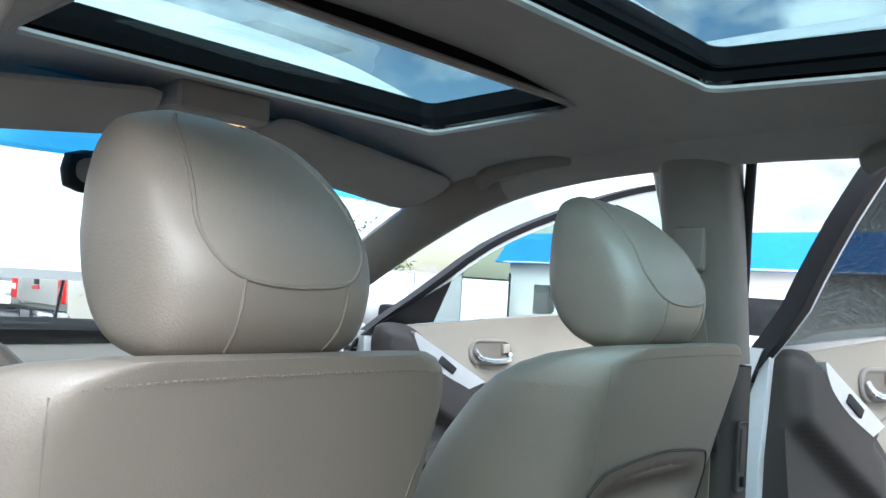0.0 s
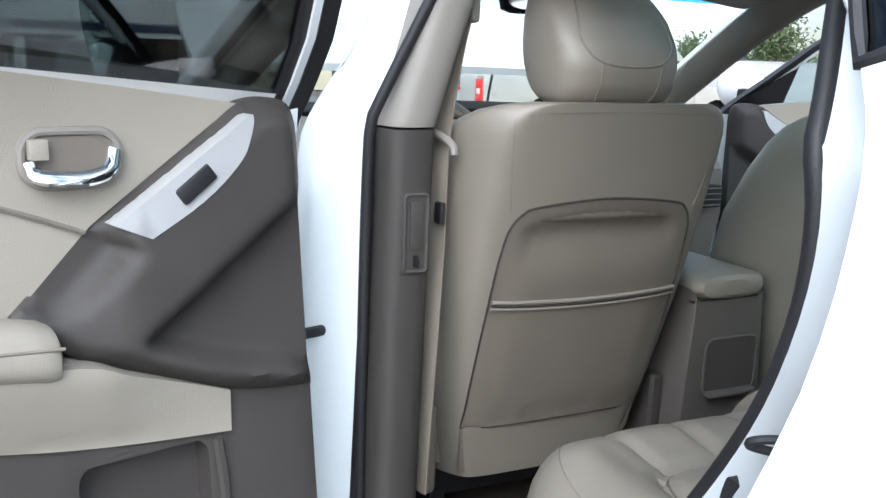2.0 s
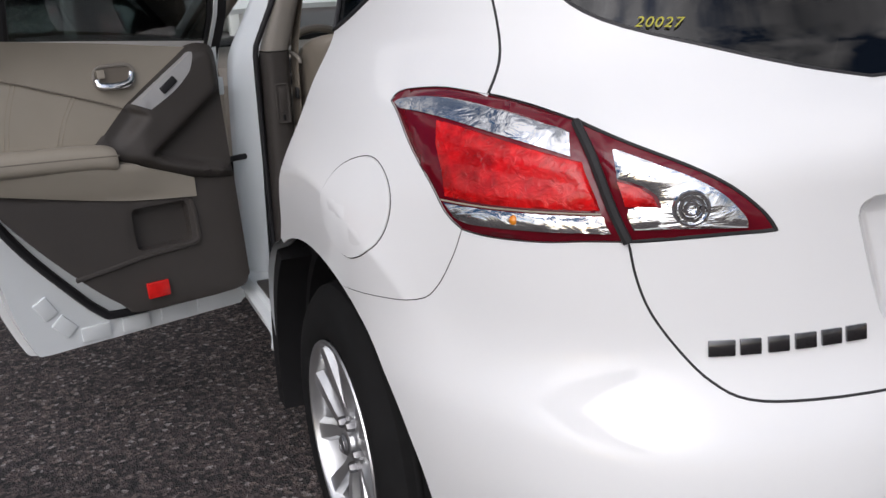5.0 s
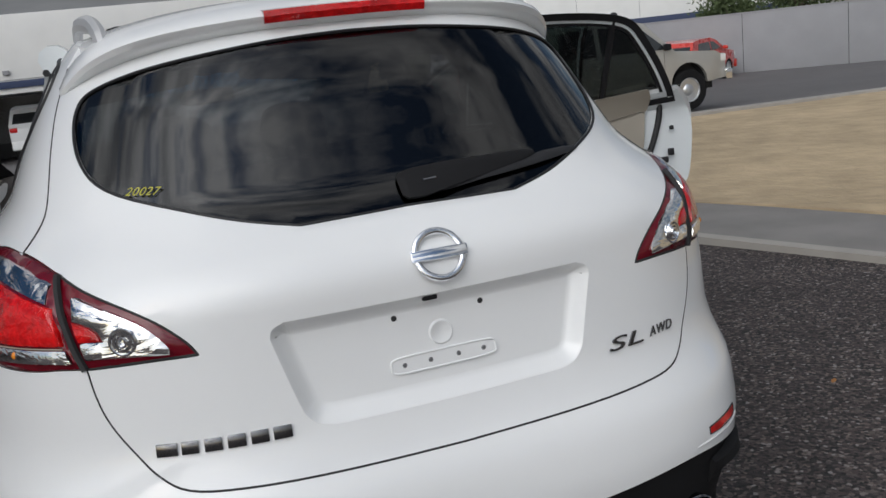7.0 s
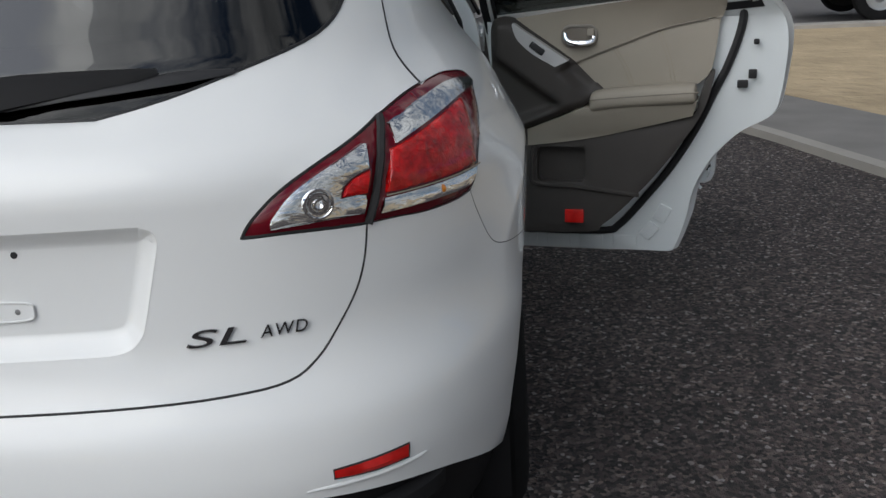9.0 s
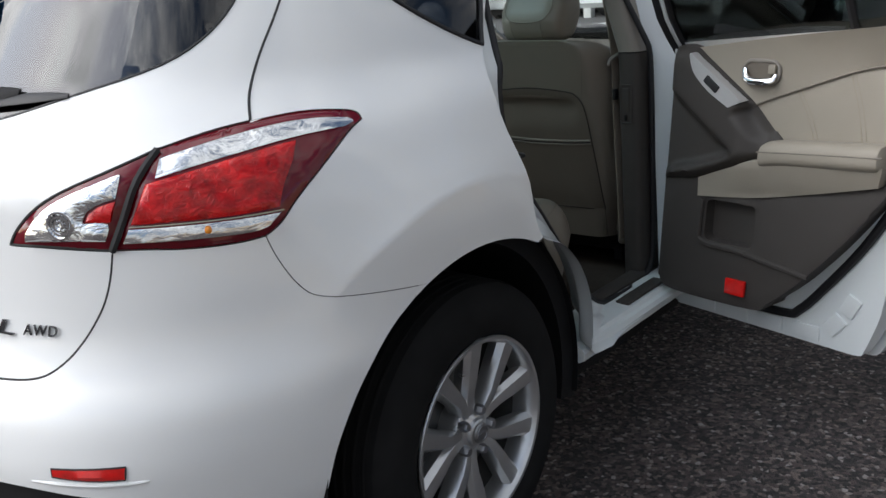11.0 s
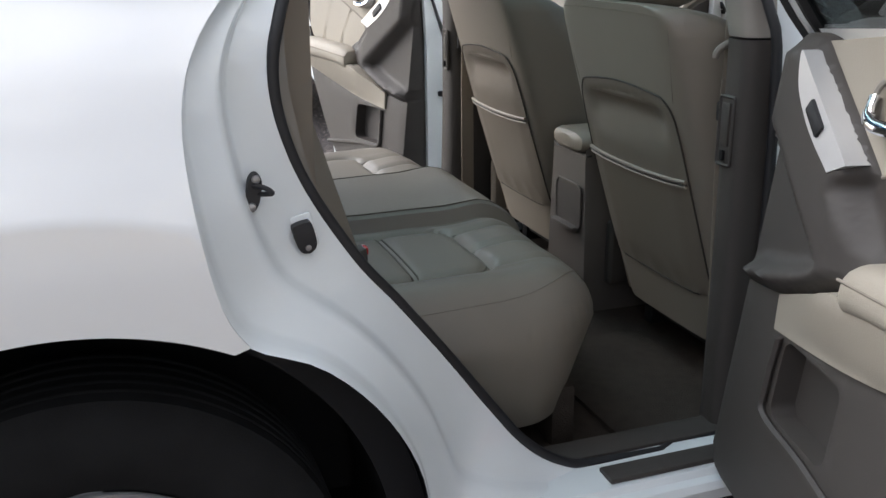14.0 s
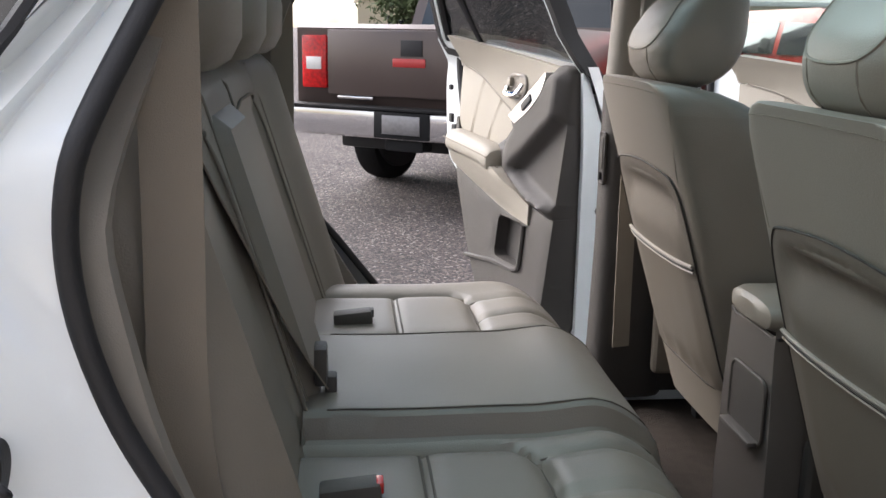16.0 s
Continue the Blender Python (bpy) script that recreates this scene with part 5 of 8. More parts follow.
    # lower dark panel, map pocket, reflector
    face("lower_panel", [(0.004, 0.768), (0.004, 0.768), (0.06, 0.772), (0.134, 0.786), (0.134, 0.786), (0.137, 0.728), (0.137, 0.728), (0.30, 0.746), (0.45, 0.773), (0.60, 0.808), (0.692, 0.832), (0.708, 0.885), (0.735, 0.96), (0.755, 0.96), (0.715, 0.83), (0.600, 0.665), (0.480, 0.53), (0.395, 0.455), (0.350, 0.430), (0.06, 0.425), (0.010, 0.455), (0.004, 0.50)], 0.012, TAUPE, "dark taupe lower door panel", step=0.025, holes=[rrect(Y(0.335), Y(0.165), 0.602, 0.725, 0.02)])
    sub("map_pocket", slab([rrect(Y(0.345), Y(0.155), 0.595, 0.735, 0.02)], lambda y, z: Vector((XT + 0.030, y, z)), lambda y, z: Vector((XT + 0.034, y, z)), 0.1, True), TAUPE, "deep taupe map pocket")
    line("pocket_lip", [(0.155, 0.725), (0.150, 0.64), (0.165, 0.598), (0.30, 0.590), (0.42, 0.575), (0.52, 0.563)], 0.007, 0.017, TAUPE)
    sub("door_reflector", box(XT - 0.022, Y(0.300), 0.488, 0.012, 0.066, 0.046, 0.004), REDREFL, "red door reflector")
    # inside handle: oval cup with chrome lever
    cup = rrect(Y(0.370), Y(0.256), 1.066, 1.128, 0.027)
    sub("handle_cup", slab([cup], lambda y, z: Vector((XT - 0.0185, y, z)), lambda y, z: Vector((XT, y, z)), 0.1, True), LEATHER2)
    sub("handle_rim", tube([Vector((XT - 0.018, y, z)) for y, z in cup], 0.0055, 8, True), TAUPE2)
    lev = [Vector((XT - 0.026, Y(0.364), 1.094)), Vector((XT - 0.032, Y(0.358), 1.080)), Vector((XT - 0.038, Y(0.336), 1.076)), Vector((XT - 0.039, Y(0.300), 1.076)), Vector((XT - 0.034, Y(0.276), 1.084)), Vector((XT - 0.026, Y(0.265), 1.106))]
    lp = curve2(lev, False, 5)
    sub("door_handle", tube(lp, [0.007] * 4 + [0.0095] * (len(lp) - 8) + [0.008] * 4, 10, False, 0.75), CHROME, "chrome inside handle")
    sub("lock_slide", box(XT - 0.024, Y(0.352), 1.108, 0.014, 0.022, 0.024, 0.003), BEIGE)
    xf = closed
    # latch and bump stops in the trailing edge
    if not front:
        sub("door_latch", box(0.797, Y(0.872), 0.957, 0.012, 0.026, 0.030, 0.004), BLACK)
        sub("latch_bolt", box(0.797, Y(0.842), 0.925, 0.012, 0.034, 0.026, 0.005, 3), BLACK)
        sub("bump_stop", box(0.797, Y(0.880), 1.060, 0.014, 0.018, 0.018, 0.005), BLACK)
    else:
        mb = bmesh.new()
        bmesh.ops.create_uvsphere(mb, u_segments=20, v_segments=12, radius=1)
        mb.transform(Matrix.Translation((1.045, yh - 0.13, 1.165)) @ Matrix.Diagonal((0.125, 0.075, 0.085, 1)))
        bmesh.ops.bisect_plane(mb, geom=mb.verts[:] + mb.edges[:] + mb.faces[:], plane_co=(0, yh - 0.165, 0), plane_no=(0, -1, 0), clear_outer=True)
        sub("wing_mirror_housing", mb, PAINT, "white wing mirror housing")
        sub("wing_mirror_glass", slab([squircle(0.105, 0.070, 28, 3)], lambda a, b: Vector((1.048 + a, yh - 0.166, 1.165 + b)), lambda a, b: Vector((1.048 + a, yh - 0.160, 1.165 + b)), 0.2), MIRROR, "silver wing mirror glass")
        sub("wing_mirror_arm", box(0.90, yh - 0.11, 1.135, 0.12, 0.06, 0.05, 0.015), TRIMBLACK)
        sub("mirror_sail", slab([[(yh - 0.02, 1.10), (yh - 0.19, 1.12), (yh - 0.19, 1.235)]], lambda y, z: on_side(y, z, -0.006), lambda y, z: on_side(y, z, -0.05), 0.2), BLACK, "black mirror triangle")
    # bright outer handle
    sub("outer_handle", tube(curve2([on_side(Y(0.93), 1.05, 0.0), on_side(Y(0.92), 1.05, 0.03), on_side(Y(0.80), 1.045, 0.035), on_side(Y(0.73), 1.04, 0.025), on_side(Y(0.725), 1.04, 0.0)], False, 4), 0.011, 8), CHROME)
    return sh


REAR_OUT = [tuple(p) for p in curve2([(1.228, 0.385), (1.228, 0.345), (1.215, 0.318), (1.18, 0.315), (1.13, 0.3148), (0.66, 0.3125), (0.610, 0.312), (0.565, 0.318), (0.548, 0.345), (0.532, 0.385), (0.508, 0.46), (0.488, 0.56), (0.432, 0.665), (0.348, 0.748), (0.262, 0.795), (0.228, 0.845), (0.210, 0.960), (0.206, 1.080), (0.232, 1.160), (0.300, 1.238), (0.300, 1.238), (0.75, 1.205), (1.228, 1.165), (1.228, 1.165)], True, 3)]
REAR_FRAME = ([(1.225, 1.150), (1.225, 1.150), (1.220, 1.300), (1.203, 1.500), (1.192, 1.550), (1.160, 1.570), (1.05, 1.576), (0.85, 1.574), (0.65, 1.555), (0.53, 1.520), (0.455, 1.440), (0.375, 1.320), (0.300, 1.225), (0.300, 1.225)], None)
FRONT_OUT = [tuple(p) for p in curve2([(2.300, 0.385), (2.300, 0.345), (2.285, 0.320), (2.24, 0.315), (2.18, 0.315), (1.35, 0.315), (1.30, 0.315), (1.262, 0.322), (1.244, 0.348), (1.240, 0.39), (1.240, 0.45), (1.240, 0.9), (1.240, 1.165), (1.240, 1.165), (1.8, 1.130), (2.300, 1.085), (2.300, 1.085)], True, 3)]
FRONT_FRAME = ([(1.245, 1.150), (1.245, 1.150), (1.225, 1.40), (1.205, 1.520), (1.24, 1.560), (1.40, 1.562), (1.58, 1.530), (1.78, 1.455), (2.00, 1.340), (2.20, 1.210), (2.295, 1.110), (2.295, 1.080), (2.295, 1.080)], None)


def swing(pin, angle, shift, left):
    m = Matrix.Translation((0, shift, 0)) @ Matrix.Translation((*pin, 0)) @ Matrix.Rotation(radians(angle), 4, "Z") @ Matrix.Translation((-pin[0], -pin[1], 0))
    return MIR @ m if left else m


make_door(Matrix.Translation((0.012, 0, -0.020)) @ swing((0.90, 1.20), 75, 0.025, False), 1.20, 1.0, REAR_OUT, REAR_FRAME, ((0.62, 1.19), (0.60, 1.55)), False)
make_door(Matrix.Translation((-0.045, 0, 0)) @ swing((0.90, 1.20), 75, 0.0, True), 1.20, 1.0, REAR_OUT, REAR_FRAME, ((0.62, 1.19), (0.60, 1.55)), False)
make_door(swing((0.90, 2.27), 68, 0.0, False), 2.27, 1.12, FRONT_OUT, FRONT_FRAME, None, True)
make_door(swing((0.90, 2.27), 68, 0.0, True), 2.27, 1.12, FRONT_OUT, FRONT_FRAME, None, True)

# ---- the car: interior ----
def back_y(z):
    """Rear face of a front seat's backrest."""
    return 1.150 + (0.83 - z) * 0.29


SEAT_RINGS = [(0.46, 0.20, 0.06), (0.52, 0.225, 0.105), (0.65, 0.255, 0.125), (0.80, 0.272, 0.135), (0.92, 0.276, 0.135), (1.02, 0.272, 0.120), (1.080, 0.268, 0.105), (1.112, 0.262, 0.092), (1.132, 0.252, 0.078), (1.148, 0.236, 0.060), (1.158, 0.212, 0.040), (1.164, 0.18, 0.022)]
# half plan of a backrest: a broad flat rear, a firm corner, then a flank that widens towards the bolster
SEAT_PLAN = [(0.0, 0.0), (0.30, 0.002), (0.55, 0.010), (0.70, 0.026), (0.79, 0.060), (0.85, 0.130), (0.91, 0.260), (0.965, 0.420), (1.0, 0.600), (0.97, 0.810), (0.85, 0.950), (0.60, 1.0), (0.0, 1.0)]
SEAT_X, SEAT_Y = [p[0] for p in SEAT_PLAN[:9]], [p[1] for p in SEAT_PLAN[:9]]


def ring_at(rings, z):
    zs = [r[0] for r in rings]
    return float(np.interp(z, zs, [r[1] for r in rings])), float(np.interp(z, zs, [r[2] for r in rings]))


def back_surf(dx, z, out=0.0):
    """A point on the rear face of the backrest, dx from the seat's middle."""
    w, th = ring_at(SEAT_RINGS, z)
    return Vector((dx, back_y(z) + 2 * th * float(np.interp(min(0.985, abs(dx) / w), SEAT_X, SEAT_Y)) - out, z))


HEAD_Z = [1.152, 1.158, 1.171, 1.191, 1.223, 1.255, 1.299, 1.332, 1.360, 1.374, 1.380]
HEAD_BACK = [1.130, 1.108, 1.092, 1.078, 1.072, 1.080, 1.110, 1.148, 1.190, 1.225, 1.245]
HEAD_FRONT = [1.180, 1.200, 1.222, 1.246, 1.262, 1.267, 1.267, 1.265, 1.262, 1.258, 1.254]
HEAD_WIDE = [0.70, 0.84, 0.93, 0.96, 0.99, 1.0, 0.96, 0.88, 0.73, 0.50, 0.22]
HEAD_PLAN = [(0.0, 0.0), (0.037, 0.003), (0.064, 0.018), (0.086, 0.055), (0.105, 0.115), (0.118, 0.21), (0.123, 0.36), (0.124, 0.58), (0.120, 0.76), (0.107, 0.88), (0.081, 0.96), (0.043, 0.995), (0.0, 1.0)]


HEAD_F = np.linspace(HEAD_Z[0], HEAD_Z[-1], 229)
HEAD_S = np.hanning(33) / np.hanning(33).sum()
HEAD_T = []
for a in (HEAD_BACK, HEAD_FRONT, HEAD_WIDE):
    run = np.interp(HEAD_F, HEAD_Z, a)
    HEAD_T.append(np.convolve(np.pad(run, 16, mode="reflect", reflect_type="odd"), HEAD_S, "valid"))


def head_row(z):
    return [float(np.interp(z, HEAD_F, a)) for a in HEAD_T]


def head_ring(z):
    """Plan of the headrest: a narrow flat back that flares to broad cheeks, round in front."""
    b, f, w = head_row(z)
    half = [Vector(p) for p in curve2(HEAD_PLAN, False, 3)]
    pts = [(p.x, p.y) for p in half] + [(-p.x, p.y) for p in reversed(half[1:-1])]
    return [Vector((x * w, b + (f - b) * d, z)) for x, d in pts]


def head_pt(x, z, out=0.0):
    """A point on the headrest's rear, x from its middle (at full width)."""
    b, f, w = head_row(z)
    d = float(np.interp(abs(x), [p[0] for p in HEAD_PLAN[:8]], [p[1] for p in HEAD_PLAN[:8]]))
    return Vector((x * w, b + (f - b) * d - out, z))


def front_seat(cx, label):
    xf = Matrix.Translation((cx, 0, 0))
    rings = []
    zs = [r[0] for r in SEAT_RINGS]
    fine = sorted(set(round(z, 3) for z in zs + list(np.linspace(0.56, 1.12, 57))))
    for z in fine:
        w, th = ring_at(SEAT_RINGS, z)
        half = [Vector(p) for p in curve2(SEAT_PLAN, False, 5)]
        ring = [Vector((sg * p.x * w, back_y(z) + 2 * th * p.y, z)) for sg, run in ((1, half), (-1, half[-2:0:-1])) for p in run]
        if 0.605 < z < 0.968:
            for p in ring:
                if p.y < back_y(z) + th * 0.5 and abs(p.x) < 0.176:
                    p.y += 0.034
        rings.append(ring)
    seat = part("front_seat", loft(rings), LEATHER, car, label, xf=xf, sharp=60)

    def sub(name, bm, m, label="", **kw):
        return part(name, bm, m, seat, label, xf=xf, **kw)

    # map pocket panel on the rear face: scooped above, flat below
    pock = [(-0.188, 0.925), (-0.182, 0.958), (-0.166, 0.982), (-0.135, 0.995), (0.0, 1.006), (0.135, 0.995), (0.166, 0.982), (0.182, 0.958), (0.188, 0.925), (0.192, 0.86), (0.194, 0.70), (0.193, 0.572), (0.193, 0.572), (-0.193, 0.572), (-0.193, 0.572), (-0.194, 0.70), (-0.192, 0.86)]
    loop = [tuple(p) for p in curve2(pock, True, 5)]
    arr = np.array(loop)

    def scoop(x, z):
        d = float(np.min(np.hypot(arr[:, 0] - x, arr[:, 1] - z)))
        k = max(0.0, min(1.0, (1.0 - z) / 0.13 - 0.1))
        deep = 1 - k * k * (3 - 2 * k)
        e = max(0.0, min(1.0, (d - 0.014) / 0.050))
        return e * e * (3 - 2 * e) * (0.004 - 0.024 * deep)
    sub("map_pocket", slab([loop], lambda x, z: back_surf(x, z, 0.003 + scoop(x, z)), lambda x, z: back_surf(x, z, -0.03), 0.011), LEATHER2, "taupe leather map pocket panel")
    sub("pocket_seam", tube([back_surf(x, z, 0.0030) for x, z in loop], 0.0020, 6, True), SEAMDARK)
    for dz in (0.0, -0.012):
        pipe = [back_surf(x, 0.829 + dz - 0.03 * (1 - (x / 0.192) ** 2) * 0.25, 0.0085) for x in np.linspace(-0.191, 0.191, 25)]
        sub("pocket_piping", tube(pipe, 0.0038 if dz == 0 else 0.0030, 8), LEATHER)
    sub("pocket_shadow_seam", tube([back_surf(x, 0.823 - 0.0075 * (1 - (x / 0.192) ** 2), 0.0090) for x in np.linspace(-0.190, 0.190, 25)], 0.0028, 6), SEAMDARK)
    # vertical panel seams beside the pocket up to the shoulder
    for s in (-1, 1):
        sub("side_seam", tube([back_surf(s * x, z, 0.0002) for x, z in [tuple(p) for p in curve2([(0.186, 0.985), (0.198, 1.06), (0.205, 1.115), (0.205, 1.140)], False, 4)]], 0.0011, 5), SEAM)
    # stitched seam along the top edge
    stitches = [box(*back_surf(x, 1.150 - 0.010 * (abs(x) / 0.22) ** 4, 0.0008), 0.004, 0.0014, 0.0014) for x in np.linspace(-0.185, 0.185, 52)]
    sub("top_stitching", join(*stitches), SEAM, smooth=False)
    # lower board and plastic base
    sub("seat_board", slab([[(-0.194, 0.585), (0.194, 0.585), (0.18, 0.47), (-0.18, 0.47)]], lambda x, z: Vector((x, back_y(0.6) + 0.016 + (0.60 - z) * 0.25, z)), lambda x, z: Vector((x, back_y(0.6) + 0.07, z)), 0.06), LEATHER2, "leather skirt below the pocket")
    for s in (-1, 1):
        sub("seat_side_cover", box(s * 0.252, 1.37, 0.535, 0.035, 0.26, 0.17, 0.017, 3), LEATHER2 if s * cx > 0 else TAUPE)
    # cushion
    cu = []
    for y in np.linspace(1.27, 1.80, 15):
        t = (y - 1.27) / 0.53
        e = min(1, math.sqrt(max(0.0, 1 - (2 * abs(t - 0.5)) ** 12)) + 0.06)
        cu.append([Vector((a * e, y, 0.545 + 0.03 * t + b * e)) for a, b in squircle(0.262, 0.085, 28, 3.6)])
    sub("seat_cushion", loft(cu), LEATHER)
    sub("seat_rail", join(*[box(s * 0.19, 1.56, 0.385, 0.035, 0.46, 0.05, 0.006) for s in (-1, 1)], box(0, 1.52, 0.42, 0.40, 0.36, 0.06, 0.01)), TRIMBLACK)
    # headrest with its seams and posts
    zs = sorted(set([HEAD_Z[0]] + list(np.linspace(HEAD_Z[0] + 0.003, HEAD_Z[-1], 40))))
    hx = 0.008 if cx < 0 else 0.0
    head = sub("headrest", loft([[p + Vector((hx, 0, 0)) for p in head_ring(z)] for z in zs]), LEATHER, "leather headrest", sharp=70)
    for s in (-1, 1):
        arc = [(0.075, 1.372), (0.081, 1.332), (0.088, 1.292), (0.089, 1.262), (0.077, 1.240), (0.060, 1.228), (0.035, 1.223), (0.0, 1.221)]
        sub("headrest_seam", tube([head_pt(s * x, z, 0.0004) + Vector((hx, 0, 0)) for x, z in [tuple(p) for p in curve2(arc, False, 5)]], 0.0022, 6), SEAM)
        sub("headrest_side_seam", tube([head_pt(s * x, z, 0.0004) + Vector((hx, 0, 0)) for x, z in ((0.058, 1.226), (0.059, 1.205), (0.060, 1.182), (0.061, 1.165))], 0.0018, 6), SEAM)
        sub("headrest_post", tube([(s * 0.055, 1.185, 1.13), (s * 0.055, 1.185, 1.17)], 0.007, 8), CHROME)
    return seat


front_seat(-0.372, "beige leather driver's seat, backrest upright")
front_seat(0.377, "beige leather passenger seat, backrest upright")

# rear bench cushion
BX = 0.67


def rounded_depth(x, y, x0, x1, y0, y1, r):
    """How deep a point lies inside a rounded rectangle (less than zero outside)."""
    qx, qy = abs(x - (x0 + x1) / 2) - (x1 - x0) / 2 + r, abs(y - (y0 + y1) / 2) - (y1 - y0) / 2 + r
    return r - math.hypot(max(qx, 0), max(qy, 0)) - min(max(qx, qy), 0)


def bench_top(x, y):
    ax = abs(x)
    z = 0.682
    # rounded rim along the front, the sides and the broad front corners
    cx_, cy_ = BX - 0.20, 0.985 - 0.20
    if ax > cx_ and y > cy_:
        edge = 0.20 - math.hypot(ax - cx_, y - cy_)
    else:
        edge = min(BX - ax, 0.985 - y)
    if edge < 0.12:
        k = 1 - max(0.0, edge) / 0.12
        z -= 0.115 * (1 - math.sqrt(max(0.0, 1 - k * k)))
    # raised bolsters outside and ahead of the inserts
    z += 0.016 * math.exp(-((ax - 0.590) / 0.05) ** 2) + 0.010 * math.exp(-((y - 0.870) / 0.06) ** 2)
    # padded insert of each outer place in a sewn groove, with a double seam across
    d = rounded_depth(ax, y, 0.238, 0.522, 0.30, 0.775, 0.06)
    z -= 0.017 * math.exp(-(d / 0.010) ** 2)
    if d > 0:
        z += 0.004 * min(1, d / 0.04) - 0.007 * math.exp(-((y - 0.612) / 0.009) ** 2)
    # gathered pleats ahead of the insert
    if y > 0.77 and ax > 0.20:
        z -= 0.011 * min(1, (y - 0.77) / 0.02) * sum(math.exp(-((ax - c - 0.10 * (y - 0.77) * (c - 0.38)) / 0.010) ** 2) for c in (0.265, 0.375, 0.490))
    # raised middle place with steep sides
    k = max(0.0, min(1.0, (0.198 - ax) / 0.022))
    z += 0.032 * k * k * (3 - 2 * k) - 0.012 * math.exp(-((ax - 0.200) / 0.010) ** 2) * max(0.0, min(1.0, (0.965 - y) / 0.05))
    z += 0.0016 * math.sin(23 * x + 9 * y) * math.sin(17 * y - 5 * x)
    return z


bench_loop = [(-BX, 0.440), (BX, 0.440)]
bench_loop += [(BX - 0.20 + 0.20 * math.cos(a), 0.785 + 0.20 * math.sin(a)) for a in np.linspace(0, math.pi / 2, 13)]
bench_loop += [(0.20 - BX - 0.20 * math.sin(a), 0.785 + 0.20 * math.cos(a)) for a in np.linspace(0, math.pi / 2, 13)]


def bench_solid():
    bm = slab([bench_loop], lambda x, y: Vector((x, y, bench_top(x, y))), lambda x, y: Vector((x * 0.96, y - 0.035 * max(0.0, min(1.0, (y - 0.75) / 0.2)) * 1.6, 0.405 + 0.19 * max(0.0, min(1.0, (0.52 - y) / 0.06)))), 0.011)
    return bm


bench = part("rear_bench", bench_solid(), LEATHER, car, "beige grey leather rear bench")


def bench_line(pts, r=0.0028, m=SEAMMID, lift=0.0003, closed=False, name="bench_seam", per=5):
    line = [tuple(p) for p in curve2(pts, closed, per)]
    return part(name, tube([Vector((x, y, bench_top(x, y) + lift)) for x, y in line], r, 6, closed), m, bench)


for s in (-1, 1):
    bench_line([(s * 0.238, 0.49), (s * 0.238, 0.60), (s * 0.240, 0.70), (s * 0.262, 0.755), (s * 0.32, 0.775), (s * 0.44, 0.775), (s * 0.498, 0.755), (s * 0.520, 0.70), (s * 0.522, 0.60), (s * 0.522, 0.47)], 0.0022)
    for y in (0.606, 0.618):
        bench_line([(s * 0.240, y), (s * 0.38, y), (s * 0.520, y)], 0.0022)
    bench_line([(s * 0.200, 0.46), (s * 0.200, 0.70), (s * 0.200, 0.86), (s * 0.200, 0.955)], 0.003)
    bench_line([(s * 0.172, 0.48), (s * 0.172, 0.70), (s * 0.172, 0.90), (s * 0.172, 0.955)], 0.0014)
    for x in (0.265, 0.375, 0.490):
        bench_line([(s * x, 0.775), (s * (x + 0.008 * (x - 0.38)), 0.86), (s * (x + 0.017 * (x - 0.38)), 0.965)], 0.0018)
    bench_line([(s * 0.50, 0.948), (s * 0.57, 0.905), (s * 0.618, 0.83), (s * 0.632, 0.70), (s * 0.635, 0.48)], 0.0012, SEAM)
# bench front skirt
part("bench_skirt", box(0, 0.88, 0.385, 1.22, 0.05, 0.14, 0.01), CARPET, car)


# rear backrest: three upholstered fields
def rback_y(z):
    return 0.465 - (z - 0.66) * 0.30


def rback(x, z, out=0.0):
    y = rback_y(z)
    ax = abs(x)
    if ax > 0.53:
        y += 0.05 * min(1, (ax - 0.53) / 0.08)
    if 0.17 < ax < 0.50 and z < 1.12:
        y -= 0.012 * min(1, min(ax - 0.17, 0.50 - ax, 1.12 - z) / 0.02)
    if ax < 0.12 and z < 1.13:
        y += 0.020 * min(1, min(0.12 - ax, 1.13 - z) / 0.02)
    e = min(BX - ax, 1.215 - z)
    if e < 0.06:
        y -= 0.06 * ((0.06 - e) / 0.06) ** 2
    return Vector((x, y + out, z))


part("rear_backrest", slab([rrect(-BX, BX, 0.64, 1.21, 0.06)], lambda x, z: rback(x, z), lambda x, z: Vector((x, rback_y(z) - 0.030 - 0.045 * max(0.0, min(1.0, (z - 0.85) / 0.15)), z)), 0.02, True), LEATHER, car, "beige grey leather rear backrest")
for s in (-1, 1):
    for pts in ([(0.17, 0.66), (0.17, 0.9), (0.175, 1.08), (0.21, 1.12), (0.33, 1.125), (0.46, 1.12), (0.495, 1.08), (0.50, 0.9), (0.505, 0.67)], [(0.135, 0.66), (0.135, 0.9), (0.135, 1.20)], [(0.535, 0.67), (0.535, 1.18)]):
        part("backrest_seam", tube([rback(s * x, z, 0.001) for x, z in [tuple(p) for p in curve2(pts, False, 5)]], 0.0028, 6), SEAM, car)


def rear_headrest(cx, wide):
    rings = []
    for z, w, th in ((1.205, 0.6, 0.03), (1.215, 0.85, 0.045), (1.24, 1.0, 0.058), (1.29, 1.0, 0.060), (1.33, 0.9, 0.052), (1.355, 0.7, 0.038), (1.365, 0.4, 0.02)):
        rings.append([Vector((cx + a, 0.335 + b, z)) for a, b in squircle(wide * w, th, 28, 2.8)])
    part("rear_headrest", loft(rings), LEATHER, car, "leather rear headrest", sharp=70)


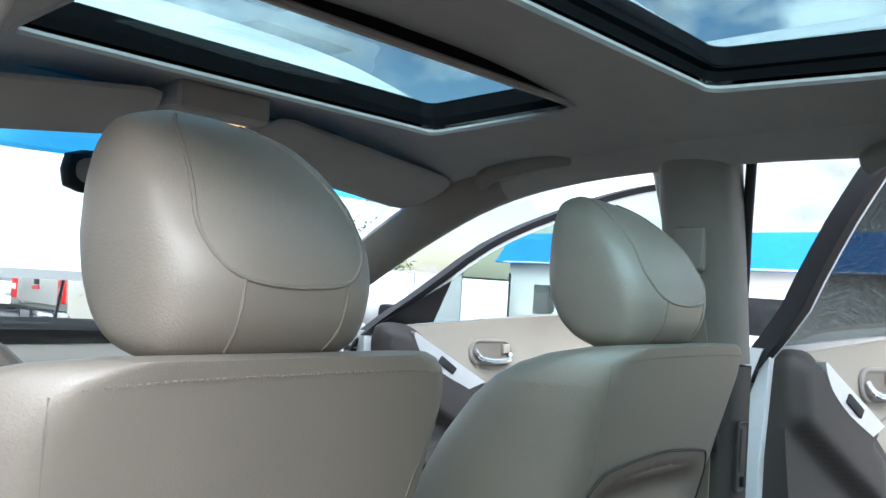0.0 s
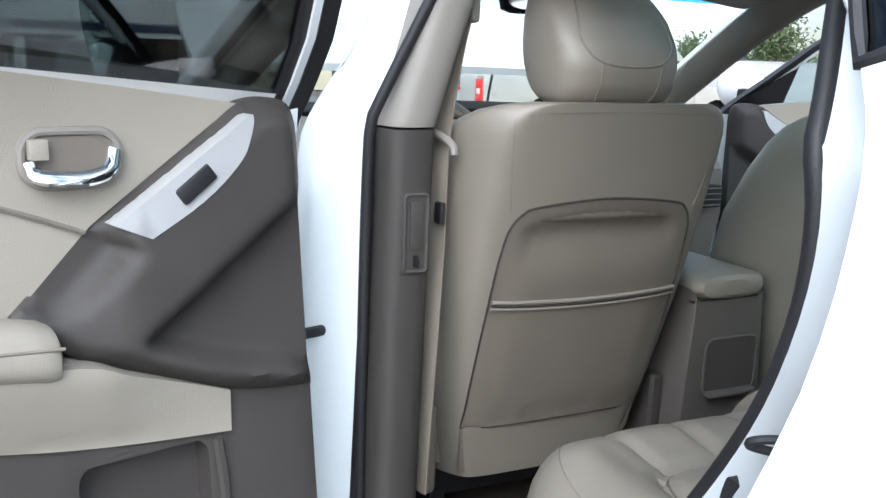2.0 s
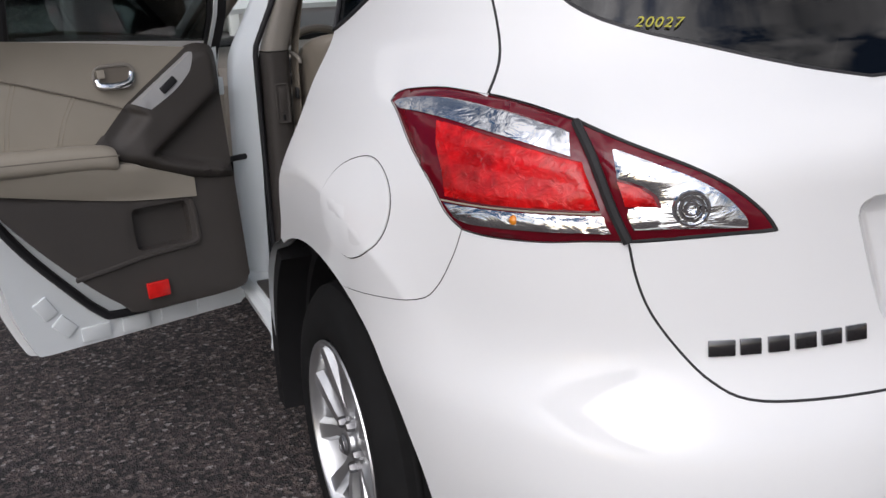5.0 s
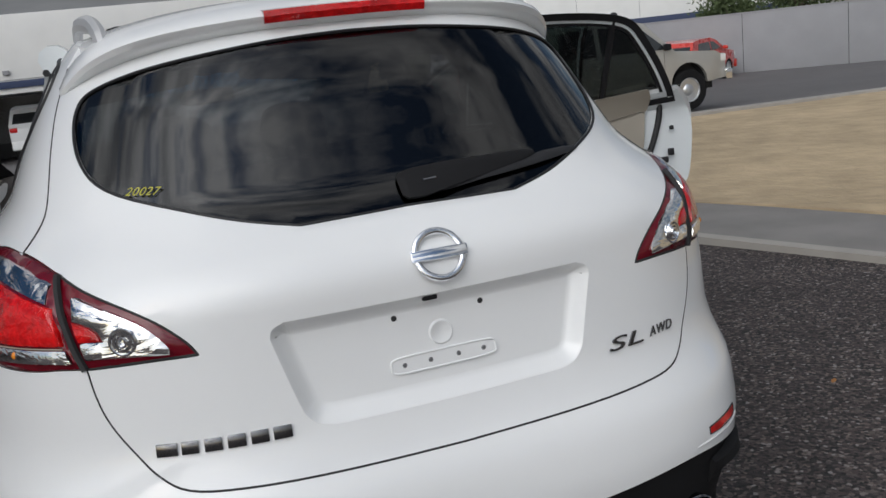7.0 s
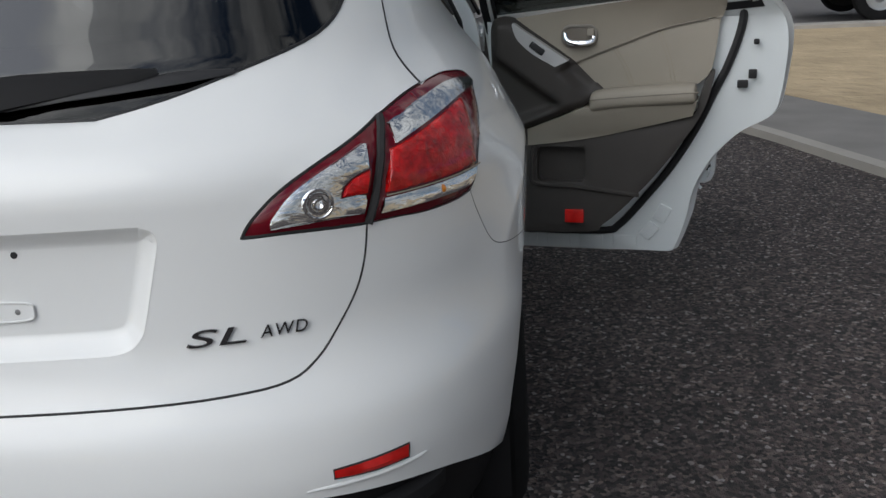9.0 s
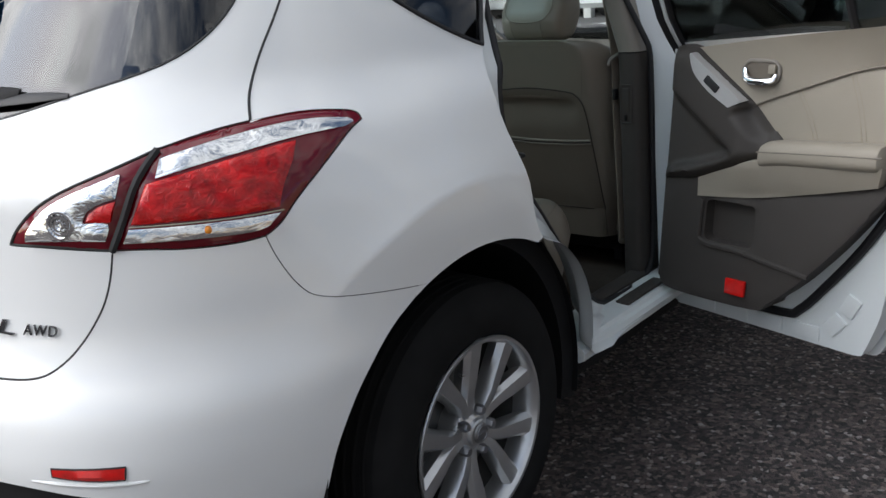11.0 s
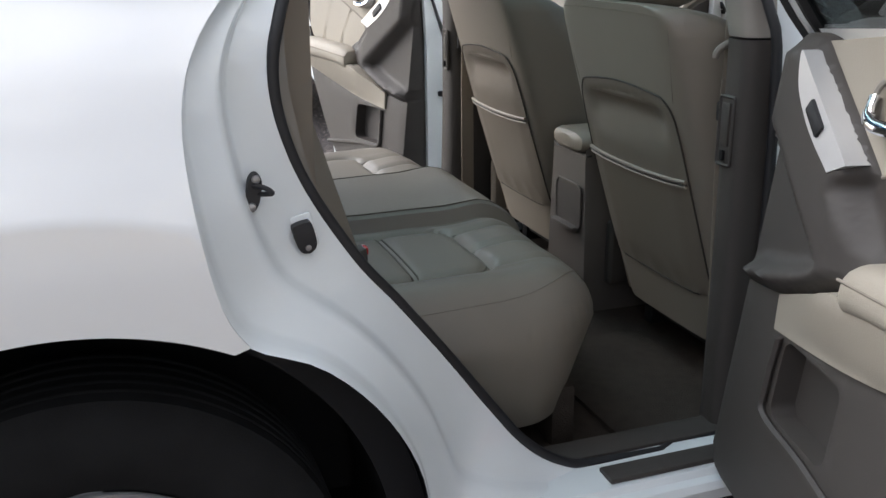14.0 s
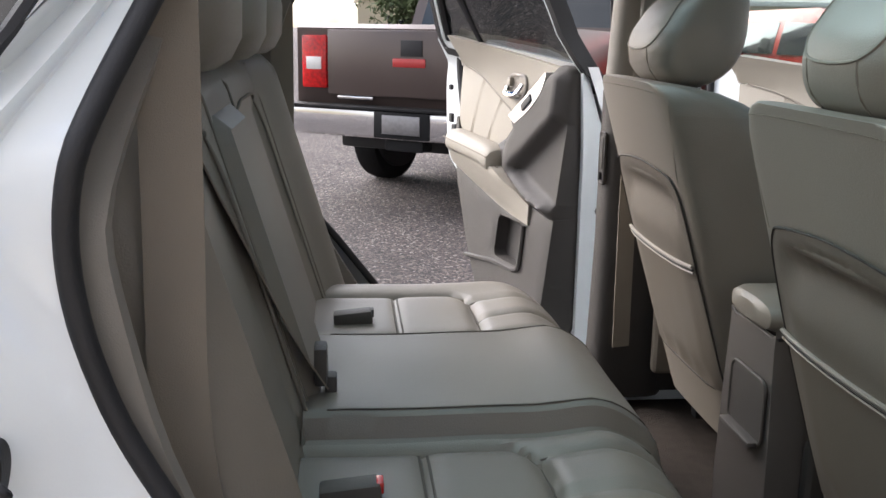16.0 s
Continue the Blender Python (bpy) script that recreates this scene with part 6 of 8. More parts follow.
for cx, wide in ((-0.36, 0.13), (0.0, 0.10), (0.36, 0.13)):
    rear_headrest(cx, wide)


def strap(pts, width, thick, across):
    """A flat belt along points."""
    a = Vector(across).normalized()
    rows = []
    P = curve2([Vector(p) for p in pts], False, 6)
    for i, p in enumerate(P):
        d = (P[min(i + 1, len(P) - 1)] - P[max(i - 1, 0)]).normalized()
        n = d.cross(a).normalized()
        rows.append([p + a * width / 2 + n * thick, p - a * width / 2 + n * thick, p - a * width / 2 - n * thick, p + a * width / 2 - n * thick])
    return loft(rows)


for xf in (None, MIR):
    part("rear_seat_belt", strap([(0.655, 0.372, 1.46), (0.680, 0.374, 1.30), (0.688, 0.372, 1.10), (0.688, 0.370, 0.94), (0.688, 0.385, 0.82), (0.686, 0.430, 0.70)], 0.049, 0.0012, (0, 1, 0)), BELT, car, "beige rear seat belt", xf=xf)
    part("front_seat_belt", strap([(0.608, 1.185, 1.32), (0.626, 1.188, 1.25), (0.655, 1.175, 1.10), (0.662, 1.170, 0.9), (0.676, 1.178, 0.50)], 0.046, 0.0012, (0.25, 1, 0)), BELT, car, "beige front seat belt", xf=xf)
    part("belt_anchor", box(0.610, 1.185, 1.318, 0.018, 0.058, 0.075, 0.008, 3), TAUPE2, car, xf=xf)
    part("belt_guide", tube(curve2([Vector((0.675, 1.19, 1.115)), Vector((0.662, 1.155, 1.105)), Vector((0.652, 1.138, 1.092)), Vector((0.650, 1.134, 1.078))], False, 4), 0.0065, 8), TAUPE2, car, xf=xf)
    part("belt_tongue", box(0.664, 1.150, 0.985, 0.010, 0.024, 0.035, 0.004), BLACK, car, xf=xf)
# middle belt across the backrest and buckles
part("middle_seat_belt", strap([rback(0.275, 1.235, -0.045), rback(0.262, 1.205, 0.004), rback(0.20, 1.0, 0.008), rback(0.135, 0.82, 0.012), rback(0.10, 0.72, 0.012)], 0.046, 0.0012, (1, 0.1, 0.3)), BELT, car, "beige middle seat belt")
part("belt_latch", join(box(0.10, 0.470, 0.760, 0.045, 0.02, 0.06, 0.006), box(0.090, 0.485, 0.715, 0.03, 0.018, 0.05, 0.005)), CONSOLE, car)
for x, y in ((0.385, 0.52), (-0.33, 0.53)):
    bk = part("belt_buckle", box(x, y - 0.008, 0.696, 0.036, 0.076, 0.028, 0.006, 2, Matrix.Rotation(radians(6), 4, "X")), CONSOLE, car, "dark belt buckle with its button")
    part("buckle_button", box(x, y + 0.028, 0.706, 0.024, 0.010, 0.016, 0.003), RED if x > 0.2 else CONSOLE, bk)

# centre console
cons = []
for y, hw, zt in ((1.190, 0.086, 0.775), (1.200, 0.092, 0.785), (1.30, 0.094, 0.790), (1.55, 0.094, 0.780), (1.75, 0.10, 0.72), (2.05, 0.115, 0.78)):
    cons.append([Vector((-hw * 1.05, y, 0.33)), Vector((-hw, y, zt - 0.02)), Vector((-hw + 0.015, y, zt)), Vector((hw - 0.015, y, zt)), Vector((hw, y, zt - 0.02)), Vector((hw * 1.05, y, 0.33))])
console = part("centre_console", loft([curve2(r, True, 3) for r in cons]), CONSOLE, car, "taupe centre console with lidded box")
lid = []
for y, e in ((1.165, 0.55), (1.172, 0.85), (1.19, 1.0), (1.35, 1.02), (1.50, 1.0), (1.52, 0.8)):
    lid.append([Vector((a * e, y + 0.012, 0.806 + b * e)) for a, b in squircle(0.090, 0.027, 24, 3.0)])
part("console_lid", loft(lid), LEATHER, console, "leather console lid")
part("console_gap", box(0, 1.198, 0.779, 0.186, 0.012, 0.005), BLACK, console)
part("console_cup_recess", slab([rrect(-0.055, 0.078, 0.585, 0.700, 0.02)], lambda x, z: Vector((x, 1.186, z)), lambda x, z: Vector((x, 1.20, z)), 0.1), TAUPE, console)
part("console_cup_frame", join(tube([Vector((x, 1.186, z)) for x, z in rrect(-0.055, 0.078, 0.585, 0.700, 0.02)], 0.0028, 8, True), box(0.01, 1.178, 0.588, 0.120, 0.022, 0.010, 0.004)), CONSOLE, console)

# floor
part("floor_carpet", slab([rrect(-0.79, 0.79, 0.50, 2.45, 0.05)], lambda x, y: Vector((x, y, 0.330 + 0.06 * math.exp(-((x / 0.14) ** 4)))), lambda x, y: Vector((x, y, 0.29)), 0.06), CARPET, car, "brown grey carpet")
for s in (-1, 1):
    part("floor_mat", slab([rrect(s * 0.42 - 0.24, s * 0.42 + 0.24, 0.99, 1.30, 0.05)], lambda x, y: Vector((x, y, 0.342)), lambda x, y: Vector((x, y, 0.333)), 0.1), CARPET, car, "dark carpet floor mat")


# inner pillar trims
def inner_pillar(z0, z1, n, lightness, name, label):
    rows = []
    for z in np.linspace(z0, z1, n):
        xo = 0.745 - 0.02 * (z - 0.4) - 0.28 * max(0.0, z - 1.12)
        lean = -0.03 * max(0.0, z - 1.10)
        w = 0.02 * max(0, 0.75 - z)
        rows.append([Vector((xo + 0.03, 1.140 + lean - w, z)), Vector((xo - 0.005, 1.120 + lean - w, z)), Vector((xo - 0.045, 1.135 + lean, z)), Vector((xo - 0.055, 1.20 + lean, z)), Vector((xo - 0.045, 1.285 + lean * 0.5 - 0.04 * (z > 1.12), z)), Vector((xo + 0.03, 1.30 + lean * 0.4 - 0.04 * (z > 1.12), z))])
    for xf in (None, MIR):
        part(name, loft([curve2(r, True, 3) for r in rows]), lightness, car, label, xf=xf, sharp=60)


inner_pillar(0.36, 1.118, 20, TAUPE, "b_pillar_lower_trim", "taupe lower pillar trim")
inner_pillar(1.122, 1.52, 12, TAUPE2, "b_pillar_upper_trim", "light taupe upper pillar trim")
for xf in (None, MIR):
    vent = part("pillar_vent", tube([Vector((x, 1.1185, z)) for x, z in rrect(0.700, 0.738, 0.900, 1.020, 0.006)], 0.0035, 6, True), TAUPE, car, "taupe pillar air vent", xf=xf)
    part("vent_mouth", slab([rrect(0.702, 0.736, 0.902, 1.018, 0.005)], lambda x, z: Vector((x, 1.1175, z)), lambda x, z: Vector((x, 1.128, z)), 0.1), TAUPE, vent, xf=xf)
    part("vent_panel", box(0.719, 1.1170, 0.972, 0.022, 0.005, 0.076, 0.002, 2), TAUPE, vent, xf=xf)
    part("vent_thumbwheel", box(0.719, 1.1155, 0.917, 0.008, 0.008, 0.018, 0.002, 2), TRIMBLACK, vent, xf=xf)
    # side trim behind the seats and quarter trim
    qx = 0.0 if xf is None else -0.034
    qt = [tuple(p) for p in curve2([(0.56, 0.60), (0.47, 0.76), (0.39, 0.90), (0.352, 1.04), (0.345, 1.14), (0.385, 1.28), (0.46, 1.42), (0.56, 1.53), (0.30, 1.54), (0.10, 1.50), (-0.02, 1.40), (-0.04, 1.1), (-0.02, 0.93), (0.20, 0.88), (0.38, 0.76), (0.50, 0.60)], True, 4)]
    part("quarter_trim", slab([qt, [(0.30, 1.25), (0.40, 1.40), (0.44, 1.50), (0.20, 1.50), (0.06, 1.46), (0.07, 1.40), (0.18, 1.31)]], lambda y, z: Vector((min(0.762 + qx, side_x(y, z) - 0.11), y, z)), lambda y, z: Vector((min(0.782 + qx, side_x(y, z) - 0.095), y, z)), 0.06, True), TAUPE2, car, "light taupe quarter trim", xf=xf)
    part("front_kick_trim", box(0.715, 1.80, 0.45, 0.03, 1.1, 0.16, 0.01), TAUPE, car, xf=xf)
    # windscreen pillar trim and grab handles
    rail_ring = [(-0.085, -0.025), (-0.078, -0.065), (-0.050, -0.104), (-0.015, -0.112), (0.003, -0.085), (-0.002, -0.03)]
    trim_rows = [[p + Vector((a, 0, b)) for a, b in [tuple(q) for q in curve2(rail_ring, True, 3)]] for p in cant_pts(0, 0)]
    part("a_pillar_trim", loft(trim_rows[19:]), TAUPE2, car, "light taupe windscreen pillar trim", xf=xf)
    part("cant_trim", loft(trim_rows[:20]), HEADLINER, car, xf=xf)
    for y0 in (1.43, 0.70):
        gx, gz = 0.560, 1.478 if y0 > 1 else 1.492
        gh = [Vector((gx + 0.012, y0 - 0.02, gz + 0.004)), Vector((gx - 0.004, y0 + 0.01, gz)), Vector((gx - 0.008, y0 + 0.06, gz - 0.006)), Vector((gx - 0.006, y0 + 0.13, gz - 0.020)), Vector((gx, y0 + 0.17, gz - 0.032)), Vector((gx + 0.015, y0 + 0.19, gz - 0.040))]
        part("grab_handle", tube(curve2(gh, False, 5), 0.0150, 10, flat=1.3), TAUPE2, car, "grey grab handle", xf=xf)

# headliner with two framed openings
def lin(drop):
    return lambda u, y: Vector((u * roof_half(y), y, pane_z(u * roof_half(y), y, drop) - 0.05 * max(0.0, y - 1.62)))


HL1, HL2 = rrect(-0.70, 0.70, 1.290, 1.610, 0.04), rrect(-0.70, 0.70, 0.26, 1.075, 0.04)
hl_loop = [(-1.06, -0.12)] + [(u, -0.12) for u in np.linspace(-0.9, 0.9, 15)] + [(1.06, y) for y in np.linspace(-0.12, 1.86, 28)] + [(u, 1.86) for u in np.linspace(0.9, -0.9, 15)] + [(-1.06, y) for y in np.linspace(1.86, -0.12, 28)][:-1]
part("headliner", slab([hl_loop, HL1, HL2], lin(0.075), lin(0.060), 0.06, True), HEADLINER, car, "grey cloth headliner")
for hl, sn in ((HL1, SUN1), (HL2, SUN2)):
    # black frame rising from the lining's lip out to the glass
    mid = [((p[0] * 0.35 + q[0] * 0.65), (p[1] * 0.35 + q[1] * 0.65)) for p, q in zip(hl, sn)]
    rows = [[lin(0.066)(*p) for p in hl], [lin(0.045)(*p) for p in hl], [lin(0.038)(*p) for p in mid], [pane_fn(0.012)(*p) for p in sn]]
    bm = bmesh.new()
    vs = [[bm.verts.new(p) for p in r] for r in rows]
    for a, b in zip(vs, vs[1:]):
        for k in range(len(hl)):
            bm.faces.new([a[k], a[(k + 1) % len(hl)], b[(k + 1) % len(hl)], b[k]])
    part("sunroof_frame", bm, FRAMEBLACK, car, "black sunroof frame")
    part("sunroof_edge", tube([lin(0.072)(*p) for p in hl], 0.006, 6, True), HEADLINER, car)

# visors, mirror, overhead lamp
for s in (-1, 1):
    v = []
    for x, e in ((0.10, 0.5), (0.115, 0.9), (0.14, 1.0), (0.54, 1.0), (0.565, 0.9), (0.58, 0.5)):
        v.append([Vector((s * x, 1.765 + a * e, 1.464 - 0.34 * (a * e) + b * e - 0.06 * (x / 0.6) ** 2)) for a, b in squircle(0.078, 0.011, 20, 3)])
    vis = part("sun_visor", loft(v), HEADLINER, car, "grey cloth sun visor folded up")
    part("visor_label", slab([rrect(s * 0.36 - 0.07, s * 0.36 + 0.07, 1.70, 1.735, 0.004)], lambda x, y: Vector((x, y, 1.4515 + 0.34 * (1.765 - y) - 0.06 * (x / 0.6) ** 2)), lambda x, y: Vector((x, y, 1.457 + 0.34 * (1.765 - y) - 0.06 * (x / 0.6) ** 2)), 0.1, True), LEATHER, vis)
mm_ = []
for z, e in ((-0.034, 0.75), (-0.026, 0.95), (0.0, 1.0), (0.026, 0.95), (0.034, 0.75)):
    mm_.append([Vector((-0.035 + a * e, 1.895 + b * e, 1.374 + z)) for a, b in squircle(0.125, 0.022, 24, 3.5)])
mir = part("rear_view_mirror", loft(mm_), TRIMBLACK, car, "black rear view mirror")
part("mirror_stalk", tube([(-0.02, 1.91, 1.40), (-0.01, 1.95, 1.44), (0.0, 1.93, 1.485)], 0.006, 8), TRIMBLACK, mir)
part("mirror_face", slab([squircle(0.112, 0.026, 28, 3.5)], lambda a, b: Vector((-0.035 + a, 1.8725, 1.374 + b)), lambda a, b: Vector((-0.035 + a, 1.880, 1.374 + b)), 0.2), MIRROR, mir)
over = part("overhead_console", box(0, 1.77, 1.495, 0.18, 0.16, 0.05, 0.015, 3), HEADLINER, car, "grey overhead console with reading lamps")
LAMPON = bpy.data.materials.new("warm_reading_lamp")
LAMPON.use_nodes = True
LAMPON.node_tree.nodes["Principled BSDF"].inputs["Base Color"].default_value = (0.9, 0.6, 0.25, 1)
LAMPON.node_tree.nodes["Principled BSDF"].inputs["Emission Color"].default_value = (1.0, 0.62, 0.25, 1)
LAMPON.node_tree.nodes["Principled BSDF"].inputs["Emission Strength"].default_value = 0.5
for s in (-1, 1):
    part("reading_lamp", box(s * 0.05, 1.745, 1.471, 0.042, 0.022, 0.008, 0.003), LAMPON, over, "lit amber reading lamp")

# dashboard, steering wheel
dash = []
for x in np.linspace(-0.74, 0.74, 25):
    k = 0.02 * (abs(x) / 0.74) ** 2
    hump = 0.05 * math.exp(-(((x + 0.38) / 0.17) ** 4))
    dash.append([Vector((x, 2.06 + k, 0.62)), Vector((x, 2.02 + k, 0.78)), Vector((x, 2.03 + k, 0.92 + hump * 0.6)), Vector((x, 2.09 + k, 0.985 + hump)), Vector((x, 2.22, 1.005 + hump * 0.6)), Vector((x, 2.48, 1.055)), Vector((x, 2.50, 0.60))])
dashb = part("dashboard", loft(dash), DASH, car, "taupe dashboard")
part("instrument_panel", box(-0.38, 2.045, 0.955, 0.30, 0.05, 0.11, 0.02), BLACK, dashb)
part("centre_screen", box(0.0, 2.015, 0.92, 0.24, 0.03, 0.12, 0.01), BLACK, dashb)
for x in (-0.66, -0.1, 0.1, 0.66):
    v = part("air_vent", box(x, 2.02, 0.84, 0.10, 0.03, 0.07, 0.008), BLACK, dashb)
    for k in range(4):
        part("vent_slat", box(x, 2.004, 0.815 + 0.017 * k, 0.09, 0.006, 0.003), TAUPE2, v)
wc, wt = Vector((-0.383, 1.80, 0.965)), Matrix.Rotation(radians(-26), 4, "X")
wheel_pts = [wc + wt @ Vector((0.185 * math.cos(a), 0, 0.185 * math.sin(a))) for a in np.linspace(0, 2 * math.pi, 49)[:-1]]
sw_ = part("steering_wheel", tube(wheel_pts, 0.0165, 10, True), LEATHER, car, "beige leather steering wheel")
hubm = box(0, 0, 0, 0.16, 0.06, 0.13, 0.03, 3)
part("steering_hub", hubm, TAUPE, sw_, xf=Matrix.Translation(wc + Vector((0, 0.02, 0))) @ wt)
for a in (0, 180, 250, 290):
    e = wc + wt @ Vector((0.178 * math.cos(radians(a)), 0, 0.178 * math.sin(radians(a))))
    part("steering_spoke", tube([wc, e], 0.016, 8, flat=0.6), TAUPE2 if a > 200 else TAUPE, sw_)
part("steering_column", tube([wc + Vector((0, 0.03, -0.01)), (-0.383, 2.08, 0.86)], 0.05, 12), TAUPE, dashb)
# load floor and tailgate lining
part("load_floor", box(0, -0.16, 0.70, 1.08, 0.95, 0.03, 0.01), CARPET, car, "grey load floor")
part("tailgate_lining", slab([squeeze(both(grow([(0.0, 0.74), (0.40, 0.75), (0.55, 0.87), (0.60, 1.0), (0.70, 1.19), (0.55, 1.215), (0.3, 1.17), (0.0, 1.165)], 3)), 0.0)], lambda f, z: skin(f, z, -0.055), lambda f, z: skin(f, z, -0.07), 0.08), TAUPE, car)

# ---- the car: badges, wiper, exhaust ----
def seat_on_skin(f, z, out=0.0):
    """A frame on the skin: x along the car's tail to the right, y up it, z outwards."""
    p = skin(f, z, out)
    u = (skin(f + 0.004, z, out) - skin(f - 0.004, z, out)).normalized()
    v = (skin(f, z + 0.006, out) - skin(f, z - 0.006, out)).normalized()
    n = u.cross(v).normalized()
    v = n.cross(u)
    return Matrix(((u.x, v.x, n.x, p.x), (u.y, v.y, n.y, p.y), (u.z, v.z, n.z, p.z), (0, 0, 0, 1)))


def lettering(body, size, depth, shear=0.0, space=1.0):
    """Words in the built-in font as a mesh, centred, facing +z."""
    cu = bpy.data.curves.new("words", "FONT")
    cu.body, cu.size, cu.extrude, cu.shear, cu.space_character = body, size, depth, shear, space
    cu.align_x, cu.align_y = "CENTER", "CENTER"
    ob = bpy.data.objects.new("words", cu)
    me = bpy.data.meshes.new_from_object(ob)
    bm = bmesh.new()
    bm.from_mesh(me)
    bpy.data.objects.remove(ob)
    bpy.data.curves.remove(cu)
    bpy.data.meshes.remove(me)
    return bm


DARKCHROME = mat("dark_chrome_badge", (0.20, 0.20, 0.21), 0.15, 1.0, 0, 0.1, 60)
em = seat_on_skin(0.008, 1.088, 0.004) @ Matrix.Diagonal((1.05, 1.05, 1, 1))
badge = part("tailgate_badge", tube([Vector((0.046 * math.cos(a), 0.046 * math.sin(a), 0)) for a in np.linspace(0, 2 * math.pi, 49)[:-1]], 0.0068, 10, True), CHROME, car, "round chrome badge with a plain bar", xf=em)
part("badge_bar", box(0, 0, 0.004, 0.112, 0.022, 0.009, 0.003), CHROME, badge, xf=em)
# model name as plain bars, six of them
fa, fb = math.atan2(0.553, YC + 0.748), math.atan2(0.333, YC + 0.81)
for k, w in enumerate((0.040, 0.032, 0.033, 0.034, 0.033, 0.035)):
    t = k / 5
    part("name_bar", box(0, 0, 0.002, w, 0.024, 0.005, 0.0015), DARKCHROME, car, "dark chrome model name bar" if k == 0 else "", xf=seat_on_skin(-(fa + (fb - fa) * (0.04 + 0.92 * t)), 0.811 + 0.002 * t, 0.001))
fs = math.atan2(0.392, YC + 0.79)
part("trim_badge", lettering("SL", 0.050, 0.002, 0.25, 1.05), DARKCHROME, car, "chrome letters SL", smooth=False, xf=seat_on_skin(fs + 0.010, 0.822, 0.003) @ Matrix.Diagonal((2.1, 0.82, 1, 1)))
fw_ = math.atan2(0.510, YC + 0.755)
part("drive_badge", lettering("AWD", 0.030, 0.0015, 0.25, 1.15), DARKCHROME, car, "small chrome letters AWD", smooth=False, xf=seat_on_skin(fw_, 0.822, 0.003))
# plate recess: bolt holes, boss, slotted bracket, lock button
for s in (-1, 1):
    part("plate_hole", lathe([(0.0, 0.0012), (0.005, 0.001), (0.006, 0.0)], 14), GAP, car, xf=seat_on_skin(s * 0.0835, 0.973, -0.0265) @ Matrix.Rotation(radians(-90), 4, "Y"))
boss = lathe([(0.0, 0.0022), (0.018, 0.0022), (0.020, 0.0035), (0.023, 0.0035), (0.026, 0.0)], 32)
part("plate_boss", boss, PAINT, car, xf=seat_on_skin(0.0, 0.928, -0.027) @ Matrix.Rotation(radians(-90), 4, "Y"))
brk = slab([squircle(0.112, 0.0165, 40, 6)], lambda a, b: Vector((a, b, 0.0035)), lambda a, b: Vector((a, b, -0.002)), 0.05)
br = part("plate_bracket", brk, PAINT, car, "white slotted plate bracket", xf=seat_on_skin(0.0, 0.878, -0.027))
part("bracket_rim", tube([Vector((a, b, 0.0035)) for a, b in squircle(0.112, 0.0165, 40, 6)], 0.0022, 6, True), PAINT, br, xf=seat_on_skin(0.0, 0.878, -0.027))
for a in (-0.085, -0.03, 0.03, 0.085):
    part("bracket_hole", lathe([(0.0, 0.0045), (0.0045, 0.0042), (0.0055, 0.003)], 12), STEEL, br, xf=seat_on_skin(0.0, 0.878, -0.027) @ Matrix.Translation((a, 0, 0)) @ Matrix.Rotation(radians(-90), 4, "Y"))
part("reversing_camera", box(-0.020, -0.792, 1.006, 0.030, 0.020, 0.010, 0.003), TRIMBLACK, car, "small black reversing camera")

# rear wiper: pivot cover, arm and blade
def wiper_ring(f, top, low, rise, cut=0.30):
    """A section of the wiper: flat against the glass, its back rounded off."""
    h = top - low
    return [skin(f, low, 0.004), skin(f, low + cut * 0.3 * h, rise * 0.75), skin(f, low + 0.40 * h, rise), skin(f, top - 0.22 * h, rise * 0.95), skin(f, top, rise * 0.55), skin(f, top, 0.004)]


def spread(knots, n):
    us, *cols = zip(*knots)
    return [(u, *[float(np.interp(u, us, c)) for c in cols]) for u in np.linspace(us[0], us[-1], n)]


ARM = [(-0.012, 1.226, 1.192, 0.014), (-0.004, 1.235, 1.185, 0.022), (0.03, 1.241, 1.184, 0.026), (0.10, 1.244, 1.194, 0.024), (0.20, 1.244, 1.208, 0.019), (0.30, 1.242, 1.221, 0.014), (0.335, 1.239, 1.228, 0.010)]
wiper = part("rear_wiper", loft([wiper_ring(*k) for k in spread(ARM, 40)]), TRIMBLACK, car, "black rear wiper with its arm cover")
BLADE = [(0.08, 1.205, 1.190, 0.010), (0.18, 1.214, 1.200, 0.013), (0.30, 1.224, 1.208, 0.013), (0.36, 1.232, 1.212, 0.013), (0.42, 1.232, 1.217, 0.011), (0.462, 1.229, 1.221, 0.008)]
part("wiper_blade", loft([wiper_ring(*k) for k in spread(BLADE, 40)]), BLACK, wiper)
part("wiper_slot", tube([skin(f, 1.218 + 0.05 * (f - 0.03), 0.0255) for f in (0.04, 0.055, 0.07)], 0.0018, 6), STEEL, wiper)
# stock number in yellow marker on the glass
part("marker_writing", lettering("20027", 0.027, 0.0003, 0.3, 1.1), INK, car, "yellow handwritten marker digits", smooth=False, xf=seat_on_skin(-math.atan2(0.520, YC + 0.55), 1.262, 0.0015) @ Matrix.Rotation(radians(-3), 4, "Z"))
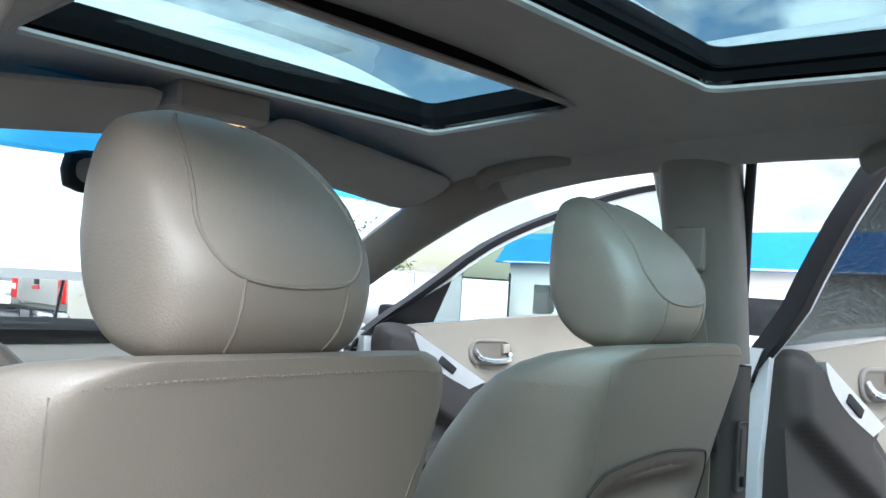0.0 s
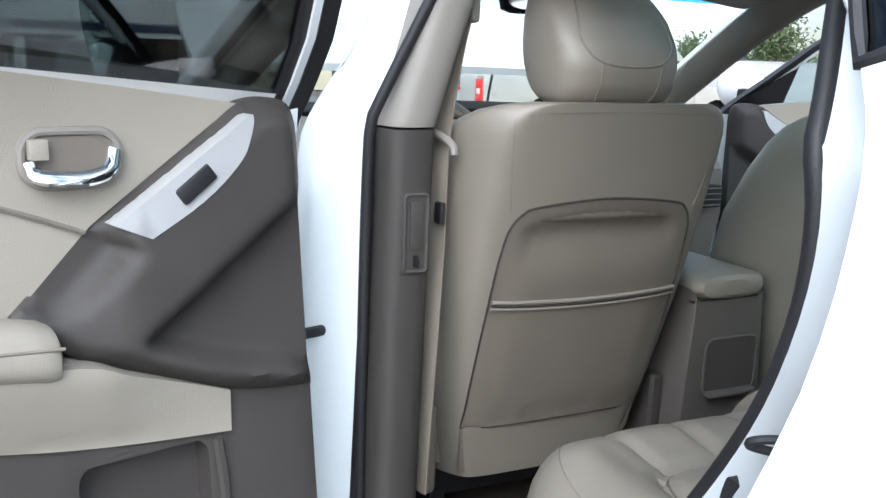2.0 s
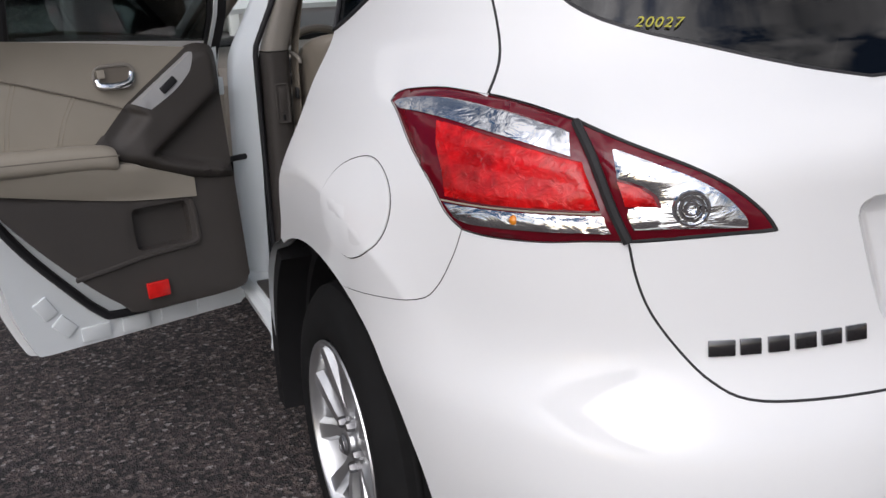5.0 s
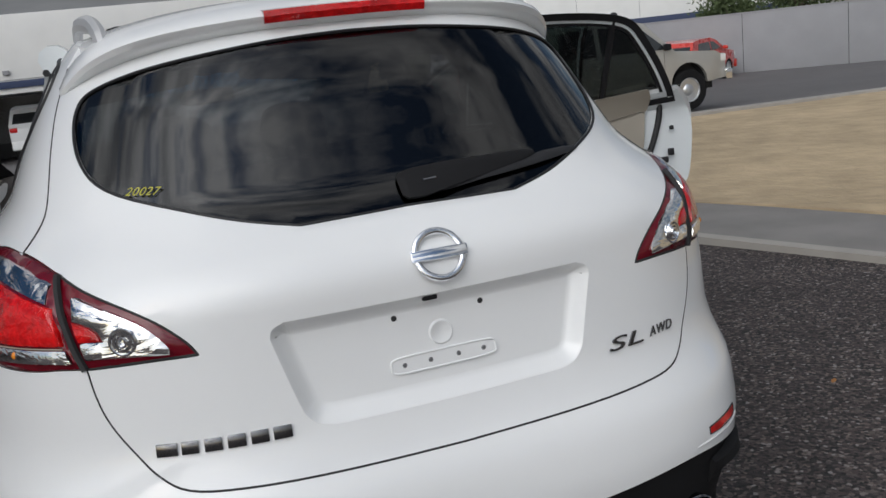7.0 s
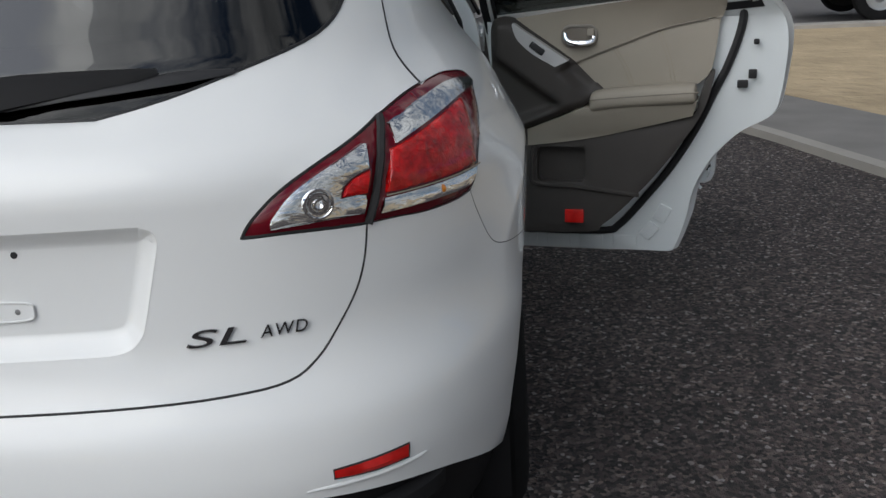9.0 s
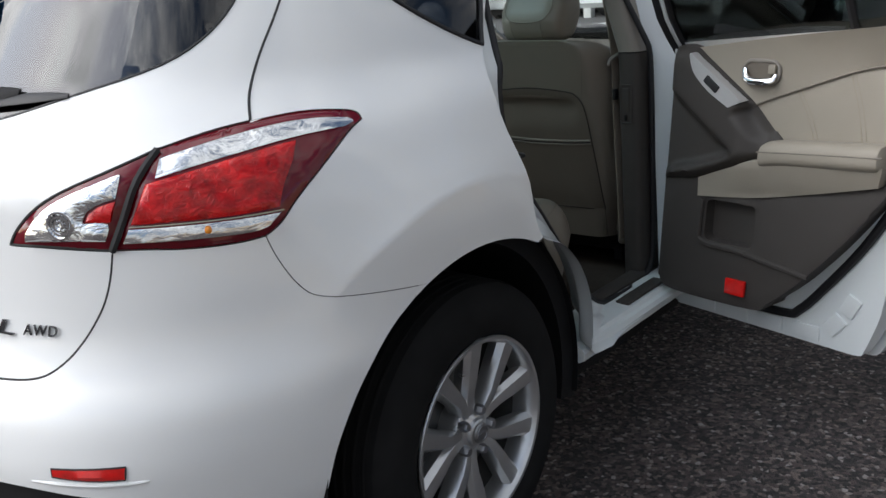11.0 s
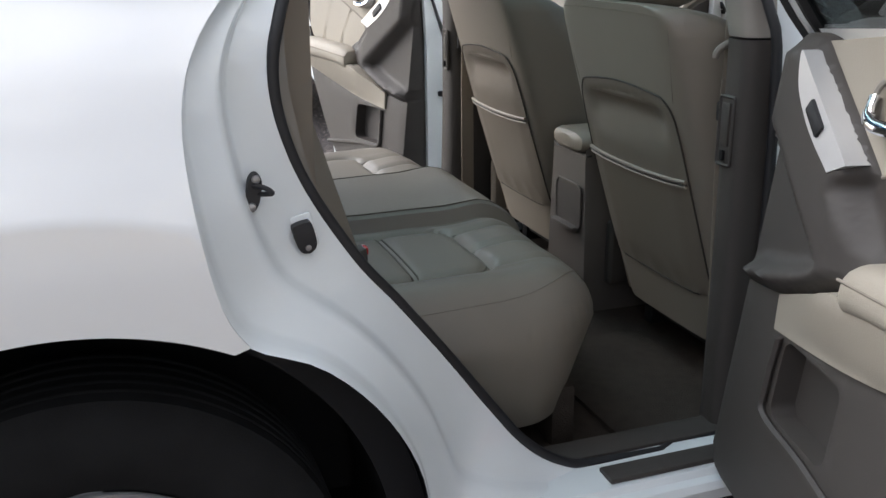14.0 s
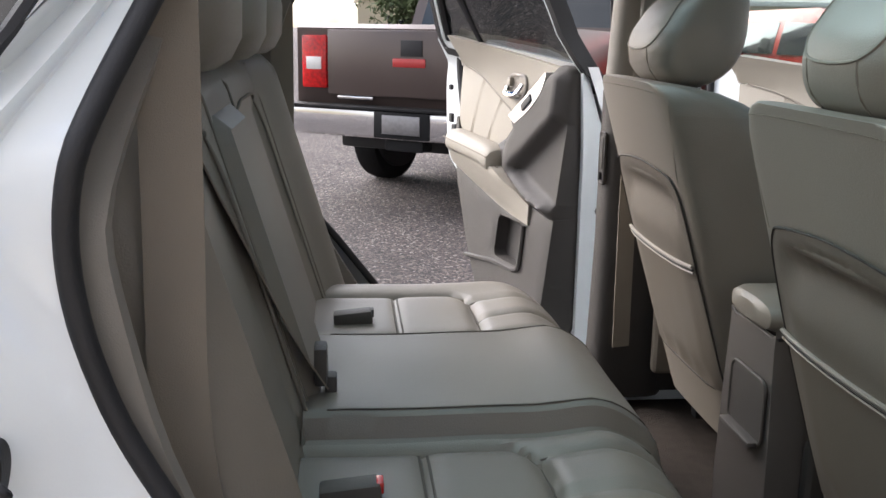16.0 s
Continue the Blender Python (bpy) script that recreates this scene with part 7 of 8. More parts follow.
# exhaust: chrome tip under a flared cut in the apron
ex = lathe([(0.034, 0.0), (0.036, 0.10), (0.039, 0.115), (0.036, 0.118), (0.033, 0.112), (0.031, 0.02), (0.0, 0.01)], 32)
part("exhaust_tip", ex, DARKCHROME, car, "dark chrome exhaust tip", xf=Matrix.Translation((0.545, -0.71, 0.395)) @ Matrix.Scale(1.15, 4) @ Matrix.Rotation(radians(-90), 4, "Z"))
part("exhaust_pipe", tube([(0.55, -0.72, 0.385), (0.54, -0.4, 0.39), (0.40, -0.1, 0.38)], 0.034, 14), STEEL, car)
part("silencer", loft([[Vector((x, -0.36 + a, 0.40 + b)) for a, b in squircle(0.11 * e, 0.075 * e, 20, 2.6)] for x, e in ((-0.05, 0.6), (-0.03, 1), (0.45, 1), (0.47, 0.6))]), STEEL, car)
hood = []
for u in np.linspace(0, 1, 13):
    f = 0.50 + 0.155 * u
    h = math.sin(math.pi * u) ** 0.7
    hood.append([skin(f, 0.500 + 0.012 * u, -0.01), skin(f, 0.492 + 0.012 * u, 0.012 * h), skin(f, 0.468 + 0.010 * h, 0.020 * h), skin(f, 0.440 + 0.015 * h, 0.010 * h - 0.012), skin(f, 0.45, -0.03)])
part("exhaust_surround", loft(hood), TRIMBLACK, car, "black flared exhaust surround")
# spare carrier and bar under the tail
part("tow_bar", tube([(-0.30, -0.66, 0.34), (0.30, -0.66, 0.34)], 0.02, 10), TRIMBLACK, car)

# leaf lying on the asphalt
leafbm = slab([[tuple(p) for p in curve2([(-0.022, 0), (-0.008, 0.009), (0.010, 0.008), (0.024, 0), (0.008, -0.009), (-0.010, -0.008)], True, 3)]], lambda x, y: Vector((x, y, 0.003 + 8 * y * y)), lambda x, y: Vector((x, y, 0.001 + 8 * y * y)), 0.01)
tagged(part("dry_leaf", leafbm, mat("dry_orange_leaf", (0.45, 0.20, 0.06), 0.7, 0, 0, 0.2, 60), None, xf=Matrix.Translation((2.03, 0.31, 0.004)) @ Matrix.Rotation(0.6, 4, "Z")), "small dry orange leaf on the asphalt", "leaf")

# ---- other vehicles in the lot ----
BROWN = mat("metallic_brown_paint", (0.075, 0.052, 0.045), 0.32, 0.35, 1.0, 0.06, 5)
SILVERGOLD = mat("silver_gold_paint", (0.40, 0.39, 0.36), 0.30, 0.35, 1.0, 0.05, 5)
CARRED = mat("bright_red_paint", (0.52, 0.022, 0.012), 0.28, 0.0, 1.0, 0.06, 5)
CARDARK = mat("near_black_paint", (0.022, 0.024, 0.030), 0.22, 0.0, 1.0, 0.1, 5)
CARWHITE = mat("plain_white_paint", (0.78, 0.79, 0.79), 0.30, 0.0, 1.0, 0.03, 5)
CARGREY = mat("slate_grey_paint", (0.13, 0.14, 0.15), 0.3, 0.3, 1.0, 0.06, 5)
WINDOW = mat("dark_vehicle_glass", (0.015, 0.018, 0.02), 0.05, 0, 0.6, 0.2, 3, spec=0.8)
WHITELENS = mat("white_lamp_lens", (0.75, 0.75, 0.73), 0.15, 0.2, 0.8, 0.08, 60)


def arch_cut(cy, r, base, n=10):
    return [(cy + r * math.cos(a), base + r * math.sin(a)) for a in np.linspace(math.pi, 0, n)]


def vehicle(name, label, category, at, az, paint, truck, L=4.7, W=1.85, H=1.7, group="", extra=True):
    """A parked vehicle: tail at the origin, nose along the heading az (degrees from straight ahead, to the right)."""
    x0, y0 = at
    m = Matrix.Translation((x0, y0, ground_z(x0, y0) + (0.02 if y0 > KERB_Y else 0.0))) @ Matrix.Rotation(radians(-az), 4, "Z")
    v = thing(name, label, category, m.to_translation(), group)
    R = 0.40 if truck else 0.35
    ya, yb = (1.15, L - 0.95) if truck else (0.95, L - 0.90)
    base = 0.52 if truck else 0.30
    ac = 0.42 if truck else 0.36
    lowline = [(0.10, base + 0.05)] + arch_cut(ya, ac, base) + arch_cut(yb, ac, base) + [(L - 0.06, base + 0.04)]
    if truck:
        top = [(L, base + 0.25), (L - 0.04, 0.98), (L - 0.30, 1.10), (L - 1.25, 1.18), (L - 1.85, H - 0.08), (L - 2.2, H), (1.95, H), (1.80, H - 0.06), (1.70, 1.24), (0.03, 1.28), (0.0, 1.25), (0.02, 0.70)]
        belt, roofz, c0, c1 = 1.20, H, 1.80, L - 1.85
        side = [[(1.95, 1.24), (2.02, H - 0.10), (2.75, H - 0.09), (2.75, 1.24)], [(2.85, 1.24), (2.85, H - 0.09), (L - 2.0, H - 0.12), (L - 1.42, 1.24)]]
        back, front = [(1.715, 1.28), (1.80, H - 0.09)], [(L - 1.30, 1.20), (L - 1.82, H - 0.10)]
    else:
        top = [(L, 0.55), (L - 0.05, 0.80), (L - 0.35, 0.92), (L - 1.15, 1.02), (L - 1.85, H - 0.10), (L - 2.3, H), (1.0, H - 0.02), (0.45, H - 0.08), (0.12, 1.05), (0.02, 0.95), (0.0, 0.60)]
        side = [[(0.62, 1.06), (0.82, H - 0.16), (1.72, H - 0.13), (1.72, 1.06)], [(1.80, 1.06), (1.80, H - 0.13), (L - 2.1, H - 0.15), (L - 1.45, 1.06)]]
        belt = 1.02
        back, front = [(0.15, 1.10), (0.42, H - 0.14)], [(L - 1.22, 1.04), (L - 1.80, H - 0.14)]
    prof = lowline + top
    wx = lambda z: W / 2 - 0.02 * max(0.0, 0.7 - z) - 0.24 * max(0.0, z - belt)

    def nose(y):
        e = 0.0
        if y < 0.25:
            e = 0.5 * (0.25 - y) ** 2
        if y > L - 0.7:
            e = 0.30 * (y - L + 0.7) ** 2
        return e
    fr = lambda o: (lambda y, z: Vector((wx(z) - nose(y) + o, y, z)))
    bk = lambda o: (lambda y, z: Vector((-wx(z) + nose(y) - o, y, z)))
    body = part("body", slab([prof], fr(0), bk(0), 0.25), paint, v, xf=m, sharp=40)
    for w in side:
        for s in (1, -1):
            f = fr if s > 0 else bk
            part("side_window", slab([w], f(0.006), f(-0.01), 0.4, s < 0), WINDOW, v, xf=m)
    for nm, (a, b) in (("rear_window", back), ("windscreen", front)):
        d = Vector((0, b[0] - a[0], b[1] - a[1])).normalized()
        n = Vector((0, -d.z, d.y)) if nm == "rear_window" else Vector((0, d.z, -d.y))
        rows = [[Vector((s * (wx(z) - 0.10), y, z)) + n * o for s, y, z in ((-1, *a), (1, *a), (1, *b), (-1, *b))] for o in (0.008, -0.01)]
        part(nm, loft(rows), WINDOW, v, xf=m)
    for cy in (ya, yb):
        for s in (1, -1):
            ty = lathe([(R * 0.60, -0.10), (R * 0.85, -0.115), (R * 0.97, -0.10), (R, -0.06), (R, 0.06), (R * 0.97, 0.10), (R * 0.85, 0.115), (R * 0.60, 0.10)], 32)
            wm = m @ Matrix.Translation((s * (W / 2 - 0.12), cy, R)) @ (Matrix() if s > 0 else Matrix.Rotation(math.pi, 4, "Z"))
            wh = part("wheel", ty, TYRE, v, xf=wm)
            part("rim", lathe([(R * 0.62, 0.095), (R * 0.58, 0.10), (R * 0.54, 0.07), (R * 0.30, 0.06), (R * 0.22, 0.085), (0.0, 0.09)], 24), ALLOY, wh, xf=wm)
            part("wheel_well", lathe([(0.0, -0.16), (ac * 0.98, -0.16), (ac * 0.98, 0.03)], 24), GAP, v, xf=m @ Matrix.Translation((s * (W / 2 - 0.10), cy, base)) @ (Matrix() if s > 0 else Matrix.Rotation(math.pi, 4, "Z")))
    zb = 0.60 if truck else 0.45
    part("underside", box(0, L / 2, base - 0.06, W - 0.5, L - 0.5, 0.18, 0.03), GAP, v, xf=m)
    for s in (1, -1):
        if truck:
            part("tail_lamp", box(s * (W / 2 - 0.20), 0.045, 1.01, 0.22, 0.13, 0.38, 0.02, 2), LENSRED, v, "red tail lamp", xf=m)
            part("reversing_lamp", box(s * (W / 2 - 0.20), -0.018, 1.00, 0.13, 0.012, 0.09, 0.004), WHITELENS, v, xf=m)
        else:
            part("tail_lamp", box(s * (W / 2 - 0.14), 0.09, 0.92, 0.22, 0.16, 0.15, 0.03, 2), LENSRED, v, "red tail lamp", xf=m)
        part("headlamp", box(s * (W / 2 - 0.27), L - 0.09, 0.80 if not truck else 0.95, 0.36, 0.14, 0.16, 0.03, 2), WHITELENS, v, xf=m)
        part("wing_mirror", box(s * (W / 2 + 0.09), front[0][0] - 0.18, belt + 0.08, 0.18, 0.09, 0.13, 0.03, 2), TRIMBLACK if truck else paint, v, xf=m)
        for dy in ((2.80, L - 1.50) if truck else (1.76, L - 1.55)):
            part("door_handle", box(s * (W / 2 + 0.006), dy - 0.16, belt - 0.14, 0.02, 0.15, 0.03, 0.006), CHROME if truck else TRIMBLACK, v, xf=m)
            part("door_gap", tube([fr(0.001)(dy, z) if s > 0 else bk(0.001)(dy, z) for z in np.linspace(base + 0.08, belt, 6)], 0.004, 5), GAP, v, xf=m)
    if truck:
        gate = part("tailgate", box(0, -0.004, 1.01, W - 0.64, 0.03, 0.46, 0.012, 2), paint, v, xf=m)
        part("tailgate_handle", box(0, -0.022, 1.12, 0.17, 0.014, 0.11, 0.006), BLACK, gate, xf=m)
        part("badge_shape", box(-0.02, -0.022, 1.02, 0.26, 0.010, 0.06, 0.006), BADGERED, gate, "red badge shape in a chrome rim", xf=m)
        part("name_bar", box(-0.46, -0.004, 0.765, 0.30, 0.05, 0.022, 0.004), CHROME, v, xf=m)
        bump = part("rear_bumper", box(0, -0.05, 0.60, W - 0.04, 0.20, 0.20, 0.03, 3), CHROME if extra else STEEL, v, "chrome step bumper", xf=m)
        part("bumper_step", box(0, -0.06, 0.705, W - 0.08, 0.20, 0.02, 0.006), TRIMBLACK, bump, xf=m)
        part("bumper_centre", box(0, -0.152, 0.60, 0.44, 0.02, 0.18, 0.008), TRIMBLACK, bump, xf=m)
        part("plate_panel", box(0, -0.165, 0.605, 0.30, 0.008, 0.13, 0.003), STEEL, bump, xf=m)
        part("hitch", box(0, -0.05, 0.46, 0.30, 0.14, 0.08, 0.01), TRIMBLACK, v, xf=m)
        for s in (1, -1):
            part("running_board", tube([(s * (W / 2 - 0.02), 1.75, 0.44), (s * (W / 2 + 0.02), 2.0, 0.40), (s * (W / 2 + 0.02), L - 1.7, 0.40), (s * (W / 2 - 0.02), L - 1.45, 0.44)], 0.035, 8), STEEL, v, xf=m)
        part("front_bumper", box(0, L + 0.0, 0.62, W - 0.05, 0.16, 0.22, 0.04, 3), CHROME, v, xf=m)
        part("grille", box(0, L - 0.02, 0.95, 1.0, 0.08, 0.24, 0.02), CHROME, v, xf=m)
    else:
        part("rear_bumper", box(0, 0.02, zb + 0.03, W - 0.06, 0.16, 0.26, 0.05, 3), paint if extra else TRIMBLACK, v, xf=m)
        part("front_bumper", box(0, L - 0.06, zb, W - 0.10, 0.18, 0.30, 0.06, 3), paint, v, xf=m)
        part("plate_panel", box(0, -0.01, 0.80, 0.34, 0.06, 0.13, 0.004), STEEL, v, xf=m)
        part("tailgate_strip", box(0, 0.01, 0.92, 0.60, 0.05, 0.04, 0.008), CHROME, v, xf=m)
    return v


BADGERED = mat("red_badge", (0.45, 0.03, 0.03), 0.25, 0.1, 0.8, 0.1, 60)
LOT = "vehicles parked in the lot"
vehicle("pickup_truck", "metallic brown pickup with red tail lamps and chrome bumper", "pickup", (-5.07, 0.98), -56, BROWN, True, 5.8, 2.04, 1.88, LOT)
vehicle("hatchback_car", "bright red car parked beyond the brown pickup", "car", (-9.4, 5.2), 78, CARRED, False, 4.5, 1.78, 1.50, LOT)
vehicle("pickup_truck", "silver and gold pickup on the road", "pickup", (5.95, 14.2), 92, SILVERGOLD, True, 5.7, 1.98, 1.85, LOT)
vehicle("hatchback_car", "bright red car far down the road", "car", (18.6, 25.2), 60, CARRED, False, 4.2, 1.75, 1.50, LOT)
vehicle("pickup_truck", "white pickup seen from its tail", "pickup", (9.35, 18.0), 52, CARWHITE, True, 5.5, 1.85, 1.70, LOT)
vehicle("estate_car", "white off-road estate with a dark rear window", "car", (10.6, 24.9), 25, CARWHITE, False, 4.6, 1.85, 1.66, LOT)
vehicle("estate_car", "black estate car parked beside a white one", "car", (13.7, 25.6), 27, CARDARK, False, 4.8, 1.9, 1.80, LOT)
for px, py, az, col, lab in ((-13.5, 26.9, 5, CARDARK, "black car parked under the canopy"), (-9.8, 27.0, 3, CARGREY, "slate grey car parked under the canopy"), (-5.6, 26.8, -4, CARDARK, "black estate parked under the canopy"), (-1.6, 27.0, 2, CARWHITE, "white car parked under the canopy"), (-18.0, 26.9, 4, CARWHITE, "white car parked at the canopy's end")):
    vehicle("parked_car", lab, "car", (px, py), az, col, False, 4.6, 1.82, 1.58, LOT)

# ---- buildings, walls and trees round the lot ----
STUCCO = mat("white_stucco", (0.74, 0.74, 0.72), 0.9, 0, 0, 0.06, 1.5, 0.003, 60)
GREYSTUCCO = mat("grey_stucco", (0.27, 0.27, 0.28), 0.92, 0, 0, 0.12, 1.2, 0.004, 50)
TANSTUCCO = mat("tan_stucco", (0.50, 0.44, 0.32), 0.92, 0, 0, 0.10, 1.2, 0.004, 50)
NAVY = mat("navy_stripe_paint", (0.030, 0.045, 0.10), 0.6, 0, 0, 0.1, 3)
BLUETILE = mat("glazed_blue_tile", (0.015, 0.20, 0.55), 0.35, 0, 0.4, 0.12, 4, 0.001, 90, island=0.12)
# near-black colour stands in for shade under the canopy and in the doorway
SHADEDARK = mat("painted_opening_shade", (0.022, 0.020, 0.020), 0.35, 0, 0, 0.3, 0.8)
WHITEPOST = mat("white_metal", (0.72, 0.73, 0.74), 0.4, 0.2, 0.2, 0.05, 6)


def oriented(a, b):
    """A frame whose x runs from a to b on the ground, y to the far side, z up."""
    d = Vector((b[0] - a[0], b[1] - a[1], 0))
    ln = d.length
    d.normalize()
    return Matrix(((d.x, -d.y, 0, a[0]), (d.y, d.x, 0, a[1]), (0, 0, 1, 0), (0, 0, 0, 1))), ln


# canopy building ahead on the driver's side
cb = thing("canopy_building", "long white flat-fronted building with a navy stripe and open bays", "building", (-12, 28, -0.5))
part("fascia", box(-12, 26.3, 2.72, 34, 0.6, 1.75, 0.03), STUCCO, cb, "white stucco fascia")
part("stripe", box(-12, 26.27, 1.72, 34.02, 0.62, 0.19, 0.01), NAVY, cb, "navy blue stripe")
part("lower_band", box(-12, 26.3, 1.55, 33.9, 0.55, 0.15, 0.01), STUCCO, cb)
part("roof", box(-12, 32.3, 3.4, 34, 11.4, 0.2, 0.02), STUCCO, cb)
part("back_wall", box(-12, 32.0, 0.4, 34, 0.3, 2.3), SHADEDARK, cb, "shop front with the canopy's shade as its dark colour")
for x in (-28.6, 4.6):
    part("end_wall", box(x, 29.2, 0.4, 0.3, 5.4, 2.3), STUCCO, cb)
for k in range(8):
    part("pillar", box(-27.5 + 4.5 * k, 26.4, 0.45, 0.28, 0.28, 2.1, 0.02), STUCCO, cb)
for k in range(7):
    bay = part("bay_window", box(-25.25 + 4.5 * k, 31.82, 0.65, 3.2, 0.06, 1.5), WINDOW, cb)
    part("bay_frame", box(-25.25 + 4.5 * k, 31.78, 1.43, 3.4, 0.08, 0.08), GREYSTUCCO, bay)
part("lamp_fitting", box(-2.2, 25.96, 2.05, 0.18, 0.10, 0.12, 0.02), GREYSTUCCO, cb)

# grey block wall with its sheet metal gate
wm_, wl_ = oriented((14.0, 36.0), (27.3, 23.2))
bw = thing("block_wall", "plain grey rendered block wall beside the road", "wall", (20, 30, -0.7))
part("wall_face", box(wl_ / 2, 0.12, 0.36, wl_, 0.24, 2.24, 0.01), GREYSTUCCO, bw, xf=wm_)
part("wall_cap", box(wl_ / 2, 0.12, 1.49, wl_, 0.28, 0.05, 0.01), GREYSTUCCO, bw, xf=wm_)
for k in range(5):
    part("wall_joint", box(wl_ * (k + 0.5) / 5, -0.001, 0.36, 0.02, 0.01, 2.2), GAP, bw, xf=wm_)
gm_, gl_ = oriented((27.3, 23.2), (28.7, 21.9))
gate_ = thing("metal_gate", "white ribbed sheet metal gate between dark posts", "gate", (28, 22.5, -0.7))
for x in (0.0, gl_):
    part("gate_post", box(x, 0.1, 0.45, 0.09, 0.09, 2.5, 0.01), TRIMBLACK, gate_, xf=gm_)
part("gate_rail", box(gl_ / 2, 0.1, 1.42, gl_, 0.06, 0.06, 0.01), TRIMBLACK, gate_, xf=gm_)
for k in range(9):
    part("gate_panel", box(gl_ * (k + 0.5) / 9, 0.08, 0.36, gl_ / 9 - 0.015, 0.03, 2.0, 0.008), WHITEPOST, gate_, xf=gm_)

# white hall with a navy stripe behind the wall
hm_, hl_ = oriented((17.0, 44.0), (33.0, 34.5))
hall = thing("white_hall", "large plain white hall with a navy stripe near its base", "building", (25, 42, -0.7))
part("hall_wall", box(hl_ / 2, 4, 3.9, hl_, 8, 4.2, 0.02), STUCCO, hall, xf=hm_)
part("hall_stripe", box(hl_ / 2, 3.99, 1.63, hl_ + 0.02, 8.02, 0.34, 0.01), NAVY, hall, xf=hm_)
part("hall_base", box(hl_ / 2, 4, 0.36, hl_, 7.96, 2.2, 0.01), STUCCO, hall, xf=hm_)
for k in range(6):
    part("panel_joint", box(hl_ * (k + 0.5) / 6, -0.002, 3.9, 0.02, 0.01, 4.1), GREYSTUCCO, hall, xf=hm_)

# white building with a blue tiled skirt roof on the passenger's side
tm_, tl_ = oriented((29.6, 22.6), (24.2, 1.0))
tb = thing("tiled_building", "white stucco building with a bright blue tiled skirt roof", "building", (32, 12, -0.7))
part("house_wall", box(tl_ / 2, 4.5, 0.75, tl_, 9, 3.0, 0.02), STUCCO, tb, "white stucco wall", xf=tm_)
part("parapet", box(tl_ / 2, 5.2, 2.8, tl_ - 0.4, 7.6, 1.0, 0.02), STUCCO, tb, xf=tm_)
part("soffit", box(tl_ / 2, -0.25, 2.16, tl_ + 0.5, 0.56, 0.06), STUCCO, tb, xf=tm_)
skirt = part("roof", loft([[Vector((x, -0.55, 2.12)), Vector((x, 0.30, 3.34)), Vector((x, 0.40, 3.34)), Vector((x, 0.40, 2.12))] for x in (-0.3, tl_ + 0.3)]), BLUETILE, tb, "glazed blue tiled skirt roof", xf=tm_, smooth=False)
td = Vector((0, 0.85, 1.22)).normalized()
tn = Vector((0, -1.22, 0.85)).normalized()
tile_me = None
cols, rows_ = 44, 5
tw_ = (tl_ + 0.6) / cols
for r in range(rows_):
    for k in range(cols):
        x = -0.3 + tw_ * (k + 0.5)
        o = Vector((x, -0.55, 2.12)) + td * (1.487 * r / rows_)
        if tile_me is None:
            rr = []
            for s_, up_ in ((-0.012, 0.026), (0.05, 0.030), (0.29, 0.010), (0.305, -0.01)):
                rr.append([Vector((a * tw_ / 2, 0, 0)) + td * s_ + tn * (up_ + b) for a, b in ((-0.96, 0.0), (-0.55, 0.030), (0.0, 0.042), (0.55, 0.030), (0.96, 0.0), (0.0, -0.012))])
            ob = part("roof_tile", loft(rr), BLUETILE, skirt, xf=tm_.to_3x3().to_4x4())
            tile_me = ob.data
        else:
            ob = new("roof_tile", tile_me)
            ob.parent = skirt
            ob.matrix_parent_inverse = tb.matrix_basis.inverted()
        ob.location = tm_ @ o
for k, (x, w, z, h) in enumerate(((2.2, 1.3, 0.75, 1.2), (7.0, 1.6, 0.75, 1.2), (12.0, 1.4, 0.75, 1.2))):
    wnd = part("window", box(x, -0.01, z, w, 0.06, h), WINDOW, tb, xf=tm_)
    part("window_frame", join(box(x, -0.04, z + h / 2, w + 0.12, 0.06, 0.06), box(x, -0.04, z - h / 2, w + 0.12, 0.08, 0.06), box(x - w / 2, -0.04, z, 0.06, 0.06, h), box(x + w / 2, -0.04, z, 0.06, 0.06, h)), WHITEPOST, wnd, xf=tm_)
# flat near-black panel in place of the doorway's shaded depth
part("shaded_doorway", box(tl_ - 5.4, -0.02, 0.55, 1.9, 0.08, 2.6), SHADEDARK, tb, "doorway with shade as its dark colour", xf=tm_)
part("air_box", box(3.8, -0.35, -0.1, 0.9, 0.6, 0.9, 0.03), WHITEPOST, tb, xf=tm_)

# tan buildings far off
def tan_block(name, label, cx, cy, sx, sy, z0, z1, bays):
    b = thing(name, label, "building", (cx, cy, z0))
    part("masonry", box(cx, cy, (z0 + z1) / 2, sx, sy, z1 - z0, 0.03), TANSTUCCO, b)
    part("parapet", box(cx, cy, z1 + 0.05, sx + 0.2, sy + 0.2, 0.18, 0.02), STUCCO, b)
    for k in range(bays):
        if sx > sy:
            part("window", box(cx - sx / 2 + sx * (k + 0.5) / bays, cy - sy / 2 - 0.01, z0 + (z1 - z0) * 0.55, sx / bays * 0.5, 0.06, (z1 - z0) * 0.4), WINDOW, b)
        else:
            part("window", box(cx + sx / 2 + 0.01, cy - sy / 2 + sy * (k + 0.5) / bays, z0 + (z1 - z0) * 0.55, 0.06, sy / bays * 0.5, (z1 - z0) * 0.4), WINDOW, b)


tan_block("tan_building", "low tan building far across the road", 20, 52, 24, 6, -0.7, 1.35, 7)
tan_block("tan_building", "low tan building beyond the parked trucks", -36, 14, 6, 26, -0.1, 2.3, 6)

BARK = mat("grey_brown_bark", (0.12, 0.09, 0.07), 0.95, 0, 0, 0.3, 8, 0.01, 30)
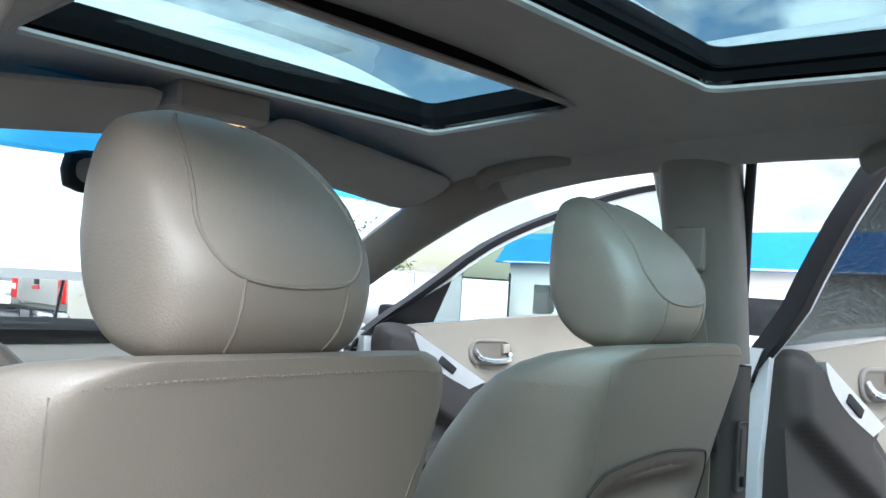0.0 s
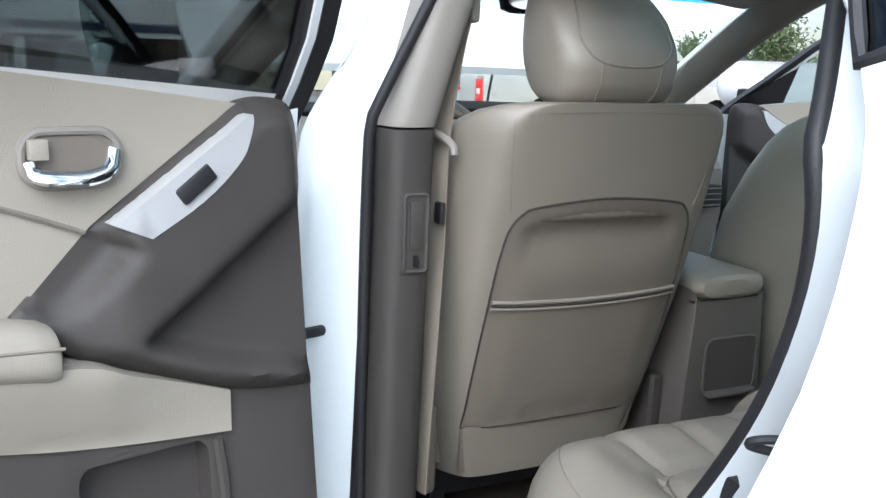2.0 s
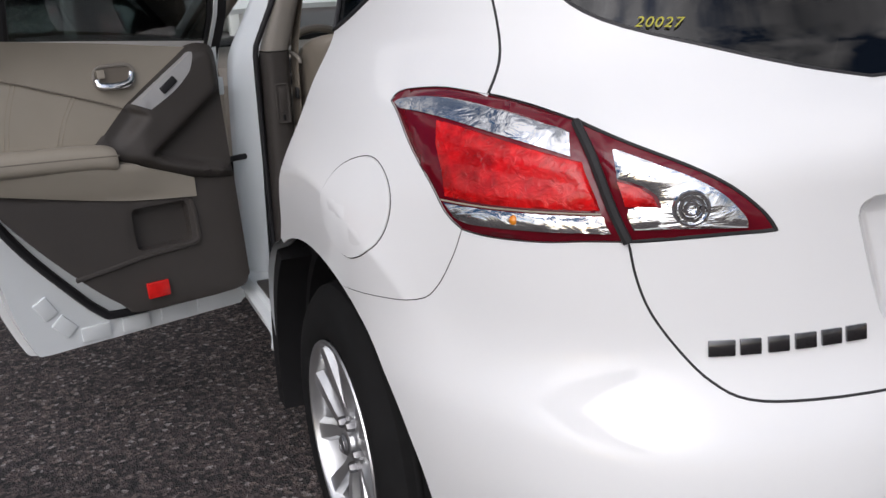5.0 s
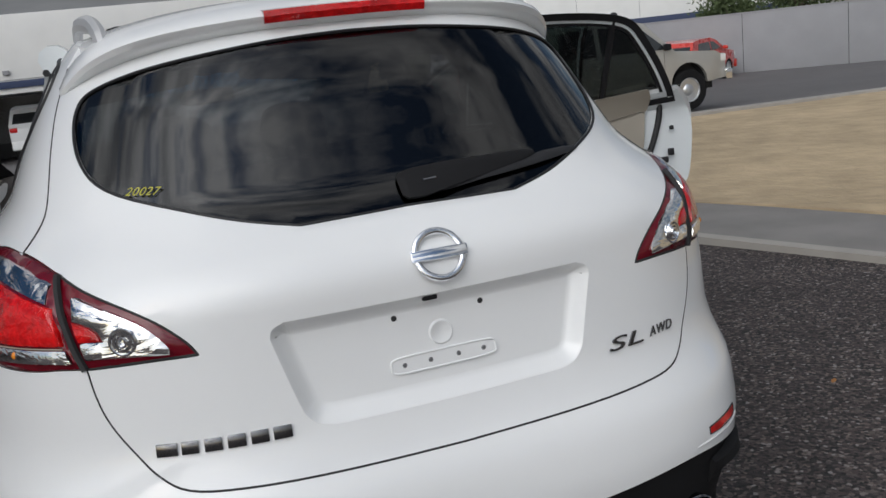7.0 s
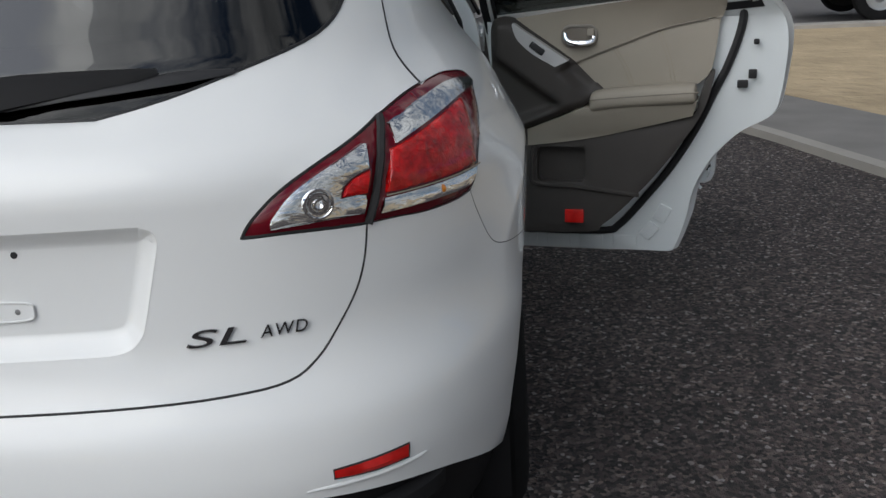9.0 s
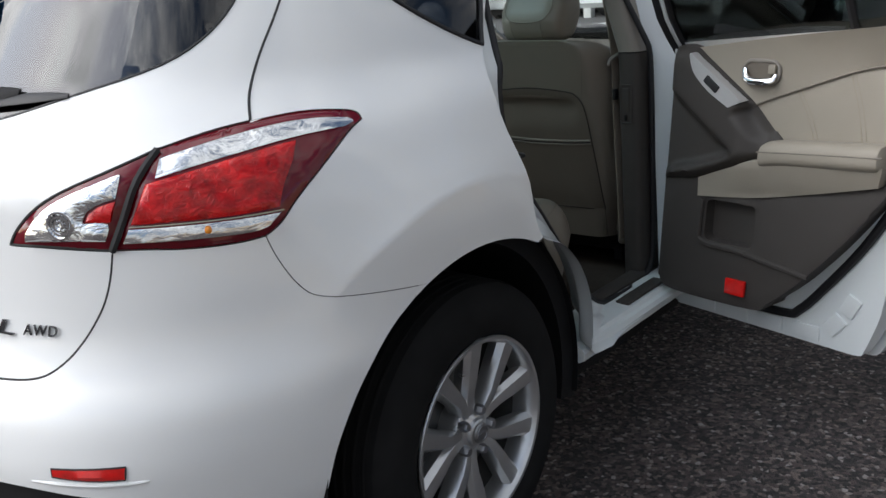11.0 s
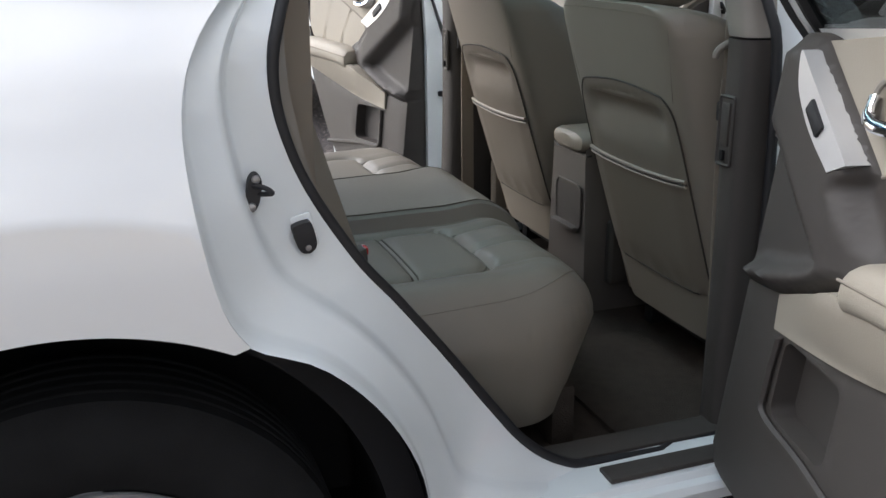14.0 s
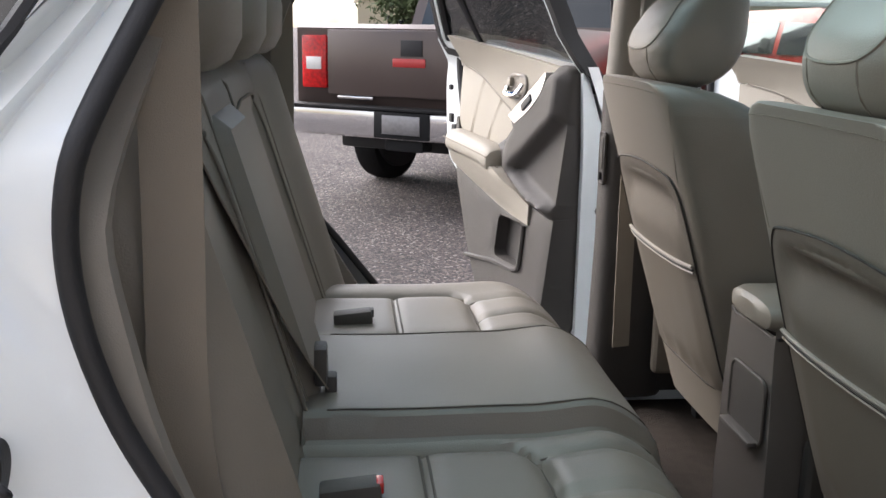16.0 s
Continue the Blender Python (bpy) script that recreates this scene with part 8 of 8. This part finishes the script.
LEAVES = mat("dusty_green_leaves", (0.060, 0.085, 0.030), 0.8, 0, 0, 0.35, 1.5)


def tree(x, y, h, spread, seed, label):
    rnd = random.Random(seed)
    z0 = ground_z(x, y)
    t = thing("tree", label, "tree", (x, y, z0))
    limbs = [tube(curve2([(x, y, z0 - 0.1), (x + 0.1, y, z0 + h * 0.25), (x - 0.05, y + 0.1, z0 + h * 0.6)], False, 4), [0.16 - 0.010 * k for k in range(9)], 8)]
    tips = []
    for k in range(9):
        a, e = k * 2.4 + rnd.random(), rnd.uniform(0.35, 1.0)
        s = Vector((x, y, z0 + h * rnd.uniform(0.25, 0.5)))
        q = s + Vector((math.cos(a) * spread * e * 0.8, math.sin(a) * spread * e * 0.8, h * rnd.uniform(0.12, 0.42)))
        limbs.append(tube(curve2([s, s.lerp(q, 0.5) + Vector((0, 0, 0.15)), q], False, 3), [0.06, 0.052, 0.045, 0.036, 0.028, 0.02, 0.012], 6))
        tips.append(q)
    part("trunk", join(*limbs), BARK, t)
    verts, faces = [], []
    for _ in range(3200):
        c = rnd.choice(tips) + Vector((rnd.gauss(0, spread * 0.27), rnd.gauss(0, spread * 0.27), rnd.gauss(0, h * 0.085)))
        u = Vector((rnd.gauss(0, 1), rnd.gauss(0, 1), rnd.gauss(0, 1))).normalized()
        w = u.cross(Vector((rnd.gauss(0, 1), rnd.gauss(0, 1), rnd.gauss(0, 1)))).normalized()
        ln, wd = rnd.uniform(0.07, 0.15), rnd.uniform(0.03, 0.06)
        i = len(verts)
        verts += [c - u * ln, c + w * wd, c + u * ln, c - w * wd]
        faces.append((i, i + 1, i + 2, i + 3))
    me = bpy.data.meshes.new("crown")
    me.from_pydata(verts, [], faces)
    me.materials.append(LEAVES)
    cr_ = new("crown", me)
    cr_.parent = t
    cr_.matrix_parent_inverse = t.matrix_basis.inverted()
    return t


tree(29.0, 30.2, 4.2, 1.7, 5, "dense dusty green tree behind the grey wall")
tree(27.5, 33.0, 3.6, 1.5, 9, "smaller green tree behind the grey wall")
for k, (tx, ty, th) in enumerate(((15.5, 40.0, 2.2), (18.5, 43.0, 2.5), (8.0, 46.0, 2.6), (22.0, 44.0, 2.4), (-31.0, 22.0, 3.6), (-30.0, 3.0, 3.4), (-34.0, -6.0, 4.0))):
    tree(tx, ty, th, 1.6, 20 + k, "low dusty green tree at the lot's far edge")
